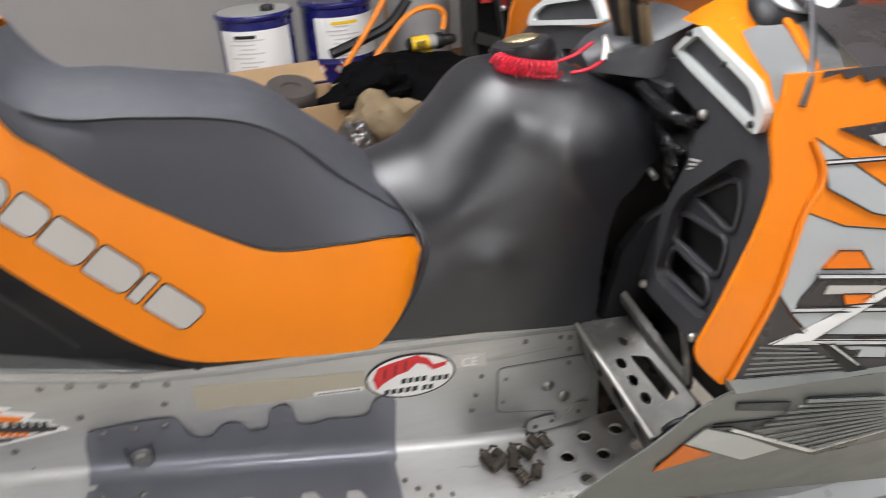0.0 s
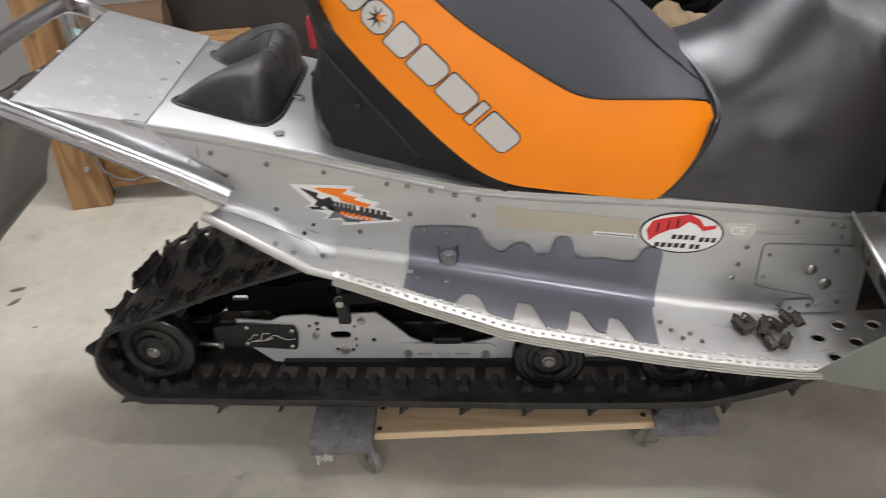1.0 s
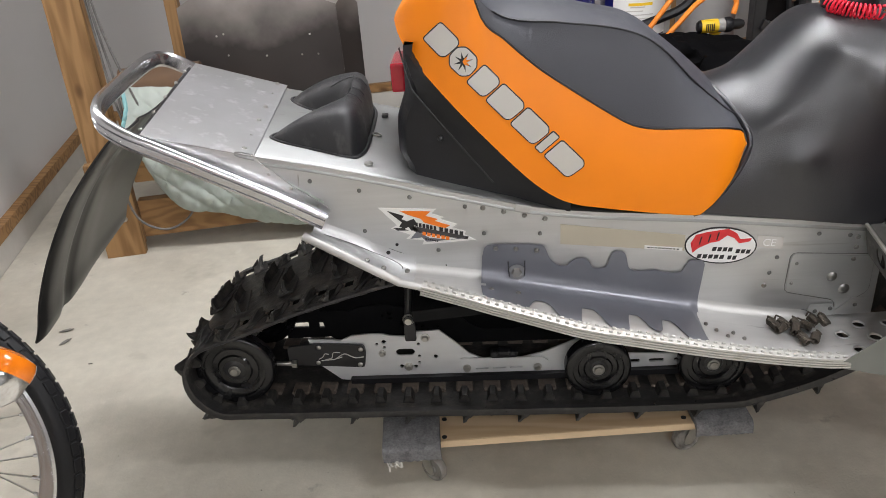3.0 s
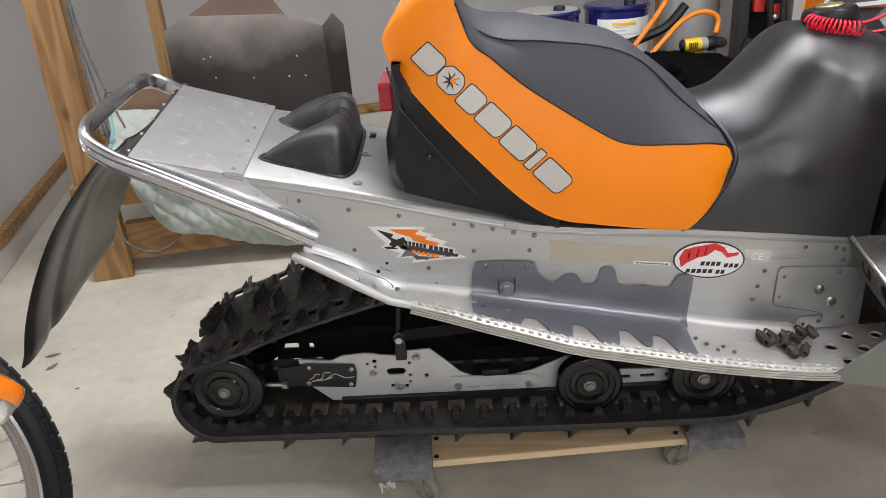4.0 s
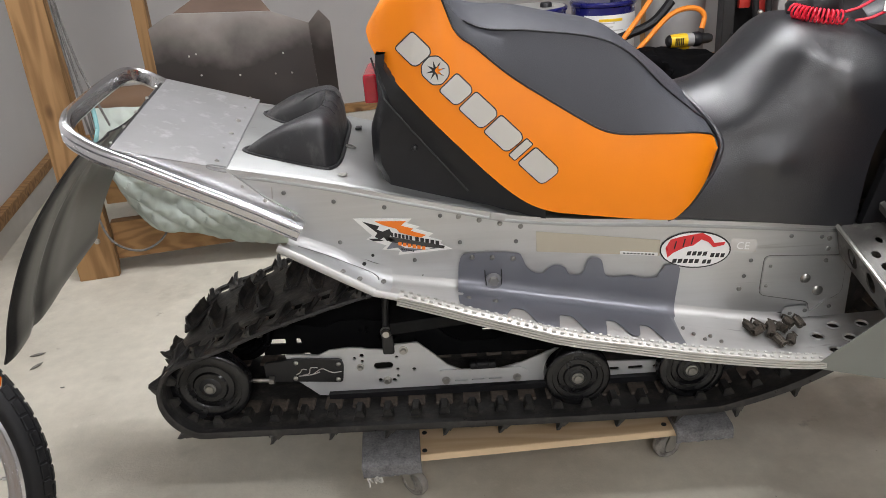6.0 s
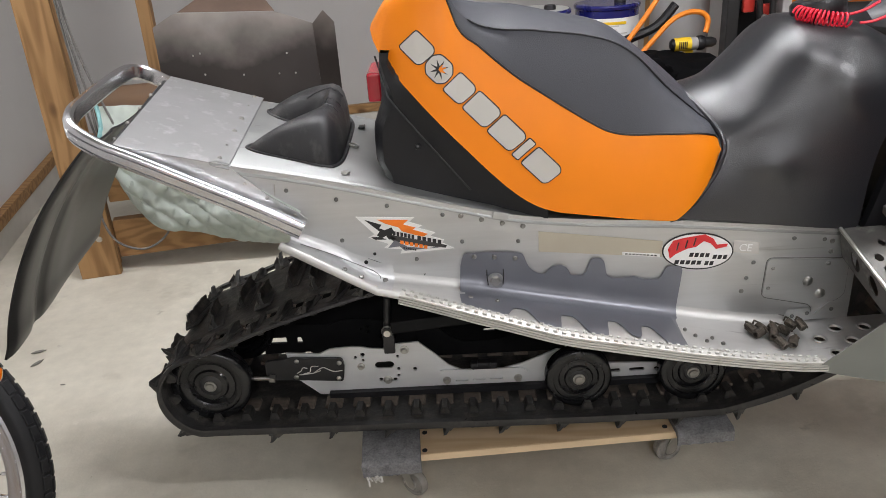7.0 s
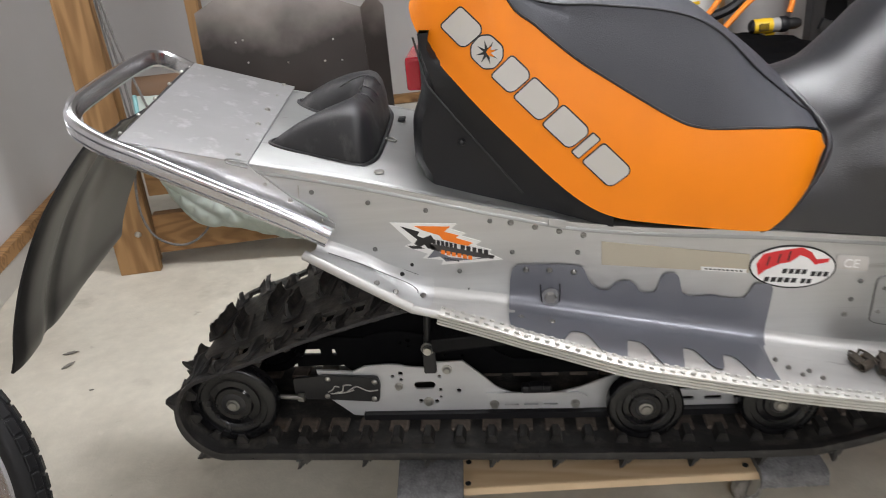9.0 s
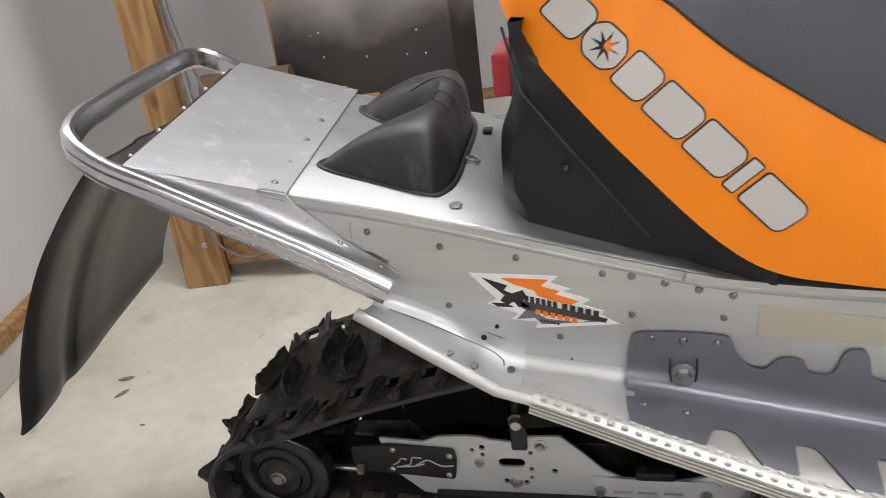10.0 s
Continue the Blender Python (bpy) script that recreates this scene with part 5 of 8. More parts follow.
# top of the hood, curving over to the other flank
bm = bmesh.new()
rows = []
for x in np.linspace(1.56, 1.95, 12):
    a = on_hood(x, 1.03 - 0.02 * (x - 1.4), 0.0)
    row = []
    for t in np.linspace(0, 1, 9):
        row.append(Vector((x + 0.06 * t, a.y + (YC - a.y) * t, a.z + (0.10 - 0.12 * (x - 1.47)) * math.sin(t * math.pi / 2))))
    rows.append(row + [mirror(p) for p in reversed(row[:-1])])
MESH_GREY = material("mesh_grey", (0.15, 0.155, 0.16), 0.5, var=0.5, scale=240)
top_panel = part("hood_top", loft(bm, rows, closed=False, ends=False), DECAL_DARK, hood, "dark graphic panel on top of the hood", smooth=True)
bm = bmesh.new()
band = []
for x in np.linspace(1.66, 1.95, 8):
    a = on_hood(x, 1.03 - 0.02 * (x - 1.4), 0.0)
    band.append([Vector((x + 0.06 * t, a.y + (YC - a.y) * t, a.z + (0.10 - 0.12 * (x - 1.47)) * math.sin(t * math.pi / 2) + 0.003)) for t in (0.36, 0.42, 0.48, 0.54)])
loft(bm, band, closed=False, ends=False)
bmesh.ops.solidify(bm, geom=bm.faces[:], thickness=-0.002)
part("orange_band", bm, ORANGE_PAINT, top_panel, smooth=True)
GRAPHICS = [
    ([(1.491, 0.960), (1.583, 0.893), (1.72, 0.86), (1.72, 0.83), (1.584, 0.859), (1.562, 0.866), (1.504, 0.902), (1.502, 0.925)], SILVER_PAINT, 0.0),
    ([(1.473, 0.880), (1.524, 0.856), (1.60, 0.84), (1.72, 0.82), (1.72, 0.69), (1.60, 0.70), (1.488, 0.722), (1.462, 0.752), (1.443, 0.784), (1.459, 0.832)], SILVER_PAINT, 0.0),
    ([(1.442, 0.783), (1.459, 0.752), (1.480, 0.726), (1.56, 0.705), (1.72, 0.675), (1.72, 0.632), (1.572, 0.646), (1.391, 0.668), (1.416, 0.727)], DECAL_DARK, 0.0008),
    ([(1.496, 0.808), (1.518, 0.828), (1.548, 0.823), (1.565, 0.797)], DECAL_ORANGE, 0.0010),
    ([(1.488, 0.804), (1.62, 0.782), (1.62, 0.776), (1.492, 0.797)], DECAL_WHITE, 0.0026),
    ([(1.492, 0.796), (1.62, 0.774), (1.62, 0.738), (1.466, 0.764), (1.472, 0.776)], DECAL_DARK, 0.0016),
    ([(1.505, 0.786), (1.60, 0.770), (1.60, 0.760), (1.500, 0.776)], DECAL_GREY, 0.0026),
    ([(1.525, 0.772), (1.565, 0.766), (1.572, 0.752), (1.530, 0.756)], DECAL_ORANGE, 0.0026),
    ([(1.463, 0.764), (1.62, 0.738), (1.62, 0.732), (1.460, 0.758)], DECAL_WHITE, 0.0026),
    ([(1.435, 0.717), (1.60, 0.775), (1.60, 0.764), (1.490, 0.716), (1.62, 0.690), (1.62, 0.682)], DECAL_WHITE, 0.0034),
    ([(1.498, 0.710), (1.531, 0.699), (1.589, 0.645), (1.555, 0.648)], DECAL_BLACK, 0.0022),
    ([(1.512, 0.705), (1.560, 0.664), (1.566, 0.664), (1.520, 0.705)], DECAL_WHITE, 0.0034),
    ([(1.53, 0.70), (1.545, 0.69), (1.56, 0.688), (1.555, 0.678), (1.60, 0.668), (1.60, 0.688)], SILVER_PAINT, 0.0028),
    ([(1.521, 0.966), (1.70, 0.968), (1.70, 0.90), (1.584, 0.937)], DECAL_DARK, 0.0008),
    ([(1.560, 0.955), (1.62, 0.956), (1.62, 0.942), (1.575, 0.941)], DECAL_GREY, 0.0018),
    ([(1.50, 0.935), (1.60, 0.928), (1.60, 0.924), (1.502, 0.930)], DECAL_WHITE, 0.0018),
    ([(1.505, 1.022), (1.530, 1.026), (1.535, 1.018), (1.555, 1.022), (1.56, 1.012), (1.58, 1.016), (1.585, 1.006), (1.70, 1.006), (1.70, 1.026), (1.51, 1.029)], DECAL_DARK, 0.0008),
]
for outline, mat, lift in GRAPHICS:
    bm = bmesh.new()
    sheet(bm, outline, [], lambda u, v, d: on_hood(u, v, d - 0.0042 - lift), 0.003)
    shape = part("graphic", bm, mat, hood)
    if mat in (SILVER_PAINT, DECAL_WHITE, DECAL_ORANGE):
        bm = bmesh.new()
        tube(bm, [on_hood(u, v, -0.0044 - lift) for u, v in outline], 0.0011, 5, True)
        part("keyline", bm, DECAL_BLACK, shape)
# rolled front edge of the orange flank strip
bm = bmesh.new()
tube(bm, smooth_path([on_hood(x, z, -0.003) for x, z in ((1.488, 0.958), (1.499, 0.925), (1.494, 0.904), (1.474, 0.8775), (1.4565, 0.8296), (1.4415, 0.7837), (1.416, 0.727), (1.391, 0.668))], 4), 0.0042, 10)
part("strip_edge", bm, ORANGE_PAINT, hood, smooth=True)
# ribs in the carbon patch
for k in range(7):
    bm = bmesh.new()
    z = 0.670 + 0.0075 * k
    x1 = 1.56 - 0.012 * k
    sheet(bm, [(1.405 + 0.003 * k, z), (x1, z - 0.012), (x1, z - 0.0145), (1.405 + 0.003 * k, z - 0.0025)], [], lambda u, v, d: on_hood(u, v, d - 0.0058), 0.001)
    part("graphic_rib", bm, BELLY, hood)

# the far side's console, scoop and flank
for ob, name in ((console, "side_console"), (scoop, "scoop_frame"), (hood, "hood_flank")):
    b = bmesh.new()
    b.from_mesh(ob.data)
    for v in b.verts:
        v.co.y = 2 * YC - v.co.y
    part(name, b, ob.data.materials[0], sled, smooth=name == "hood_flank")
b = bmesh.new()
sheet(b, INN, [], lambda y, z, d: mirror(on_console(y, z, d - 0.002)), 0.003)
part("grille", b, CHARCOAL_PLASTIC, sled)

# belly pan
bm = bmesh.new()
EDGE = [(1.225, -0.158, 0.378), (1.275, -0.195, 0.46), (1.315, -0.245, 0.548), (1.352, -0.285, 0.63), (1.388, -0.302, 0.664)]
FAR = [(1.95, -0.12, 0.175), (1.95, -0.22, 0.36), (1.95, -0.30, 0.47), (1.95, -0.34, 0.57), (1.95, -0.335, 0.63)]
rings = []
for s in np.linspace(0, 1, 12):
    ring = smooth_path([Vector(a).lerp(Vector(b), s) for a, b in zip(EDGE, FAR)], 4)
    rings.append(ring + [p + Vector((0.004, 0.006, -0.002)) for p in reversed(ring)])
belly = part("belly_pan", loft(bm, rings), BELLY, sled, "satin grey belly pan with moulded vents and decals", smooth=True)
bm = bmesh.new()
rings = []
for s in np.linspace(0, 1, 6):
    a, b = Vector(EDGE[-1]).lerp(Vector(FAR[-1]), s), Vector(EDGE[-1]).lerp(Vector(FAR[-1]), s) + Vector((0, 0.03, 0.012))
    rings.append([a + Vector((0, -0.006, 0)), b, b + Vector((0, 0, -0.01)), a + Vector((0, 0.006, -0.01))])
part("belly_lip", loft(bm, rings), BELLY, belly)


def on_belly(s, t, d=0.0):
    """A place on the pan: s forward, t up from its lower edge."""
    k = min(int(t * 4), 3)
    f = t * 4 - k
    a = Vector(EDGE[k]).lerp(Vector(EDGE[k + 1]), f)
    b = Vector(FAR[k]).lerp(Vector(FAR[k + 1]), f)
    return a.lerp(b, s) + Vector((-0.003, -0.005 - d, 0.002))


for outline, mat, lift in (
    ([(0.070, 0.818), (0.213, 0.762), (0.231, 0.70), (0.095, 0.735)], CHARCOAL_PLASTIC, 0.0),
    ([(0.085, 0.64), (0.14, 0.62), (0.488, 0.310), (0.568, 0.485), (0.445, 0.747), (0.244, 0.798), (0.285, 0.65)], CHARCOAL_PLASTIC, 0.0),
    ([(0.085, 0.626), (0.14, 0.616), (0.488, 0.306), (0.58, 0.475), (0.647, 0.374), (0.513, 0.253), (0.36, 0.384)], DECAL_DARK, 0.0012),
    ([(0.072, 0.626), (0.201, 0.535), (0.36, 0.384), (0.305, 0.303), (0.072, 0.515)], WHITE_PLASTIC, 0.0024),
    ([(0.072, 0.505), (0.188, 0.394), (0.103, 0.273)], DECAL_ORANGE, 0.0020),
    ([(0.14, 0.612), (0.476, 0.330), (0.568, 0.495), (0.568, 0.475), (0.476, 0.308), (0.14, 0.594)], DECAL_WHITE, 0.0036),
):
    bm = bmesh.new()
    sheet(bm, outline, [], lambda u, v, d: on_belly(u, v, lift - d), 0.003)
    part("belly_decal", bm, mat, belly)
for k in range(11):
    bm = bmesh.new()
    f = (k + 0.5) / 11
    a0, a1 = Vector((0.244, 0.798)).lerp(Vector((0.20, 0.58)), min(1, f * 2)), Vector((0.445, 0.747)).lerp(Vector((0.568, 0.495)), f)
    if f > 0.5:
        a0 = Vector((0.20, 0.57)).lerp(Vector((0.47, 0.345)), (f - 0.5) * 2)
    tube(bm, [on_belly(a0.x, a0.y, 0.003), on_belly(a1.x, a1.y, 0.003)], 0.0024, 6)
    part("vent_rib", bm, BELLY, belly, smooth=True)

# footrest bracket with lightening holes
A, B_, C_, D = Vector((1.312, -0.006, 0.600)), Vector((1.385, -0.03, 0.612)), Vector((1.402, -0.215, 0.572)), Vector((1.335, -0.215, 0.528))


def on_bracket(u, v, d):
    p = A.lerp(D, u).lerp(B_.lerp(C_, u), v)
    return p + Vector((0.004, 0.0, -0.006)) * (d / 0.007)


bm = bmesh.new()
sheet(bm, rounded([(0, 0), (1, 0), (1, 1), (0, 1)], 0.08), [slot(0.25, 0.62, 0.10, 0.16), disc(0.42, 0.33, 0.05, 12, 0.09), disc(0.58, 0.33, 0.05, 12, 0.09), disc(0.74, 0.33, 0.05, 12, 0.09), rounded([(0.38, 0.55), (0.85, 0.6), (0.85, 0.88), (0.45, 0.85)], 0.06)], on_bracket, 0.003)
bracket = part("footrest_bracket", bm, CAST_ALU, sled, "worn cast aluminium footrest bracket with lightening holes")
bm = bmesh.new()
sheet(bm, rounded([(0, 0), (1, 0), (1, 1), (0, 1)], 0.06), [disc(0.25, 0.5, 0.075, 16, 0.29), disc(0.54, 0.5, 0.075, 16, 0.29), disc(0.82, 0.5, 0.07, 16, 0.27)],
      lambda u, v, d: A.lerp(D, u) + Vector((0.014 * v + d, 0.0, -0.062 * v)), 0.003)
part("flange", bm, CAST_ALU, bracket, "flange with three round holes")
bm = bmesh.new()
rings = []
for s_ in np.linspace(0, 1, 8):
    p = on_bracket(s_, 1.0, 0)
    rings.append([p, p + Vector((0.002, 0.0, -0.03)), p + Vector((0.006, 0.0, -0.03)), p + Vector((0.005, 0, 0))])
part("flange", loft(bm, rings), CAST_ALU, bracket)
bm = bmesh.new()
tube(bm, [on_bracket(s_, 0.02, -0.003) for s_ in np.linspace(0.0, 1.0, 8)], 0.004, 8)
part("rim_bead", bm, STEEL, bracket, smooth=True)
bm = bmesh.new()
tube(bm, smooth_path([(1.345, -0.20, 0.50), (1.36, -0.215, 0.545), (1.40, -0.225, 0.56), (1.44, -0.21, 0.545)], 5), 0.006, 8)
part("strap", bm, BLACK_PLASTIC, bracket, smooth=True)
bm = bmesh.new()
tube(bm, smooth_path([(1.352, -0.205, 0.49), (1.37, -0.225, 0.535), (1.41, -0.232, 0.548), (1.45, -0.215, 0.53)], 5), 0.005, 8)
part("strap", bm, BLACK_PLASTIC, bracket, smooth=True)
# dark bulkhead between tunnel and console, closing the gap
bm = bmesh.new()
box(bm, (1.50, 0.1925, 0.69), (0.05, 0.74, 0.36), bevel=0.01)
part("bulkhead", bm, BLACK_STEEL, sled, "black steel bulkhead behind the consoles")
bm = bmesh.new()
sheet(bm, [(1.355, 0.60), (1.385, 0.72), (1.42, 0.76), (1.46, 0.78), (1.47, 0.62), (1.40, 0.57)], [], on_y(-0.015), 0.02)
part("lower_cover", bm, BLACK_PLASTIC, sled)
# steering tube, grab bar, cables under the bars
bm = bmesh.new()
tube(bm, smooth_path([on_console(0.137, 0.932, 0.02), on_console(0.130, 0.930, -0.022), on_console(0.110, 0.932, -0.030), on_console(0.073, 0.927, -0.030), on_console(0.013, 0.924, -0.030), on_console(-0.020, 0.918, -0.022), on_console(-0.030, 0.908, 0.02)], 5), 0.0095, 10)
part("grab_handle", bm, WHEEL_BLACK, sled, "glossy black grab handle", smooth=True)
bm = bmesh.new()
sheet(bm, rounded([(0.135, 0.958), (0.0, 0.925), (-0.004, 0.70), (0.05, 0.68), (0.16, 0.90)], 0.015), [], lambda y, z, d: on_console(y, z, d + 0.035), 0.01)
part("recess_panel", bm, BLACK_STEEL, sled)
for y, z in ((0.118, 0.955), (-0.047, 0.930)):
    bm = bmesh.new()
    ball(bm, on_console(y, z, -0.004), 0.008, 10)
    part("bolt", bm, STEEL, sled, "brassy bolt head", smooth=True)
bm = bmesh.new()
rings = []
for s_ in np.linspace(0, 1, 6):
    p = Vector((1.378, -0.025, 0.650)).lerp(Vector((1.402, -0.185, 0.585)), s_)
    rings.append([p, p + Vector((0.010, 0.003, 0.003)), p + Vector((0.011, 0.003, -0.012)), p + Vector((0.001, 0, -0.014))])
strut = part("strut", loft(bm, rings), CAST_ALU, sled, "cast aluminium side strut")
bm = bmesh.new()
tube(bm, smooth_path([(1.405, -0.185, 0.585), (1.412, -0.165, 0.615), (1.415, -0.14, 0.655)], 4), 0.006, 8)
part("strut_arm", bm, CAST_ALU, strut, smooth=True)
for k in range(4):
    bm = bmesh.new()
    tube(bm, smooth_path([on_console(0.090 - 0.012 * k, 0.888 - 0.006 * k, 0.02), on_console(0.055 - 0.014 * k, 0.886 - 0.008 * k, -0.012), on_console(0.005 - 0.008 * k, 0.878 - 0.004 * k, -0.014 + 0.006 * k), on_console(-0.022 + 0.008 * k, 0.85, -0.008), on_console(-0.012 + 0.006 * k, 0.815, 0.006), on_console(-0.004, 0.78, 0.03)], 5), 0.0062 - 0.0008 * k, 8)
    part("cable", bm, WHEEL_BLACK, sled, smooth=True)
bm = bmesh.new()
rod(bm, on_console(0.030, 0.826, -0.016), on_console(0.006, 0.822, -0.016), 0.005, seg=10)
part("cable_clip", bm, STEEL, sled, smooth=True)
bm = bmesh.new()
rings = []
for x, w, z0, z1 in ((1.40, 0.06, 0.955, 0.978), (1.44, 0.09, 0.95, 0.996), (1.50, 0.11, 0.94, 1.01), (1.56, 0.11, 0.95, 1.03)):
    near = [Vector((x, YC + 0.02 - w, z0)), Vector((x, YC + 0.03 - w, z1 - 0.01)), Vector((x, YC + 0.05 - w, z1)), Vector((x, YC, z1 + 0.004))]
    rings.append(near + [mirror(p) for p in reversed(near[:-1])])
part("dash", loft(bm, rings), CHARCOAL_PLASTIC, sled, "charcoal dash shroud behind the fuel cap", smooth=True)
# added black block that fills the dark void below the dash
bm = bmesh.new()
box(bm, (1.508, YC + 0.01, 0.87), (0.06, 0.30, 0.15), bevel=0.012)
part("dash_support", bm, BLACK_STEEL, sled)
bm = bmesh.new()
rod(bm, (1.47, 0.17, 1.0), (1.40, 0.19, 1.28), 0.016, seg=12)
part("steering_column", bm, BLACK_STEEL, sled, smooth=True)
for k, mat in ((0, TAN_CLOTH), (1, BLACK_PLASTIC), (2, TAN_CLOTH)):
    bm = bmesh.new()
    tube(bm, smooth_path([(1.47, 0.10 + 0.03 * k, 1.0), (1.455, 0.09 + 0.03 * k, 1.06), (1.46, 0.10 + 0.025 * k, 1.12), (1.42, 0.14 + 0.02 * k, 1.22)], 5), 0.009, 8)
    part("cable_sleeve", bm, mat, sled, smooth=True)
# orange cowl between the scoop and the hood
bm = bmesh.new()
inner = [on_console(-0.186, 0.940, 0.002), on_console(-0.186, 0.974, 0.0), on_console(-0.145, 1.0, 0.0), on_console(-0.05, 1.018, 0.0), on_console(0.03, 1.032, 0.0), on_console(0.10, 1.03, 0.0)]
outer_ = [on_hood(1.47, 0.945, 0.002), on_hood(1.50, 0.995, 0.002), on_hood(1.54, 1.022, 0.002), Vector((1.60, -0.12, 1.050)), Vector((1.64, -0.02, 1.062)), Vector((1.66, 0.08, 1.07))]
rows = [[a.lerp(b, t) + Vector((0, 0, 0.010 * math.sin(t * math.pi))) for a, b in zip(inner, outer_)] for t in (0, 0.25, 0.5, 0.75, 1.0)]
part("cowl", loft(bm, rows, closed=False, ends=False), ORANGE_PAINT, sled, smooth=True)
# mirror-like gauge pod and windscreen foot on the hood
bm = bmesh.new()
lathe(bm, [(0.001, 0.02), (0.05, 0.018), (0.066, 0.008), (0.07, 0.0), (0.062, -0.012), (0.03, -0.025), (0.001, -0.03)], 28, Matrix.Translation((1.615, -0.045, 1.062)) @ pose(0, 0, 0, 22, -12, 0))
pod = part("gauge_pod", bm, BLACK_PLASTIC, sled, "round black gauge pod", smooth=True)
bm = bmesh.new()
lathe(bm, [(0.001, 0.021), (0.045, 0.0195), (0.045, 0.023), (0.001, 0.025)], 28, Matrix.Translation((1.615, -0.045, 1.062)) @ pose(0, 0, 0, 22, -12, 0))
part("gauge_face", bm, SILVER_PAINT, pod, smooth=True)
bm = bmesh.new()
tube(bm, smooth_path([(1.478, -0.235, 0.995), (1.50, -0.215, 1.03), (1.545, -0.15, 1.075), (1.60, -0.07, 1.11), (1.66, 0.0, 1.12)], 5), 0.004, 8)
part("hood_strap", bm, CHARCOAL_PLASTIC, sled, smooth=True)


def on_cowl(u, t, up):
    """A place on the cowl: u along the scoop's edge (0 to 5), t across to the hood."""
    k = min(int(u), 4)
    a, b = inner[k].lerp(inner[k + 1], u - k), outer_[k].lerp(outer_[k + 1], u - k)
    return a.lerp(b, t) + Vector((0, 0, 0.010 * math.sin(t * math.pi) + up))


def cowl_patch(name, mat, u0, u1, t0, t1, label, up=0.002):
    b = bmesh.new()
    rows_ = [[on_cowl(u, t, up) for t in np.linspace(t0 + (t1 - t0) * 0.3 * s_ ** 2, t1, 6)] for s_, u in zip(np.linspace(0, 1, 13), np.linspace(u0, u1, 13))]
    loft(b, rows_, closed=False, ends=False)
    bmesh.ops.solidify(b, geom=b.faces[:], thickness=-0.002)
    return part(name, b, mat, sled, label, smooth=True)


cowl_patch("hood_insert", SILVER_PAINT, 1.15, 3.3, 0.06, 0.56, "silver insert beside the scoop")
cowl_patch("mesh_vent", MESH_GREY, 1.9, 5.0, 0.70, 1.0, "grey mesh vent on the hood")
bm = bmesh.new()
tube(bm, [on_cowl(u, 0.62, 0.002) for u in np.linspace(1.1, 3.6, 12)], 0.006, 8)
part("insert_edge", bm, ORANGE_PAINT, sled, smooth=True)
# far ski, in silver
bm = bmesh.new()
rings = []
for x, w, z in ((1.56, 0.015, 0.145), (1.62, 0.04, 0.13), (1.75, 0.05, 0.105), (2.1, 0.055, 0.10), (2.5, 0.05, 0.15), (2.65, 0.03, 0.26)):
    rings.append([Vector((x, -0.04 - w, z)), Vector((x, -0.04 - w * 0.4, z + 0.03)), Vector((x, -0.04 + w * 0.4, z + 0.03)), Vector((x, -0.04 + w, z)), Vector((x, -0.04, z - 0.02))])
part("ski", loft(bm, rings), SILVER_PAINT, sled, "pale silver ski", smooth=True)

# ---- track, wheels, rails ----
R1 = 0.09
W1, W2, W3 = (0.0, 0.276), (0.82, 0.243), (1.072, 0.245)
loop = [(0.02, 0.181), (0.2, 0.177), (0.45, 0.172), (0.82, 0.165), (1.08, 0.166), (1.16, 0.176), (1.30, 0.225), (1.42, 0.30), (1.50, 0.40), (1.50, 0.49), (1.43, 0.545), (1.2, 0.560), (0.9, 0.553), (0.6, 0.538), (0.42, 0.514), (0.2, 0.452), (0.06, 0.399)]
for a in np.linspace(105, 255, 8):
    loop.append((W1[0] + (R1 + 0.008) * math.cos(radians(a)), W1[1] + (R1 + 0.008) * math.sin(radians(a))))
dense = smooth_path([(x, 0, z) for x, z in loop], 8, closed=True)
lengths = np.cumsum([0.0] + [(dense[(i + 1) % len(dense)] - dense[i]).length for i in range(len(dense))])
PITCHES = round(lengths[-1] / 0.064)
SUB = 4


def along(s):
    s = s % lengths[-1]
    i = int(np.searchsorted(lengths, s, side="right") - 1)
    i = min(i, len(dense) - 1)
    return dense[i].lerp(dense[(i + 1) % len(dense)], (s - lengths[i]) / max(lengths[i + 1] - lengths[i], 1e-9))


def belt_frame(s):
    """Place, direction and outward normal on the loop."""
    p, t = along(s), (along(s + 0.006) - along(s - 0.006)).normalized()
    return p, t, Vector((t.z, 0, -t.x))


T0, T1 = 0.008, 0.377
cols = [T0, 0.03, 0.052, 0.09, 0.125, 0.26, 0.295, 0.330, 0.364, T1]
bm = bmesh.new()
N = PITCHES * SUB
outer, inner = [], []
for i in range(N):
    p, t, nrm = belt_frame(lengths[-1] * i / N)
    outer.append([bm.verts.new(p + nrm * 0.004 + Vector((0, y, 0))) for y in cols])
    inner.append([bm.verts.new(p - nrm * 0.004 + Vector((0, y, 0))) for y in cols])
upper = [belt_frame(lengths[-1] * i / N)[2].z > 0.3 for i in range(N)]
present = lambda i, j: not ((i % SUB in (0, 1) and j in (2, 7) and upper[i]) or (j >= 7 and not upper[i] and i % SUB in (0, 1, 2)))
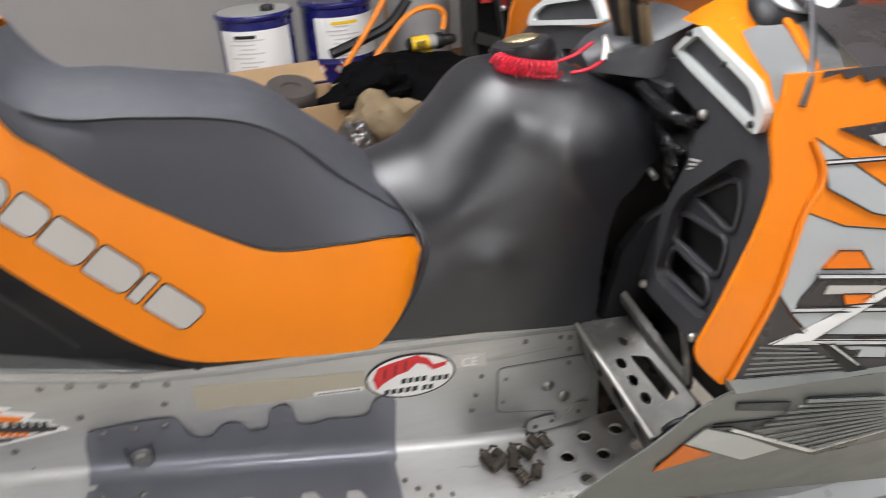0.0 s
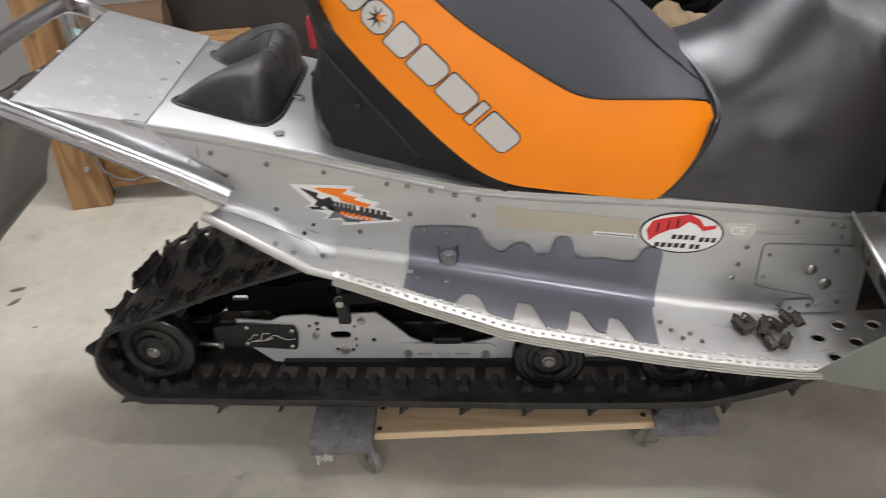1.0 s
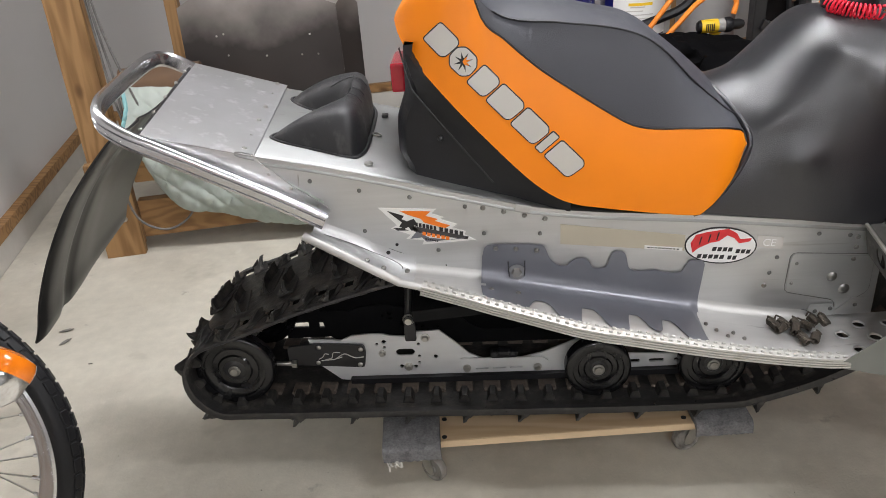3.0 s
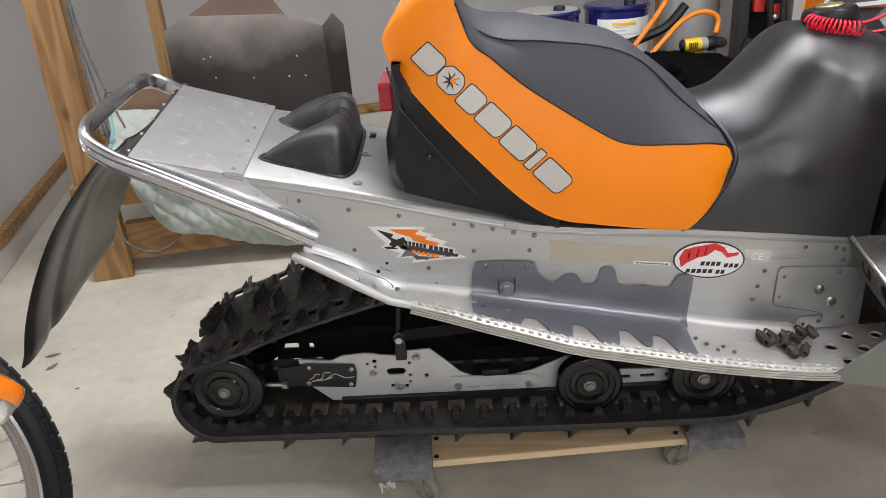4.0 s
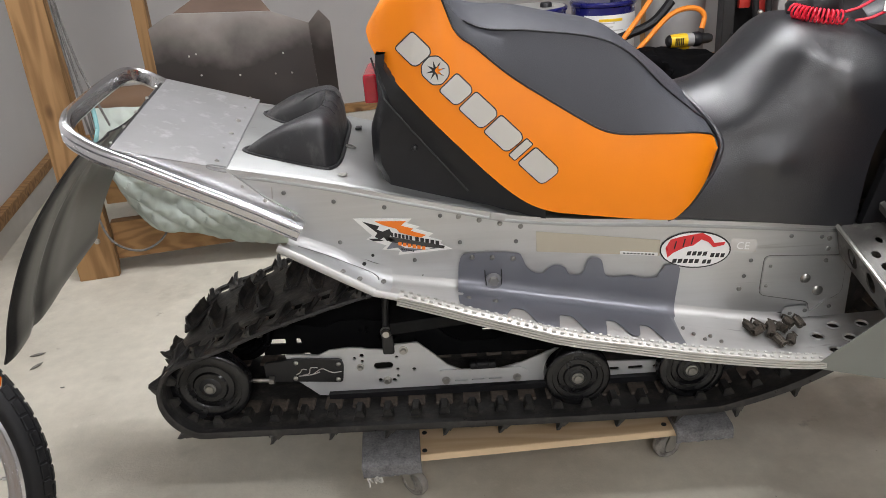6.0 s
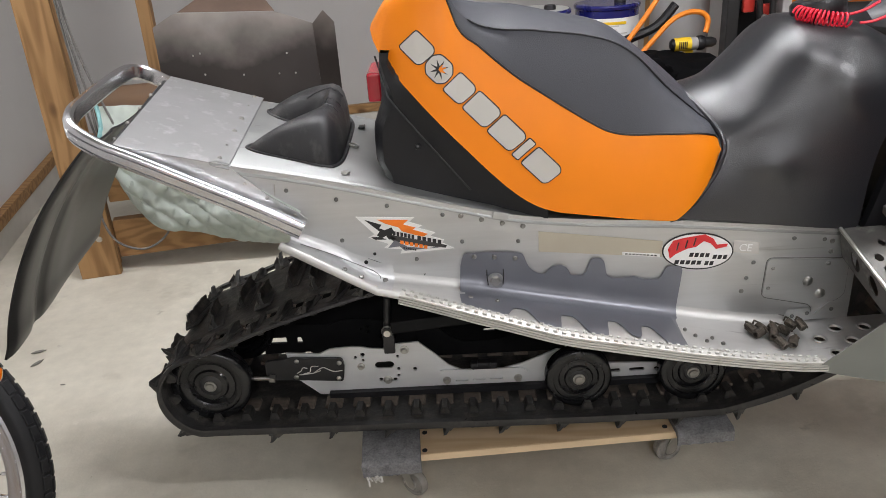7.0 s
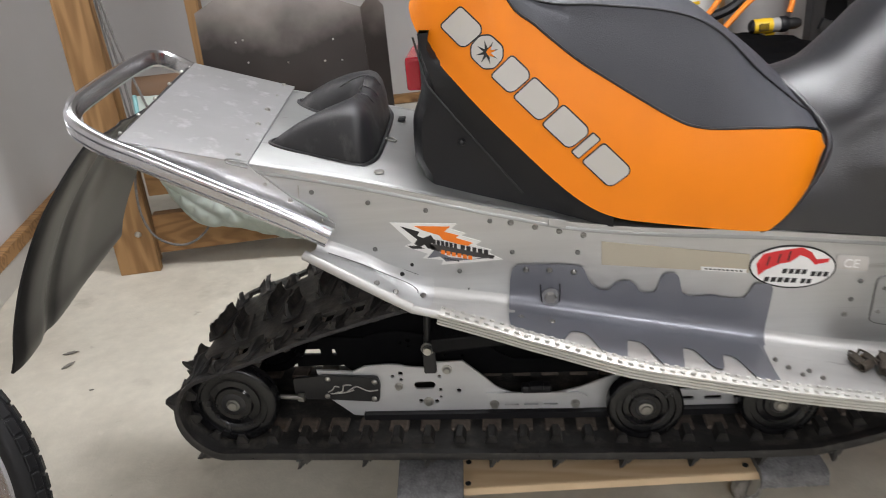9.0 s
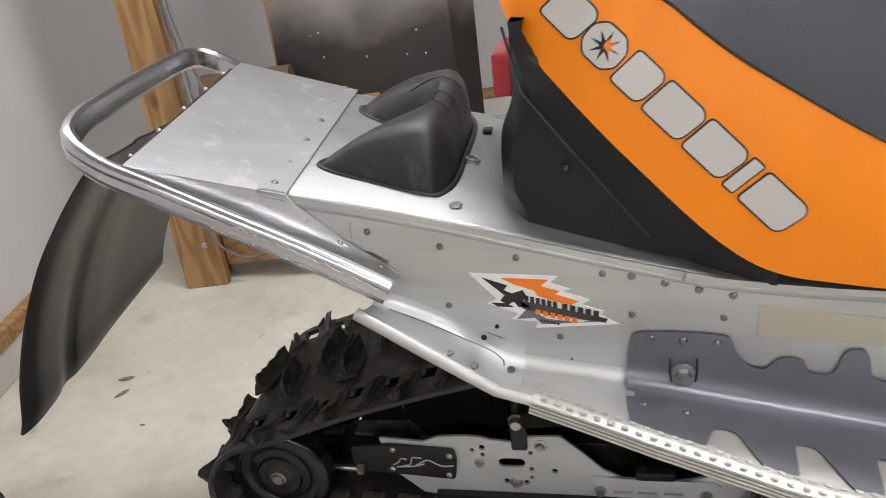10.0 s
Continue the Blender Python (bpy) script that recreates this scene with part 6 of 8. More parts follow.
for i in range(N):
    k = (i + 1) % N
    for j in range(len(cols) - 1):
        if not present(i, j):
            continue
        bm.faces.new((outer[i][j], outer[i][j + 1], outer[k][j + 1], outer[k][j]))
        bm.faces.new((inner[i][j], inner[k][j], inner[k][j + 1], inner[i][j + 1]))
        for a, b, present_beside in ((j, j, j > 0 and present(i, j - 1)), (j + 1, j + 1, j + 1 < len(cols) - 1 and present(i, j + 1))):
            if not present_beside:
                bm.faces.new((outer[i][a], outer[k][a], inner[k][a], inner[i][a]))
        if not present((i - 1) % N, j):
            bm.faces.new((outer[i][j], outer[i][j + 1], inner[i][j + 1], inner[i][j]))
        if not present(k, j):
            bm.faces.new((outer[k][j], outer[k][j + 1], inner[k][j + 1], inner[k][j]))
track = part("track", bm, RUBBER, sled, "worn black rubber track with tall paddle lugs", smooth=True)


# thick moulded border along both edges of the belt
for y0, y1 in ((T0 - 0.003, T0 + 0.014), (T1 - 0.014, T1 + 0.003)):
    bm = bmesh.new()
    rings = []
    for i in range(N):
        p, t, nrm = belt_frame(lengths[-1] * i / N)
        low = -0.0115 + 0.009 * min(1.0, max(0.0, nrm.z + 0.5))
        rings.append([p + nrm * a + Vector((0, y, 0)) for y, a in ((y0, 0.005), (y0 - 0.002, 0.3 * low), (y0, low), (y1 - 0.003, low), (y1, 0.3 * low), (y1, 0.005))])
    part("belt_border", loft(bm, rings + [rings[0]], ends=False), BELT_EDGE, track, "smooth black belt edge", smooth=True)


def lug_mesh(width, tall, name):
    """A paddle: a thin cupped wall with a ragged, hooked rim on a flat moulded foot."""
    b = bmesh.new()
    rows = []
    k = 9
    for i in range(k):
        s = i / (k - 1) - 0.5
        bow = 0.010 * (1 - (2 * s) ** 2)
        hgt = tall * (0.80 + 0.22 * abs(2 * s) ** 1.5 + (0.05 if i % 2 else -0.05))
        hook = -0.008 * abs(2 * s)
        rows.append([Vector((-0.009 + bow, s * width, 0.002)), Vector((-0.0045 + bow, s * width, hgt * 0.25)), Vector((-0.003 + bow + hook * 0.3, s * width * 0.99, hgt * 0.7)), Vector((-0.0018 + bow + hook, s * width * 0.97, hgt)),
                     Vector((0.0022 + bow + hook, s * width * 0.97, hgt)), Vector((0.003 + bow + hook * 0.3, s * width * 0.99, hgt * 0.7)), Vector((0.0045 + bow, s * width, hgt * 0.25)), Vector((0.010 + bow, s * width, 0.002))])
    loft(b, rows)
    box(b, (0.0, 0, 0.0015), (0.040, width * 1.04, 0.006), bevel=0.0018, seg=1)
    for s in (-0.46, -0.16, 0.16, 0.46):
        loft(b, [[Vector((x, s * width + dy, z)) for x, z in ((0.006, 0.003), (0.021, 0.003), (0.008, tall * 0.55))] for dy in (-0.0022, 0.0022)])
    return mesh_of(name, b, RUBBER)


def claw_mesh(width, tall, inner):
    """An edge lug: a low slanting ridge that climbs to a pointed claw at its inner end (inner is 1 or -1)."""
    b = bmesh.new()
    rows = []
    for i in range(8):
        f = i / 7
        y = inner * (f - 0.5) * width
        hgt = tall * (0.20 + 0.80 * max(0.0, (f - 0.30) / 0.70)) * (1.0 if i < 6 else 0.94 if i < 7 else 0.72)
        lean = -0.010 * f * f
        rows.append([Vector((-0.008, y, 0.001)), Vector((-0.005 + lean * 0.5, y, hgt * 0.5)), Vector((-0.0035 + lean * 1.3, y, hgt)), Vector((0.0035 + lean * 1.3, y, hgt)), Vector((0.006 + lean * 0.5, y, hgt * 0.5)), Vector((0.011, y, 0.001))])
    loft(b, rows)
    box(b, (0.001, 0, 0.001), (0.036, width * 0.98, 0.005), bevel=0.0016, seg=1)
    loft(b, [[Vector((x, inner * 0.40 * width + dy, z)) for x, z in ((0.004, 0.002), (0.023, 0.002), (0.002, tall * 0.6))] for dy in (-0.003, 0.003)])
    return mesh_of("lug", b, RUBBER)


LUG_WIDE = lug_mesh(0.105, 0.032, "lug")
CLAW_NEAR, CLAW_FAR = claw_mesh(0.062, 0.030, 1), claw_mesh(0.062, 0.030, -1)
clip_bm = bmesh.new()
box(clip_bm, (0, 0, 0.003), (0.040, 0.044, 0.009), bevel=0.003, seg=1)
CLIP = mesh_of("drive_clip", clip_bm, CLIP_BROWN)
nub_bm = bmesh.new()
loft(nub_bm, [[Vector((a * w, b * 0.018, h)) for a, b in ((-1, -1), (1, -1), (1, 1), (-1, 1))] for w, h in ((0.013, 0.0), (0.010, 0.012), (0.006, 0.020))])
NUB = mesh_of("drive_lug", nub_bm, RUBBER)
rng = random.Random(4)
for i in range(PITCHES):
    p, t, nrm = belt_frame(lengths[-1] * (i + 0.72) / PITCHES)
    turn = Matrix((t, Vector((0, 1, 0)), nrm)).transposed().to_4x4()
    even = i % 2 == 0
    spots = [(0.044, CLAW_NEAR, 24), (0.341, CLAW_FAR, -24), (0.225, LUG_WIDE, 6)] if even else [(0.038, CLAW_FAR, 20), (0.347, CLAW_NEAR, -20), (0.165, LUG_WIDE, -6)]
    for y, me, yaw in spots:
        lug = new("lug", me)
        lug.parent = track
        lug.matrix_basis = Matrix.Translation(p + nrm * 0.003 + Vector((0, y + rng.uniform(-0.004, 0.004), 0))) @ turn @ pose(0, 0, 0, rng.uniform(-6, 6), rng.uniform(-5, 5), yaw + rng.uniform(-4, 4))
    inward = Matrix((t, Vector((0, -1, 0)), -nrm)).transposed().to_4x4()
    p2, t2, n2 = belt_frame(lengths[-1] * (i + 0.75) / PITCHES)
    for y in (0.104, 0.302):
        ob = new("drive_clip", CLIP)
        ob.parent, ob.matrix_basis = track, Matrix.Translation(p2 - n2 * 0.003 + Vector((0, y, 0))) @ inward
    for y in (0.062,):
        ob = new("drive_lug", NUB)
        ob.parent, ob.matrix_basis = track, Matrix.Translation(p2 - n2 * 0.003 + Vector((0, y, 0))) @ inward


def idler(x, z, r, y):
    """A bogie wheel facing the viewer's side."""
    m = Matrix.Translation((x, y, z)) @ pose(0, 0, 0, 90, 0, 0)
    b = bmesh.new()
    w = 0.030
    lathe(b, [(r * 0.30, -0.004), (r * 0.40, -0.004), (r * 0.44, -0.008), (r * 0.58, -0.009), (r * 0.62, -0.006), (r * 0.76, -0.005), (r * 0.78, 0.0), (r * 0.90, 0.001), (r * 0.97, -0.002), (r, -0.007), (r, -w), (r * 0.9, -w - 0.002), (r * 0.3, -w + 0.006)], 40, m)
    wheel = part("idler_wheel", b, WHEEL_BLACK, sled, "black idler wheel with a rubber rim", smooth=True)
    b = bmesh.new()
    lathe(b, [(0.001, 0.005), (0.0085, 0.005), (0.0100, 0.002), (0.0135, 0.001), (0.0135, -0.004), (0.001, -0.006)], 24, m)
    part("hub_bolt", b, RIVET_STEEL, wheel, "zinc hub bolt", smooth=True)
    b = bmesh.new()
    lathe(b, [(0.0135, -0.0015), (r * 0.24, -0.0015), (r * 0.31, -0.006), (r * 0.31, -0.02), (0.0135, -0.02)], 24, m)
    part("bearing", b, BLACK_STEEL, wheel, smooth=True)
    return wheel


for (x, z), r in ((W1, 0.0905), (W2, 0.0735), (W3, 0.0735)):
    for y in (0.052, 0.30):
        idler(x, z, r, y)
for (x, z), r in ((W1, 0.012), (W2, 0.01), (W3, 0.01)):
    bm = bmesh.new()
    rod(bm, (x, 0.06, z), (x, 0.32, z), r)
    part("axle", bm, STEEL, sled, smooth=True)

# slide rail plates, one each side
RAIL = [(0.160, 0.3065), (0.236, 0.300), (0.262, 0.312), (0.31, 0.315), (0.335, 0.313), (0.35, 0.308), (0.392, 0.304), (0.41, 0.316), (0.465, 0.318), (0.50, 0.285), (0.53, 0.253), (0.565, 0.235), (0.64, 0.232), (0.70, 0.246), (0.78, 0.279), (0.82, 0.27),
        (0.90, 0.235), (1.10, 0.225), (1.10, 0.198), (0.742, 0.196), (0.25, 0.200), (0.246, 0.190), (0.226, 0.192), (0.205, 0.212), (0.176, 0.238)]
RAIL_HOLES = [slot(0.383, 0.262, 0.045, 0.018), disc(0.318, 0.286, 0.004), disc(0.335, 0.292, 0.0055), disc(0.335, 0.277, 0.004), disc(0.372, 0.223, 0.005), disc(0.405, 0.221, 0.005), disc(0.415, 0.25, 0.004),
              disc(0.414, 0.232, 0.0035), disc(0.453, 0.247, 0.005), disc(0.415, 0.283, 0.004), slot(0.91, 0.214, 0.035, 0.009), slot(0.965, 0.214, 0.035, 0.009), slot(1.02, 0.214, 0.03, 0.009)]
for y in (0.125, 0.257):
    bm = bmesh.new()
    sheet(bm, RAIL, RAIL_HOLES, on_y(y), 0.005)
    rail = part("slide_rail", bm, RAIL_ALU if y < 0.2 else MATT_BLACK, sled, "aluminium suspension rail plate with bolts and slots" if y < 0.2 else "black suspension rail plate")
    if y > 0.2:
        continue
    for x, z, r in ((0.388, 0.222, 0.0085), (0.432, 0.300, 0.0085), (0.329, 0.262, 0.007)):
        bm = bmesh.new()
        lathe(bm, [(0.001, 0.010), (r * 0.7, 0.010), (r * 0.85, 0.007), (r * 0.85, 0.003), (r * 1.25, 0.002), (r * 1.25, 0.0), (0.001, 0.0)], 14, Matrix.Translation((x, y, z)) @ pose(0, 0, 0, 90, 0, 0))
        part("bolt", bm, STEEL, rail, smooth=True)
    bm = bmesh.new()
    sheet(bm, rounded([(0.51, 0.242), (0.70, 0.238), (0.715, 0.228), (0.715, 0.20), (0.51, 0.203)], 0.006), [slot(0.56, 0.213, 0.03, 0.005), slot(0.60, 0.213, 0.03, 0.005), slot(0.64, 0.213, 0.03, 0.005)], on_y(y - 0.006), 0.005)
    doubler = part("doubler_plate", bm, RAIL_ALU, rail)
    for x, z in ((0.525, 0.215), (0.69, 0.212)):
        bm = bmesh.new()
        lathe(bm, [(0.001, 0.008), (0.007, 0.008), (0.008, 0.004), (0.010, 0.0), (0.001, 0.0)], 14, Matrix.Translation((x, y - 0.006, z)) @ pose(0, 0, 0, 90, 0, 0))
        part("bolt", bm, STEEL, doubler, smooth=True)
    bm = bmesh.new()
    sheet(bm, rounded([(0.110, 0.292), (0.178, 0.298), (0.288, 0.290), (0.292, 0.27), (0.286, 0.230), (0.166, 0.240), (0.110, 0.243)], 0.007), [], on_y(y - 0.009), 0.008)
    adj = part("adjuster_plate", bm, BLACK_STEEL, rail, "black anodised axle adjuster plate with a pale line emblem")
    for x, z in ((0.184, 0.290), (0.281, 0.280), (0.178, 0.248), (0.276, 0.239)):
        bm = bmesh.new()
        ball(bm, (x, y - 0.010, z), 0.006, 10, (1, 0.5, 1))
        part("bolt", bm, STEEL, adj, smooth=True)
    for path in ([(0.175, 0.25), (0.185, 0.256), (0.19, 0.264), (0.20, 0.262)], [(0.19, 0.248), (0.205, 0.252), (0.21, 0.266), (0.226, 0.266)], [(0.215, 0.25), (0.235, 0.262), (0.25, 0.255), (0.262, 0.25), (0.28, 0.252)], [(0.18, 0.246), (0.21, 0.248), (0.23, 0.254)]):
        bm = bmesh.new()
        tube(bm, smooth_path([(x + 0.006, y - 0.0098, z + 0.008) for x, z in path], 4), 0.0012, 5)
        part("emblem_line", bm, DECAL_GREY, adj)
    bm = bmesh.new()
    rod(bm, (0.075, y - 0.014, 0.254), (0.120, y - 0.014, 0.251), 0.0055, seg=10)
    rod(bm, (0.118, y - 0.014, 0.251), (0.130, y - 0.014, 0.250), 0.010, seg=6)
    part("adjuster_bolt", bm, STEEL, adj)
    bm = bmesh.new()
    rings = [[Vector((x, y - 0.012, z0)), Vector((x, y + 0.016, z0)), Vector((x, y + 0.016, z0 - 0.014)), Vector((x, y - 0.012, z0 - 0.014))] for x, z0 in ((0.25, 0.199), (0.7, 0.195), (1.1, 0.196), (1.25, 0.235))]
    part("slider", loft(bm, rings), BLACK_PLASTIC, rail, "black plastic slide runner")
    bm = bmesh.new()
    box(bm, (0.612, y - 0.004, 0.252), (0.062, 0.02, 0.018), bevel=0.006)
    box(bm, (0.612, y - 0.008, 0.258), (0.03, 0.022, 0.014), bevel=0.005)
    part("bump_block", bm, BLACK_PLASTIC, rail)
# rear scissor arm, shock and cross tube inside the track
bm = bmesh.new()
rod(bm, (0.395, 0.12, 0.33), (0.405, 0.12, 0.44), 0.008, seg=10)
rod(bm, (0.40, 0.10, 0.362), (0.40, 0.30, 0.362), 0.011, seg=12)
box(bm, (0.40, 0.115, 0.325), (0.026, 0.012, 0.05), bevel=0.004)
arm = part("rear_arm", bm, BLACK_STEEL, sled, "black steel suspension arm")
bm = bmesh.new()
lathe(bm, [(0.001, 0.012), (0.008, 0.012), (0.010, 0.004), (0.014, 0.0), (0.001, 0.0)], 14, Matrix.Translation((0.40, 0.105, 0.362)) @ pose(0, 0, 0, 90, 0, 0))
part("bolt", bm, STEEL, arm, smooth=True)
bm = bmesh.new()
rod(bm, (0.42, 0.19, 0.37), (0.85, 0.19, 0.36), 0.022, seg=14)
part("shock_absorber", bm, BLACK_STEEL, sled, smooth=True)
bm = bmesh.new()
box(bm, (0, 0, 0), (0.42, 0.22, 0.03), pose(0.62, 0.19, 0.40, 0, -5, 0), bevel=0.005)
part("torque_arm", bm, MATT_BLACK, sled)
# added filler, no known part: keeps the track's inside black, slots let floor show
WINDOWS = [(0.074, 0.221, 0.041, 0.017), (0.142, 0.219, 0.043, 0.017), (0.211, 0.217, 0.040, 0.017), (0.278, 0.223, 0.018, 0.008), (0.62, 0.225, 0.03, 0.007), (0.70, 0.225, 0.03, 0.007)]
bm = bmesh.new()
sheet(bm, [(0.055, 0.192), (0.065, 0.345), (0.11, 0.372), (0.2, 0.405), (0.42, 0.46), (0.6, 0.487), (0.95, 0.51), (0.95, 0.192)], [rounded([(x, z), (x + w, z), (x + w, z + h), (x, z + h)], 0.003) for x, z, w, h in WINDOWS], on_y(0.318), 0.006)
part("suspension_shield", bm, MATT_BLACK, sled, "black filler plate added inside the track")
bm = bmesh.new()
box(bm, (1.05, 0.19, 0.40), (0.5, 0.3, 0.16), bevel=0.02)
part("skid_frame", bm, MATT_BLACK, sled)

# ---- dolly under the track ----
dolly = thing("furniture_dolly", "wooden furniture dolly with grey carpet pads on swivel casters", "dolly")
DM = Matrix.Translation((0.465, -0.013, 0)) @ pose(0, 0, 0, 0, 0, 3.4)
bm = bmesh.new()
box(bm, (0.285, 0.21, 0.103), (0.83, 0.42, 0.018), DM, bevel=0.0015, seg=1)
top_board = part("top_board", bm, PINE, dolly, "pale plywood board with a bare front edge")
bm = bmesh.new()
box(bm, (0.285, -0.0012, 0.103), (0.828, 0.002, 0.0165), DM)
part("board_edge", bm, CUT_EDGE, top_board, "paler sawn front edge")
# flat black discs paint the shaded screw holes
for x, y in ((0.006, 0.075), (0.004, 0.012), (0.55, 0.02)):
    bm = bmesh.new()
    rod(bm, DM @ Vector((x, y, 0.1115)), DM @ Vector((x, y, 0.1135)), 0.006, seg=12)
    part("screw_hole", bm, BLACK_GAP, top_board)
for x0, x1, y0, drop in ((-0.135, -0.006, -0.038, 0.008), (0.566, 0.692, -0.028, 0.006)):
    bm = bmesh.new()
    rings = []
    rng = random.Random(int(x0 * 100))
    for k in range(25):
        x = x0 + (x1 - x0) * k / 24
        pts = [(0.43, 0.114), (0.43, 0.125), (0.25, 0.1265), (0.12, 0.126), (0.05, 0.1265), (y0 + 0.012, 0.125), (y0 + 0.002, 0.118), (y0, 0.108), (y0 + 0.002, 0.098 - drop), (y0 + 0.010, 0.096 - drop), (y0 + 0.012, 0.106), (y0 + 0.02, 0.1135), (0.05, 0.1135), (0.2, 0.1135)]
        rings.append([DM @ Vector((x + rng.uniform(-1, 1) * 0.0012, y + rng.uniform(-1, 1) * 0.0016, z + rng.uniform(-0.3, 1) * 0.0016)) for y, z in pts])
    part("carpet_pad", loft(bm, rings), CARPET, dolly, "grey carpet pad stapled over the board's end", smooth=True)
rng = random.Random(9)
bm = bmesh.new()
for k in range(22):
    p = DM @ Vector((-0.13 + rng.uniform(0, 0.04), -0.034 + rng.uniform(-0.006, 0.006), 0.090 + rng.uniform(-0.006, 0.006)))
    tube(bm, [p, p + Vector((rng.uniform(-0.008, 0.008), rng.uniform(-0.006, 0.004), rng.uniform(-0.012, 0.0)))], 0.0022, 5)
part("frayed_edge", bm, DECAL_GREY, dolly, "pale frayed carpet backing")


def caster(x, y, yaw):
    m = Matrix.Translation((x, y, 0)) @ pose(0, 0, 0, 0, 0, yaw)
    b = bmesh.new()
    box(b, (0, 0, 0.091), (0.062, 0.05, 0.004), m, bevel=0.001, seg=1)
    rod(b, m @ Vector((0, 0, 0.076)), m @ Vector((0, 0, 0.090)), 0.019, seg=18)
    fork = part("caster_fork", b, STEEL, dolly, "bent steel caster fork")
    for dy in (-0.017, 0.015):
        b = bmesh.new()
        sheet(b, rounded([(-0.022, 0.078), (0.020, 0.078), (0.036, 0.042), (0.037, 0.024), (0.018, 0.024), (0.004, 0.05)], 0.006), [], lambda u, v, d: m @ Vector((u, dy + d, v)), 0.002)
        part("fork_cheek", b, STEEL, fork)
    b = bmesh.new()
    lathe(b, [(0.001, 0.012), (0.010, 0.012), (0.012, 0.008), (0.022, 0.007), (0.025, 0.010), (0.030, 0.010), (0.0325, 0.006), (0.0325, -0.006), (0.030, -0.010), (0.025, -0.010), (0.022, -0.007), (0.010, -0.012), (0.001, -0.012)], 32, m @ Matrix.Translation((0.026, 0, 0.0325)) @ pose(0, 0, 0, 90, 0, 0))
    part("caster_wheel", b, CASTER, fork, "worn grey caster wheel", smooth=True)


for x, y, yaw in ((0.420, 0.008, -38), (1.055, 0.075, 195), (0.42, 0.34, 30), (1.06, 0.37, 80)):
    caster(x, y, yaw)

# ---- loose things on the sled ----
rng = random.Random(3)
pile = thing("hardware_pile", "small heap of rusty coil springs and bolts on the running board", "hardware")
for x, y, lift_, yaw, tip in ((1.141, -0.060, 0.0, 1.9, 0.1), (1.163, -0.055, 0.0, 2.1, 0.2), (1.186, -0.058, 0.002, 1.6, 0.1), (1.178, -0.078, 0.0, 1.2, 0.0), (1.208, -0.056, 0.0, 2.3, 0.15), (1.228, -0.040, 0.004, 2.0, 0.25),
                          (1.243, -0.050, 0.008, 1.8, 0.3), (1.183, -0.108, 0.0, 1.9, 0.2), (1.207, -0.102, 0.0, 1.1, 0.1), (1.150, -0.075, 0.0, 0.6, 0.0)):
    z = bend_z(x) + 0.012 + lift_
    half = 0.0105 + 0.003 * rng.random()
    d = Vector((math.cos(yaw), math.sin(yaw), tip)).normalized() * half
    side_v = d.cross(Vector((0, 0, 1))).normalized()
    up_v = side_v.cross(d).normalized()
    n_turn, r = 6, 0.0072
    coil = [Vector((x, y, z)) + d * (2 * i / (n_turn * 10) - 1) + (side_v * math.cos(i * math.pi / 5) + up_v * math.sin(i * math.pi / 5)) * r for i in range(n_turn * 10 + 1)]
    hook = [coil[-1] + d * 0.25 + (coil[-1] - Vector((x, y, z)) - d) * 0.4, Vector((x, y, z)) + d * 1.55 + up_v * 0.006, Vector((x, y, z)) + d * 1.9 + side_v * 0.004, Vector((x, y, z)) + d * 1.7 - up_v * 0.006]
    bm = bmesh.new()
    tube(bm, coil, 0.0021, 6)
    tube(bm, smooth_path(hook, 4), 0.0019, 6)
    part("coil_spring", bm, RUST, pile, smooth=True)

cord = thing("tether_cord", "bright red coiled tether cord resting against the fuel cap", "cord")
bm = bmesh.new()
start, end = Vector((1.245, YC - 0.050, 0.992)), Vector((1.325, YC - 0.090, 0.978))
path = []
TURNS = 13
mid = Vector((1.265, YC - 0.092, 0.984))
for i in range(TURNS * 10 + 1):
    s = i / (TURNS * 10)
    c = start * (1 - s) ** 2 + mid * 2 * s * (1 - s) + end * s * s
    a = i * 2 * math.pi / 10
    tang = (mid - start).lerp(end - mid, s).normalized()
    u = tang.cross(Vector((0, 0, 1))).normalized()
    path.append(c + u * 0.0125 * math.cos(a) + u.cross(tang) * 0.0125 * math.sin(a))
tube(bm, path, 0.0021, 6)
part("coil", bm, RED_CORD, cord, smooth=True)
for a, b in (((1.345, YC - 0.095, 0.972), (1.40, YC - 0.095, 0.985)), ((1.335, YC - 0.07, 0.985), (1.395, YC - 0.06, 1.004))):
    bm = bmesh.new()
    tube(bm, smooth_path([a, (Vector(a) + Vector(b)) / 2 + Vector((0, 0, -0.004)), b], 5), 0.0028, 6)
    part("lead", bm, RED_CORD, cord, smooth=True)
bm = bmesh.new()
tube(bm, smooth_path([(1.395, YC - 0.10, 0.985), (1.405, YC - 0.085, 1.008), (1.41, YC - 0.07, 1.012), (1.412, YC - 0.085, 0.99)], 4), 0.004, 8)
part("clip", bm, STEEL, cord, "steel snap clip", smooth=True)

# ---- motorcycle, of which the front wheel and an indicator show ----
bike = thing("motorcycle", "parked leaning motorcycle with spoked chrome front wheel and chrome indicator", "motorcycle", (-0.530, -0.299, 0))
MW = Matrix.Translation((0, 0, 0.335)) @ pose(0, 0, 0, 0, 0, 3) @ pose(0, 0, 0, -16, 0, 0) @ pose(0, 0, 0, 90, 0, 0)
seg = 96


def turned(profile):
    return [[MW @ Vector((r * math.cos(2 * math.pi * i / seg), r * math.sin(2 * math.pi * i / seg), h)) for i in range(seg)] for r, h in profile]


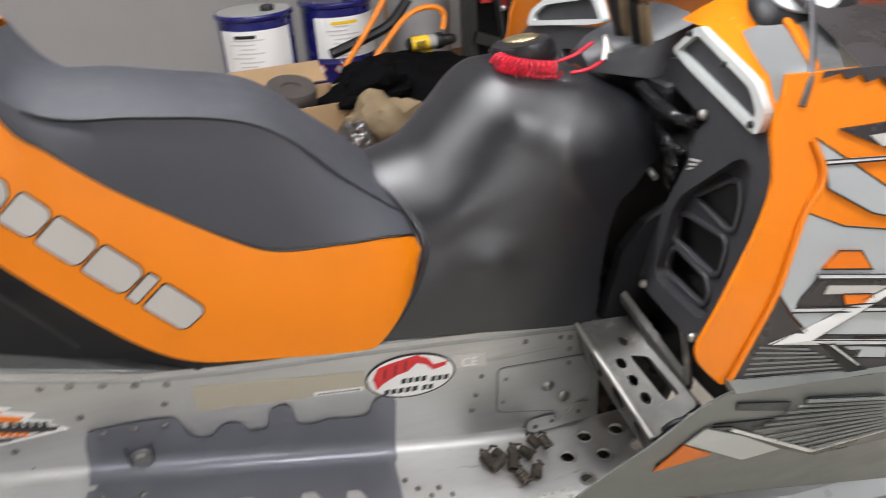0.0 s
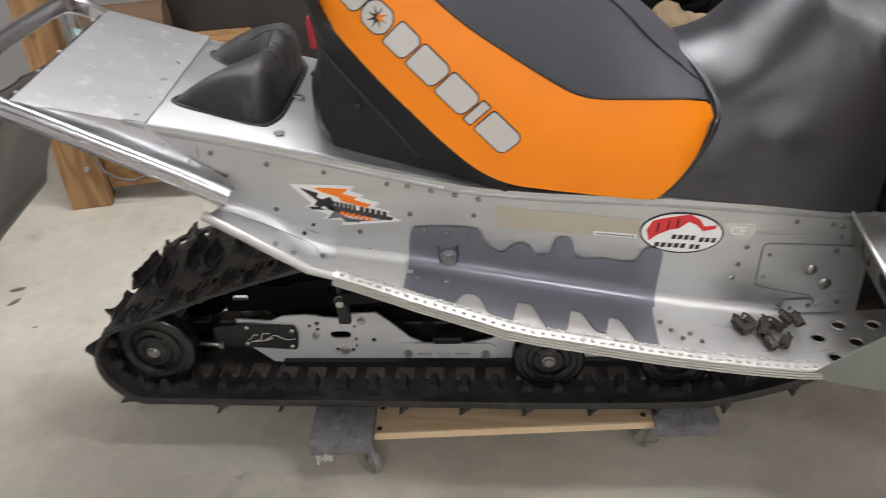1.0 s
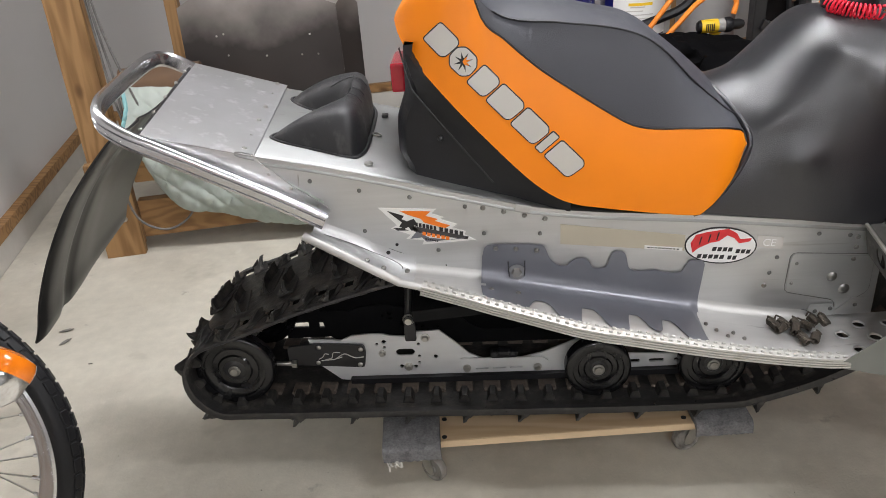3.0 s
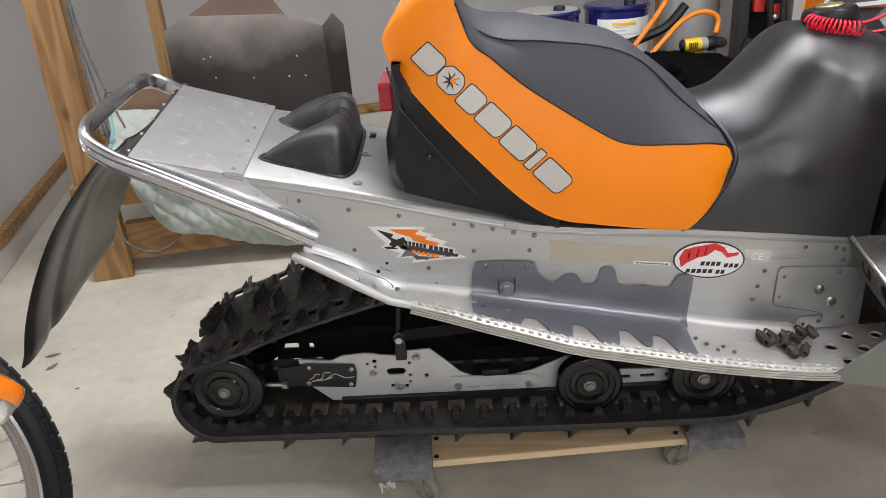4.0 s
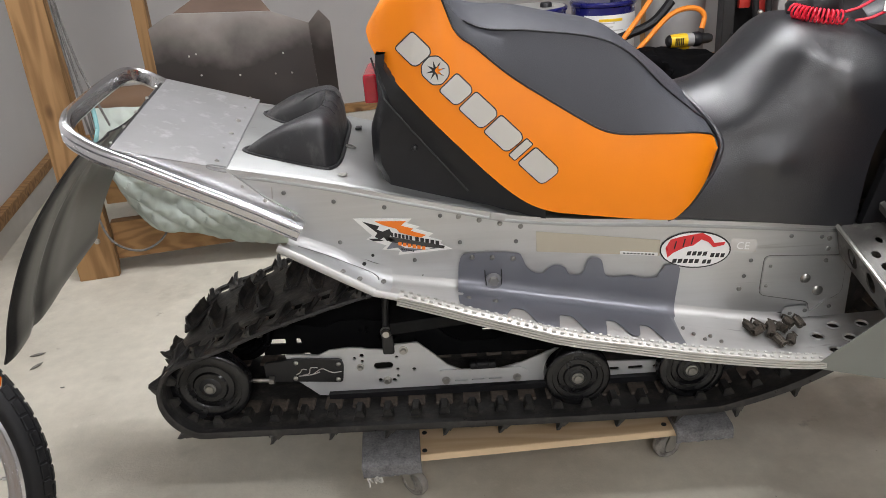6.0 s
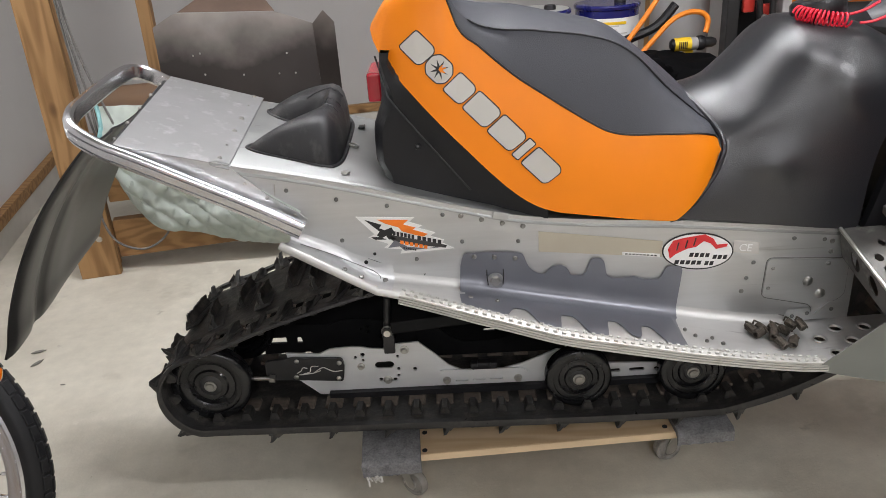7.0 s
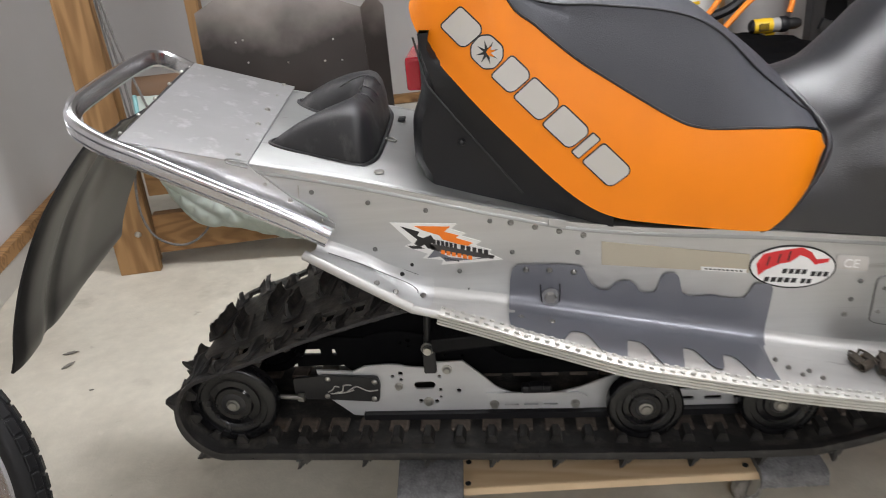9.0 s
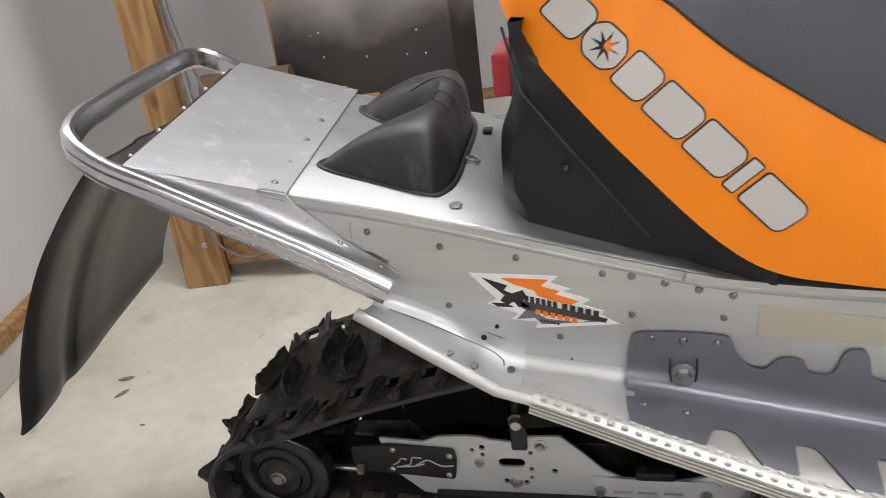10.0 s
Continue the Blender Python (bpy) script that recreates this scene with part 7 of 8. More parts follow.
bm = bmesh.new()
tyre = part("tyre", loft(bm, turned([(0.298, 0.020), (0.306, 0.026), (0.316, 0.029), (0.326, 0.028), (0.335, 0.021), (0.3405, 0.011), (0.342, 0.0), (0.3405, -0.011), (0.335, -0.021), (0.326, -0.028), (0.316, -0.029), (0.306, -0.026), (0.298, -0.020)]), ends=False), TYRE, bike, "black road tyre with shallow shoulder blocks", smooth=True)
b = bmesh.new()
box(b, (0, 0, 0), (0.0262, 0.016, 0.006), bevel=0.0012, seg=1)
BLOCK = mesh_of("tread_block", b, TYRE)
for i in range(68):
    a = 2 * math.pi * i / 68
    for h0, tilt in ((0.0115, 0.34), (-0.0115, -0.34)):
        ob = new("tread_block", BLOCK)
        ob.parent = tyre
        ob.matrix_basis = MW @ Matrix.Rotation(a + (0.04 if h0 > 0 else 0), 4, "Z") @ Matrix.Translation((0.3392, 0, h0)) @ Matrix.Rotation(-tilt, 4, "Y") @ Matrix.Rotation(radians(90), 4, "Y") @ Matrix.Rotation(radians(90), 4, "Z")
bm = bmesh.new()
lip = turned([(0.309, 0.026), (0.304, 0.030), (0.299, 0.027), (0.297, 0.021), (0.286, 0.017), (0.279, 0.013), (0.272, 0.012), (0.266, 0.006), (0.266, -0.006), (0.272, -0.012), (0.279, -0.013), (0.286, -0.017), (0.297, -0.021), (0.299, -0.027), (0.304, -0.030), (0.309, -0.026), (0.292, 0.0)])
rim = part("rim", loft(bm, lip + [lip[0]], ends=False), BUMPER_ALU, bike, "chromed steel rim, slightly dull", smooth=True)
bm = bmesh.new()
lathe(bm, [(0.001, 0.055), (0.03, 0.055), (0.055, 0.045), (0.055, 0.035), (0.03, 0.03), (0.03, -0.03), (0.055, -0.035), (0.055, -0.045), (0.03, -0.055), (0.001, -0.055)], 28, MW)
part("hub", bm, CHROME, bike, "polished hub", smooth=True)
nip = bmesh.new()
rod(nip, (0, 0, 0), (0, 0, 0.012), 0.0038, seg=8)
ball(nip, (0, 0, 0.0), 0.0055, 8)
NIP = mesh_of("spoke_nipple", nip, CHROME, True)
for i in range(40):
    a = 2 * math.pi * i / 40
    sgn = 1 if i % 2 else -1
    lean_in = 0.75 if (i // 2) % 2 else -0.75
    p_rim = MW @ Vector((0.265 * math.cos(a), 0.265 * math.sin(a), 0.005 * sgn))
    p_hub = MW @ Vector((0.05 * math.cos(a + lean_in), 0.05 * math.sin(a + lean_in), 0.042 * sgn))
    bm = bmesh.new()
    rod(bm, p_rim, p_hub, 0.0018, seg=6)
    part("spoke", bm, STEEL, bike, smooth=True)
    ob = new("spoke_nipple", NIP)
    ob.parent = rim
    ob.matrix_basis = Matrix.Translation(p_rim) @ (p_hub - p_rim).to_track_quat("Z", "Y").to_matrix().to_4x4()
# fork and the indicator held out on a stalk
for dy in (-0.10, 0.10):
    bm = bmesh.new()
    rod(bm, MW @ Vector((-0.01, 0.0, -dy)), MW @ Vector((-0.33, 0.66, -dy)), 0.021, seg=16)
    part("fork_leg", bm, CHROME, bike, "chromed fork leg", smooth=True)
bm = bmesh.new()
rod(bm, MW @ Vector((0, 0, -0.115)), MW @ Vector((0, 0, 0.115)), 0.01)
part("front_axle", bm, STEEL, bike, smooth=True)
IND = Vector((0.556, -0.371, 0.790))
bm = bmesh.new()
mi = Matrix.Translation(IND) @ pose(0, 0, 0, -50, 25, 0)
lathe(bm, [(0.001, 0.0), (0.028, 0.0), (0.033, -0.004), (0.035, -0.011), (0.032, -0.030), (0.021, -0.043), (0.001, -0.048)], 28, mi)
ind = part("indicator", bm, CHROME, bike, "chrome bullet indicator with an amber lens", smooth=True)
bm = bmesh.new()
lathe(bm, [(0.036, -0.010), (0.037, -0.005), (0.037, 0.003), (0.034, 0.011), (0.020, 0.016), (0.001, 0.018)], 28, mi)
part("lens", bm, AMBER, ind, "amber lens", smooth=True)
bm = bmesh.new()
tube(bm, smooth_path([tuple(IND + Vector((-0.02, 0.01, -0.025))), tuple(IND + Vector((-0.14, 0.05, -0.02))), (0.06, -0.16, 0.80), tuple(MW @ Vector((-0.24, 0.48, 0.10)))], 6), 0.008, 10)
part("stalk", bm, CHROME, ind, smooth=True)

# ---- wooden stand with its blanket, in the corner ----
stand = thing("wooden_stand", "rough wooden engine stand of posts and beams", "stand")
PX, PY = -0.80, 1.34
pm = Matrix.Translation((PX, PY, 0)) @ RM
bm = bmesh.new()
box(bm, (-0.03, 0.02, 0.85), (0.12, 0.09, 1.7), pm, bevel=0.004)
part("post", bm, PINE_UP, stand, "knotty pine post")
bm = bmesh.new()
box(bm, (-0.025, -0.0455, 0.19), (0.145, 0.04, 0.38), pm, bevel=0.004)
part("foot_block", bm, PINE_UP, stand, "pine block bolted to the post's foot")
bm = bmesh.new()
lathe(bm, [(0.001, 0.008), (0.009, 0.007), (0.012, 0.0), (0.001, 0.0)], 14, pm @ Matrix.Translation((0.0, -0.066, 0.155)) @ pose(0, 0, 0, 90, 0, 0))
part("carriage_bolt", bm, STEEL, stand, smooth=True)
bm = bmesh.new()
box(bm, (0.60, 0.0, 0.13), (1.10, 0.05, 0.15), pm, bevel=0.004)
part("lower_beam", bm, PINE_BEAM, stand, "pine cross beam")
bm = bmesh.new()
box(bm, (0.14, 0.02, 0.33), (0.16, 0.09, 0.1), pm @ pose(0, 0, 0, 0, 0, 0), bevel=0.004)
part("corbel", bm, PINE_BEAM, stand)
bm = bmesh.new()
box(bm, (0.34, 0.24, 0.50), (0.60, 0.4, 0.05), pm, bevel=0.006)
part("deck", bm, PINE_BEAM, stand, "plank deck of the stand")
bm = bmesh.new()
box(bm, (1.05, 0.06, 0.20), (0.08, 0.08, 0.40), pm, bevel=0.004)
part("post", bm, PINE_UP, stand)
# log end lying on the deck
bm = bmesh.new()
rod(bm, pm @ Vector((0.06, 0.16, 0.60)), pm @ Vector((0.36, 0.16, 0.60)), 0.075, seg=24)
tagged(new("wood_log", mesh_of("wood_log", bm, material("dark_bark", (0.115, 0.066, 0.036), 0.75, var=0.35, scale=14, stretch=(0.2, 1, 1), bump=0.5, bump_scale=40), True)), "brown rounded wooden drum lying on the stand", "log")
# quilted pad hanging over the deck edge
bm = bmesh.new()
rows = []
NU, NV = 110, 70
foot_z = follow([0.09, 0.11, 0.138, 0.211, 0.321, 0.458, 0.641, 0.95], [0.42, 0.37, 0.29, 0.18, 0.145, 0.085, 0.05, 0.04])
head_z = follow([0.09, 0.27, 0.42, 0.60, 0.95], [0.645, 0.635, 0.50, 0.34, 0.30])
for i in range(NU + 1):
    u = i / NU
    x = 0.10 + 0.80 * u
    row = []
    for j in range(NV + 1):
        v = j / NV
        top = head_z(x)
        z = top + (foot_z(x) - top) * min(1.0, v / 0.88) + 0.03 * max(0, v - 0.88) / 0.12
        a, c = (x + 0.9 * z) / 0.078, (x - 0.9 * z) / 0.078
        stitch = min(abs(a - round(a)), abs(c - round(c))) * 2
        crease = noise.noise(Vector((x * 5, z * 9, 1.3))) * 0.014 + noise.noise(Vector((x * 16, z * 20, 4.1))) * 0.004
        y = -0.045 - 0.085 * math.sin(min(1, v / 0.97) * math.pi) ** 0.7 - 0.015 * stitch ** 0.6 - 2.1 * crease + 0.05 * max(0, v - 0.88) / 0.12
        row.append(pm @ Vector((x + 0.012 * math.sin(9 * v), y, z)))
    rows.append(row)
loft(bm, rows, closed=False, ends=False)
bmesh.ops.solidify(bm, geom=bm.faces[:], thickness=0.012)
pad = solid("moving_blanket", bm, BLANKET, "pale green quilted moving blanket draped on the stand", "blanket", smooth=True)
bm = bmesh.new()
tube(bm, [r[-1] for r in rows], 0.007, 6)
tube(bm, [p for p in rows[0]], 0.008, 6)
part("binding", bm, TEAL, pad, "teal edge binding", smooth=True)
# cords hanging along the post and in a loop
ropes = thing("hanging_cord", "grey braided cord hanging down the post in a loop", "cord")
for path in ([(0.045, -0.03, 1.6), (0.05, -0.04, 1.1), (0.058, -0.05, 0.85), (0.07, -0.06, 0.62), (0.09, -0.08, 0.50)],
             [(0.05, -0.03, 1.6), (0.06, -0.03, 1.1), (0.085, -0.05, 0.85), (0.13, -0.07, 0.66), (0.16, -0.10, 0.56), (0.15, -0.10, 0.46)],
             [(0.10, -0.09, 0.50), (0.05, -0.09, 0.38), (0.035, -0.085, 0.24), (0.07, -0.085, 0.14), (0.16, -0.085, 0.10), (0.25, -0.085, 0.15), (0.29, -0.085, 0.26), (0.25, -0.09, 0.38)],
             [(0.055, -0.04, 1.6), (0.06, -0.045, 1.1), (0.068, -0.055, 0.9), (0.085, -0.06, 0.7), (0.09, -0.08, 0.56)]):
    bm = bmesh.new()
    tube(bm, smooth_path([pm @ Vector(p) for p in path], 6), 0.0045, 6)
    part("strand", bm, CORD, ropes, smooth=True)

# ---- dark sheet-metal panel leaning behind ----
sheetm = thing("metal_panel", "dark sheet metal panel with bent flanges, leaning upright, paler at the top", "panel")
lean = Matrix.Translation((0, 1.72, 0)) @ pose(0, 0, 0, -4, 0, 6)
bm = bmesh.new()
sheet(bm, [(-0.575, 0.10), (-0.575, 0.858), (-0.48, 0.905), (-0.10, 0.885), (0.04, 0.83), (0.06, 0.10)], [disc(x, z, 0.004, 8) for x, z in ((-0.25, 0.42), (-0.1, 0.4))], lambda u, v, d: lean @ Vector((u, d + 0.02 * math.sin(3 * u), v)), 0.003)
face = part("face_sheet", bm, DARK_SHEET, sheetm, "dark steel face, paler towards the top")
bm = bmesh.new()
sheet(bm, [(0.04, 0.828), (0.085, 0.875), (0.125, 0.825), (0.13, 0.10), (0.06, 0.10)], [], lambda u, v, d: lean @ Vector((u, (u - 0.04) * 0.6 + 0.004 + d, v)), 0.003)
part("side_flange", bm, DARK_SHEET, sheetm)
bm = bmesh.new()
sheet(bm, [(-0.48, 0.907), (-0.36, 0.985), (-0.18, 0.98), (-0.10, 0.887)], [], lambda u, v, d: lean @ Vector((u, 0.004 + (v - 0.9) * 1.4 + d, v)), 0.003)
part("top_flange", bm, material("rusty_sheet", (0.16, 0.11, 0.085), 0.6, 0.4, var=0.3, scale=12), sheetm, "brown rusty folded lip")
bm = bmesh.new()
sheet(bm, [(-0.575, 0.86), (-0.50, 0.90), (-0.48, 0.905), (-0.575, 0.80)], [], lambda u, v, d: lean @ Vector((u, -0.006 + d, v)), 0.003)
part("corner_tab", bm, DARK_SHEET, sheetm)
bm = bmesh.new()
tube(bm, [lean @ Vector(p) for p in [(-0.36, -0.004, 0.80), (-0.36, -0.004, 0.845), (-0.345, -0.004, 0.855), (-0.25, -0.004, 0.855), (-0.235, -0.004, 0.845), (-0.235, -0.004, 0.80)]], 0.002, 5)
part("handle_slot", bm, DECAL_BLACK, sheetm)
for u, v in ((-0.44, 0.742), (-0.412, 0.748), (-0.405, 0.665), (-0.075, 0.722), (-0.115, 0.645), (-0.05, 0.642), (-0.255, 0.652)):
    bm = bmesh.new()
    ball(bm, lean @ Vector((u, 0.02 * math.sin(3 * u) - 0.002, v)), 0.0042, 8, (1, 0.6, 1))
    part("screw", bm, STEEL, face, smooth=True)
# lumber leaning in the corner behind it
bm = bmesh.new()
box(bm, (0, 0, 1.1), (0.06, 0.09, 2.2), Matrix.Translation((-0.84, 2.35, 0)) @ pose(0, 0, 0, -2, 0, ROOM), bevel=0.003)
solid("lumber", bm, PINE_UP, "pale pine stud standing against the wall", "lumber")
bm = bmesh.new()
box(bm, (0, 0, 1.1), (0.09, 0.06, 2.2), Matrix.Translation((1.62, 2.62, 0)) @ pose(0, 0, 0, 0, 0, ROOM), bevel=0.003)
solid("lumber", bm, PINE_UP, "pale pine stud standing behind the pails", "lumber")

# ---- clutter behind the seat ----
bench = thing("low_bench", "low plywood bench crowded with shop clutter", "bench")
bm = bmesh.new()
box(bm, (0, 0, 0.41), (1.5, 0.75, 0.04), Matrix.Translation((1.35, 2.1, 0)) @ RM, bevel=0.004)
part("bench_top", bm, PINE_BEAM, bench)
for dx in (-0.7, 0.7):
    for dy in (-0.32, 0.32):
        bm = bmesh.new()
        box(bm, (dx, dy, 0.195), (0.06, 0.06, 0.39), Matrix.Translation((1.35, 2.1, 0)) @ RM, bevel=0.003)
        part("leg", bm, PINE_UP, bench)
for x, y, lid in ((0.97, 2.12, PAIL_LID), (1.29, 2.2, PAIL_BLUE)):
    pail = thing("fuel_pail", "dark blue metal fuel pail with a white label and swing handle" if lid is PAIL_BLUE else "dark blue metal pail with a silver lid and white label", "pail", (x, y, 0.43), "fuel pails")
    bm = bmesh.new()
    lathe(bm, [(0.001, 0.0), (0.140, 0.0), (0.143, 0.006), (0.140, 0.012), (0.140, 0.12), (0.1425, 0.125), (0.140, 0.13), (0.140, 0.33), (0.146, 0.335), (0.148, 0.345), (0.143, 0.352), (0.12, 0.352)], 48)
    part("body", bm, PAIL_BLUE, pail, smooth=True)
    bm = bmesh.new()
    lathe(bm, [(0.137, 0.353), (0.137, 0.347), (0.125, 0.343), (0.06, 0.345), (0.001, 0.345)], 48)
    top = part("lid", bm, lid, pail, smooth=True)
    bm = bmesh.new()
    lathe(bm, [(0.001, 0.372), (0.022, 0.372), (0.026, 0.366), (0.026, 0.345), (0.001, 0.345)], 20, Matrix.Translation((0.05, -0.04, 0)))
    part("spout", bm, BLACK_PLASTIC, top, smooth=True)
    bm = bmesh.new()
    rings = []
    for i in range(22):
        a = radians(-150 + 120 * i / 21) + (0.25 if lid is PAIL_BLUE else -0.1)
        rings.append([Vector((r * math.cos(a), r * math.sin(a), h)) for r, h in ((0.1412, 0.145), (0.1412, 0.30), (0.1405, 0.30), (0.1405, 0.145))])
    lab = part("label", loft(bm, rings), DECAL_WHITE, pail, "white printed label with illegible lines", smooth=True)
    rng = random.Random(int(x * 10))
    for k in range(9):
        bm = bmesh.new()
        a0 = radians(-118 + rng.uniform(-12, 5)) + (0.25 if lid is PAIL_BLUE else -0.1)
        a1 = a0 + radians(rng.uniform(20, 55))
        z = 0.285 - 0.016 * k
        rings = [[Vector((r * math.cos(a), r * math.sin(a), h)) for r, h in ((0.1424, z), (0.1424, z - (0.012 if k == 0 else 0.0045)), (0.1414, z - (0.012 if k == 0 else 0.0045)), (0.1414, z))] for a in np.linspace(a0, a1, 7)]
        part("label_bar", loft(bm, rings), DECAL_GREY if k else (YELLOW if lid is PAIL_BLUE else DECAL_BLACK), lab)
    for k in range(3):
        bm = bmesh.new()
        a = radians(-130 + 28 * k)
        c = Vector((0.1432 * math.cos(a), 0.1432 * math.sin(a), 0.105))
        t = Vector((-math.sin(a), math.cos(a), 0))
        vs = [bm.verts.new(c + t * 0.022 * u + Vector((0, 0, 0.022 * v))) for u, v in ((-1, 0), (1, 0), (0, 1), (0, -1))]
        bm.faces.new((vs[0], vs[3], vs[1], vs[2]))
        bmesh.ops.solidify(bm, geom=bm.faces[:], thickness=0.001)
        rim_ = part("hazard_diamond", bm, DECAL_RED, pail, "small red-rimmed white diamond label")
        bm = bmesh.new()
        c = c * 1.0
        out_ = Vector((math.cos(a), math.sin(a), 0)) * 0.0016
        vs = [bm.verts.new(c + out_ + t * 0.017 * u + Vector((0, 0, 0.017 * v))) for u, v in ((-1, 0), (1, 0), (0, 1), (0, -1))]
        bm.faces.new((vs[0], vs[3], vs[1], vs[2]))
        bmesh.ops.solidify(bm, geom=bm.faces[:], thickness=0.0008)
        part("diamond_face", bm, DECAL_WHITE, rim_)
# open cardboard box with a grey wheel in it
cb = thing("cardboard_box", "open brown cardboard box holding parts", "box")
bmx = Matrix.Translation((1.02, 1.62, -0.035)) @ pose(0, 0, 0, 0, 0, 5)
for c, s in (((0, 0, 0.05), (0.34, 0.26, 0.008)), ((0, -0.13, 0.32), (0.34, 0.006, 0.56)), ((0, 0.13, 0.32), (0.34, 0.006, 0.56)), ((-0.17, 0, 0.32), (0.006, 0.26, 0.56)), ((0.17, 0, 0.32), (0.006, 0.26, 0.56))):
    bm = bmesh.new()
    box(bm, c, s, bmx)
    part("panel", bm, CARDBOARD, cb)
for c, s, r in (((0.23, 0.0, 0.60), (0.13, 0.25, 0.005), (0, -12, 0)), ((0, 0.20, 0.63), (0.33, 0.13, 0.005), (20, 0, 0))):
    bm = bmesh.new()
    box(bm, (0, 0, 0), s, bmx @ Matrix.Translation(c) @ pose(0, 0, 0, *r))
    part("flap", bm, CARDBOARD, cb)
bm = bmesh.new()
lathe(bm, [(0.012, 0.02), (0.03, 0.022), (0.032, 0.03), (0.08, 0.032), (0.085, 0.02), (0.085, -0.02), (0.08, -0.03), (0.012, -0.02)], 32, Matrix.Translation((1.03, 1.60, 0.585)) @ pose(0, 0, 0, 14, 6, 0))
solid("grinding_wheel", bm, material("dull_grey", (0.065, 0.055, 0.05), 0.8, var=0.2, scale=30), "dull grey disc lying in the cardboard box", "disc", smooth=True)
bm = bmesh.new()
box(bm, (0.92, 1.66, 0.56), (0.13, 0.10, 0.06), bevel=0.015)
solid("blue_pouch", bm, material("blue_plastic", (0.02, 0.025, 0.28), 0.4), "blue plastic pouch in the cardboard box", "pouch", smooth=True)


def lumpy(name, c, size, mat, label, category, seed, amount=0.16, turn=0):
    """A soft crumpled heap."""
    b = bmesh.new()
    bmesh.ops.create_icosphere(b, subdivisions=4, radius=1.0)
    off = Vector((seed * 3.1, seed * 1.7, seed * 0.9))
    m = Matrix.Translation(c) @ pose(0, 0, 0, 0, 0, turn)
    for v in b.verts:
        k = 1 + amount * (noise.noise(v.co * 1.7 + off) + 0.5 * noise.noise(v.co * 4.3 + off))
        p = v.co * k
        v.co = m @ Vector((p.x * size[0], p.y * size[1], max(p.z, -0.75) * size[2]))
    return solid(name, b, mat, label, category, smooth=True)


lumpy("tool_bag", (1.46, 1.80, 0.48), (0.33, 0.25, 0.13), CLOTH_BLACK, "open black cloth tool bag", "bag", 1, 0.3, 12)
lumpy("black_jacket", (1.30, 1.62, 0.56), (0.15, 0.10, 0.08), CLOTH_BLACK, "crumpled black cloth on the clutter", "cloth", 5, 0.4, 30)
lumpy("paper_bag", (1.31, 1.50, 0.45), (0.14, 0.10, 0.12), TAN_CLOTH, "crumpled tan paper bag", "bag", 2, 0.3, 0)
lumpy("plastic_wrap", (1.20, 1.42, 0.46), (0.06, 0.05, 0.06), FOIL, "crumpled shiny foil wrap", "wrap", 3, 0.4, 0)
lumpy("rag_heap", (1.62, 1.55, 0.40), (0.22, 0.18, 0.16), CLOTH_BLACK, "heap of black rags", "rags", 4, 0.35, 0)
bm = bmesh.new()
box(bm, (1.3, 1.55, 0.16), (0.8, 0.42, 0.32), bevel=0.012)
solid("storage_bin", bm, BLACK_PLASTIC, "black plastic storage bin under the clutter", "bin")

# cordless drill lying on the bag
drill = thing("cordless_drill", "yellow and black cordless drill lying on the tool bag", "drill")
dm = Matrix.Translation((1.60, 1.95, 0.622)) @ pose(0, 0, 0, 0, 0, 6)
bm = bmesh.new()
lathe(bm, [(0.001, 0.004), (0.026, 0.004), (0.0275, 0.0), (0.027, -0.026), (0.001, -0.026)], 20, dm @ Matrix.Translation((0.022, 0, 0)) @ pose(0, 0, 0, 0, 90, 0))
part("gear_case", bm, GREY_BIN, drill, "grey gear case", smooth=True)
bm = bmesh.new()
lathe(bm, [(0.001, -0.085), (0.020, -0.083), (0.027, -0.072), (0.029, -0.03), (0.028, -0.004), (0.001, -0.004)], 20, dm @ pose(0, 0, 0, 0, 90, 0))
part_cap = bmesh.new()
lathe(part_cap, [(0.001, -0.090), (0.017, -0.089), (0.0245, -0.082), (0.0265, -0.076), (0.001, -0.076)], 20, dm @ pose(0, 0, 0, 0, 90, 0))
part("end_cap", part_cap, BLACK_PLASTIC, drill, "black end cap", smooth=True)
body = part("motor_housing", bm, YELLOW, drill, "yellow motor housing", smooth=True)
for k in range(5):
    bm = bmesh.new()
    box(bm, (-0.06 + 0.008 * k, -0.031, 0.0), (0.003, 0.004, 0.03), dm)
    part("cooling_slot", bm, BLACK_PLASTIC, body)
bm = bmesh.new()
lathe(bm, [(0.001, 0.025), (0.028, 0.025), (0.031, 0.03), (0.031, 0.05), (0.027, 0.058), (0.001, 0.058)], 20, dm @ pose(0, 0, 0, 0, 90, 0))
part("clutch_ring", bm, BLACK_PLASTIC, drill, smooth=True)
bm = bmesh.new()
lathe(bm, [(0.001, 0.058), (0.022, 0.058), (0.022, 0.09), (0.015, 0.108), (0.008, 0.112), (0.001, 0.112)], 18, dm @ pose(0, 0, 0, 0, 90, 0))
part("chuck", bm, BLACK_STEEL, drill, "black chuck", smooth=True)
bm = bmesh.new()
box(bm, (0, 0, 0), (0.035, 0.03, 0.11), dm @ Matrix.Translation((-0.01, 0.03, -0.06)) @ pose(0, 0, 0, 30, 12, 0), bevel=0.008)
part("grip", bm, YELLOW, drill, smooth=True)

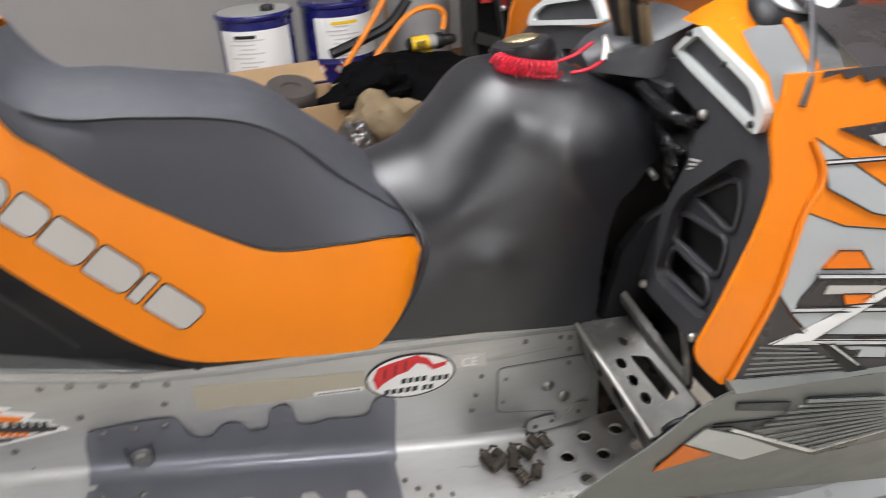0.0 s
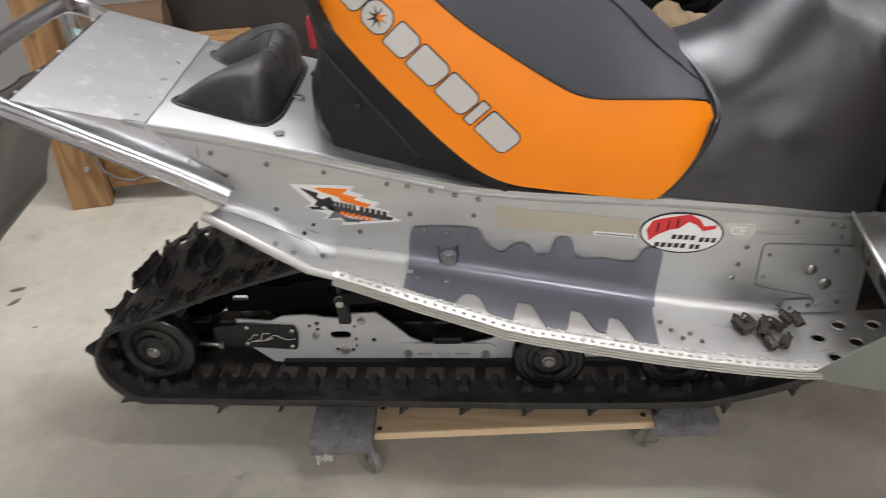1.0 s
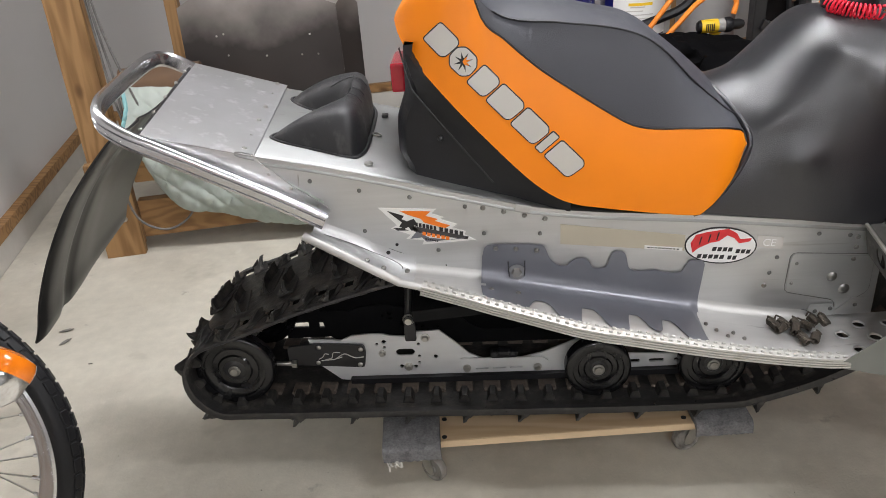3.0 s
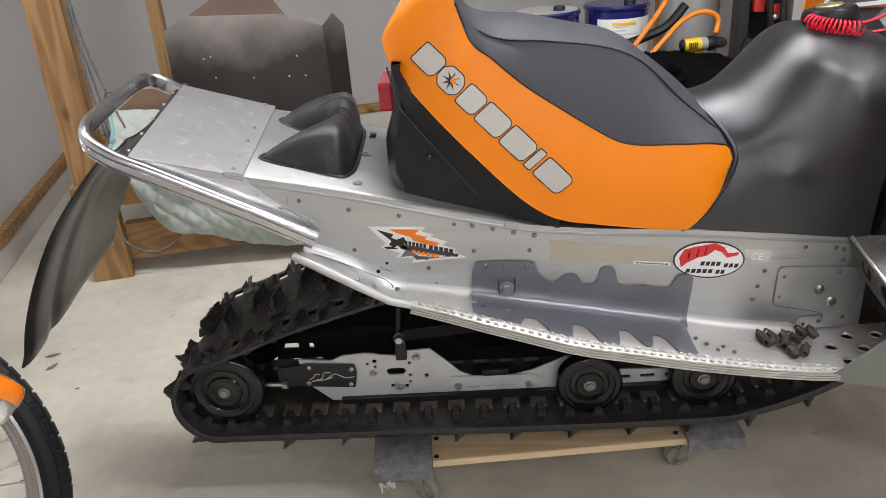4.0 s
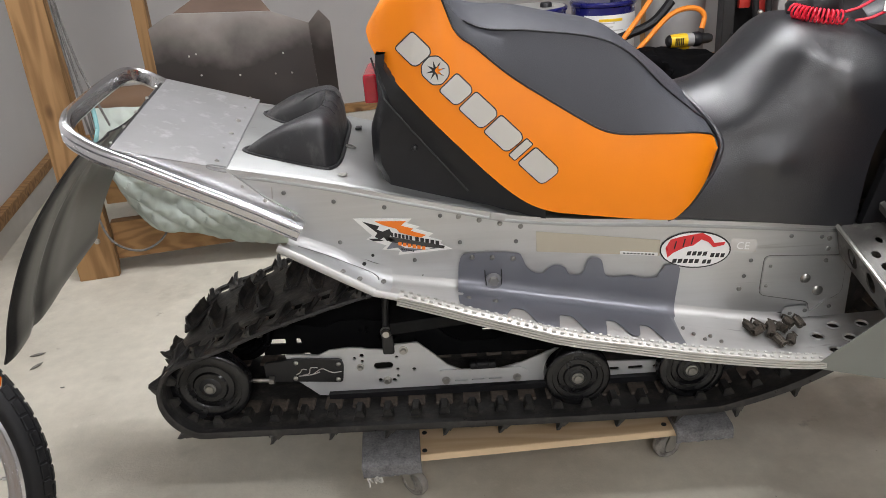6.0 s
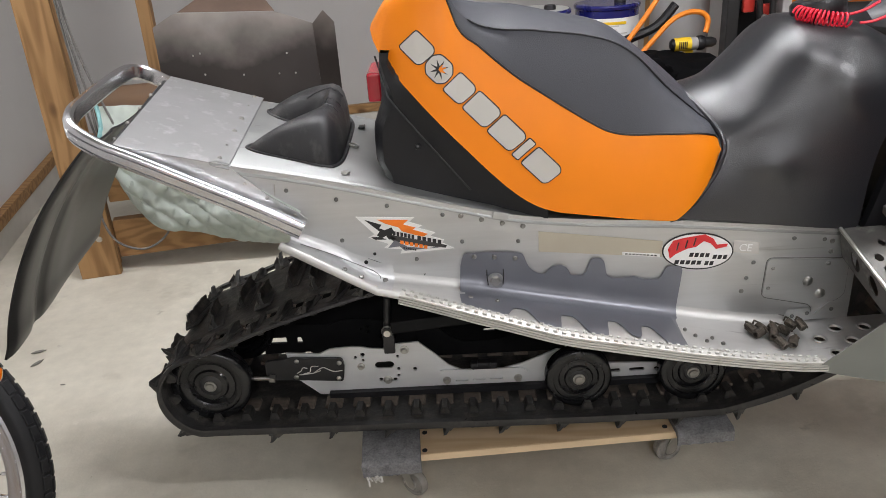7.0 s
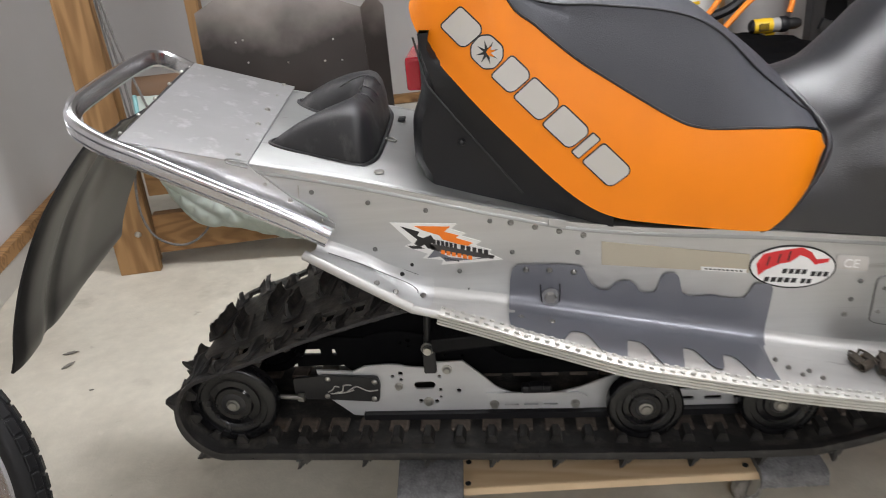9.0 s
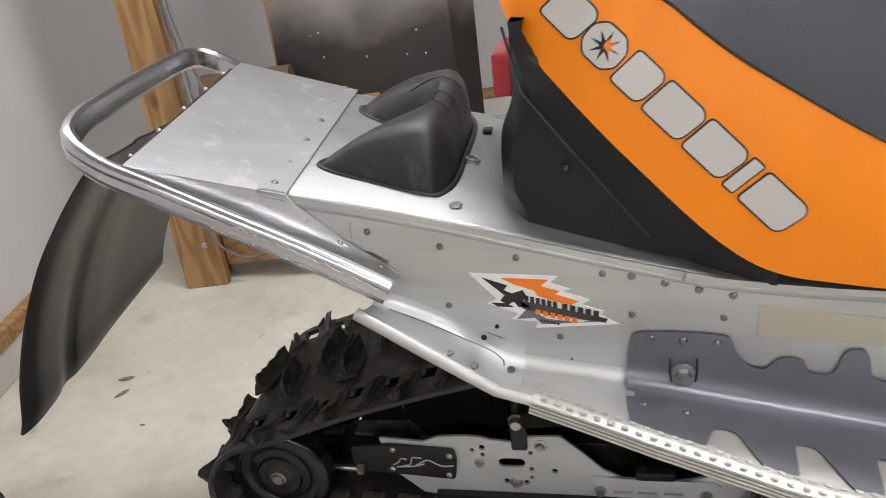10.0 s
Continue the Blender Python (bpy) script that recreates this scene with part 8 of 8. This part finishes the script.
# orange hand saw frame and hose
saw = thing("orange_saw", "orange tubular bow frame leaning among the clutter", "tool")
bm = bmesh.new()
tube(bm, smooth_path([(1.26, 1.9, 0.58), (1.36, 1.92, 0.70), (1.44, 1.95, 0.80), (1.50, 1.96, 0.90), (1.52, 1.98, 1.0)], 5), 0.011, 8)
part("rail", bm, ORANGE_HOSE, saw, smooth=True)
bm = bmesh.new()
tube(bm, smooth_path([(1.34, 1.85, 0.58), (1.42, 1.87, 0.66), (1.50, 1.90, 0.73), (1.57, 1.92, 0.755), (1.63, 1.93, 0.75), (1.66, 1.93, 0.72), (1.65, 1.92, 0.67)], 6), 0.011, 8)
part("handle_loop", bm, ORANGE_HOSE, saw, smooth=True)
bm = bmesh.new()
tube(bm, smooth_path([(1.22, 1.95, 0.62), (1.36, 1.97, 0.66), (1.46, 1.98, 0.70), (1.54, 2.0, 0.78)], 5), 0.02, 8)
part("black_blade", bm, BLACK_PLASTIC, saw, smooth=True)
# grey drum, black lift arm, red cabinet further right
bm = bmesh.new()
lathe(bm, [(0.001, 0.0), (0.16, 0.0), (0.17, 0.02), (0.17, 0.55), (0.165, 0.58), (0.12, 0.60), (0.001, 0.60)], 40, Matrix.Translation((1.68, 2.42, 0.43)) @ Matrix.Diagonal((0.8, 0.8, 1, 1)))
solid("grey_drum", bm, GREY_BIN, "plain grey plastic drum on the bench", "drum", smooth=True)
lift = thing("shop_press", "black steel shop press frame with red jack", "press")
for x, mat in ((1.81, BLACK_STEEL), (2.045, GREY_BIN)):
    bm = bmesh.new()
    box(bm, (x, 2.1, 0.7), (0.05, 0.08, 1.4), bevel=0.004)
    part("upright", bm, mat, lift)
bm = bmesh.new()
box(bm, (1.93, 2.17, 0.66), (0.19, 0.02, 1.32), bevel=0.003)
part("back_plate", bm, MATT_BLACK, lift, "matt black steel back plate")
bm = bmesh.new()
box(bm, (0, 0, 0), (0.24, 0.04, 0.045), pose(1.93, 2.06, 0.555, 0, 20, 0), bevel=0.004)
part("cross_arm", bm, BLACK_STEEL, lift)
for x0, x1 in ((1.90, 1.94), (1.965, 1.985)):
    bm = bmesh.new()
    rod(bm, (x0, 2.05, 0.86), (x1, 2.05, 0.57), 0.014, seg=12)
    part("brace", bm, BLACK_STEEL, lift, smooth=True)
bm = bmesh.new()
ball(bm, (1.935, 2.035, 0.70), 0.013, 12)
part("pivot_bolt", bm, STEEL, lift, smooth=True)
for x, z in ((1.97, 0.715), (1.885, 0.745)):
    bm = bmesh.new()
    box(bm, (x, 2.10, z), (0.05, 0.03, 0.06), bevel=0.008)
    part("jack", bm, RED_PAINT, lift, "red jack body", smooth=True)
bm = bmesh.new()
box(bm, (2.42, 2.25, 0.65), (0.50, 0.45, 1.3), bevel=0.008)
solid("tool_cabinet", bm, RED_PAINT, "red metal tool cabinet", "cabinet")
bm = bmesh.new()
box(bm, (2.26, 1.9, 0.55), (0.16, 0.05, 1.1), bevel=0.003)
solid("plywood_offcut", bm, PINE_UP, "tan plywood offcut standing on edge", "plywood")

# dry flakes lying on the bare floor
for x, y, turn in ((-0.79, 0.72, 20), (-0.76, 0.65, 60), (-0.62, 0.52, 10)):
    bm = bmesh.new()
    size = 0.016 if y > 0.6 else 0.005
    sheet(bm, [(-1.4 * size, 0), (-0.5 * size, 0.45 * size), (0.6 * size, 0.5 * size), (1.5 * size, 0.1 * size), (0.4 * size, -0.4 * size), (-0.7 * size, -0.35 * size)], [], lambda u, v, d: Matrix.Translation((x, y, 0.0)) @ pose(0, 0, 0, 0, 0, turn) @ Vector((u, v, 0.003 + d)), 0.002)
    solid("dry_flake", bm, material("dry_flake_grey", (0.17, 0.16, 0.14), 0.9, var=0.3, scale=80), "small grey dry flake lying on the concrete floor", "debris", group="floor debris")
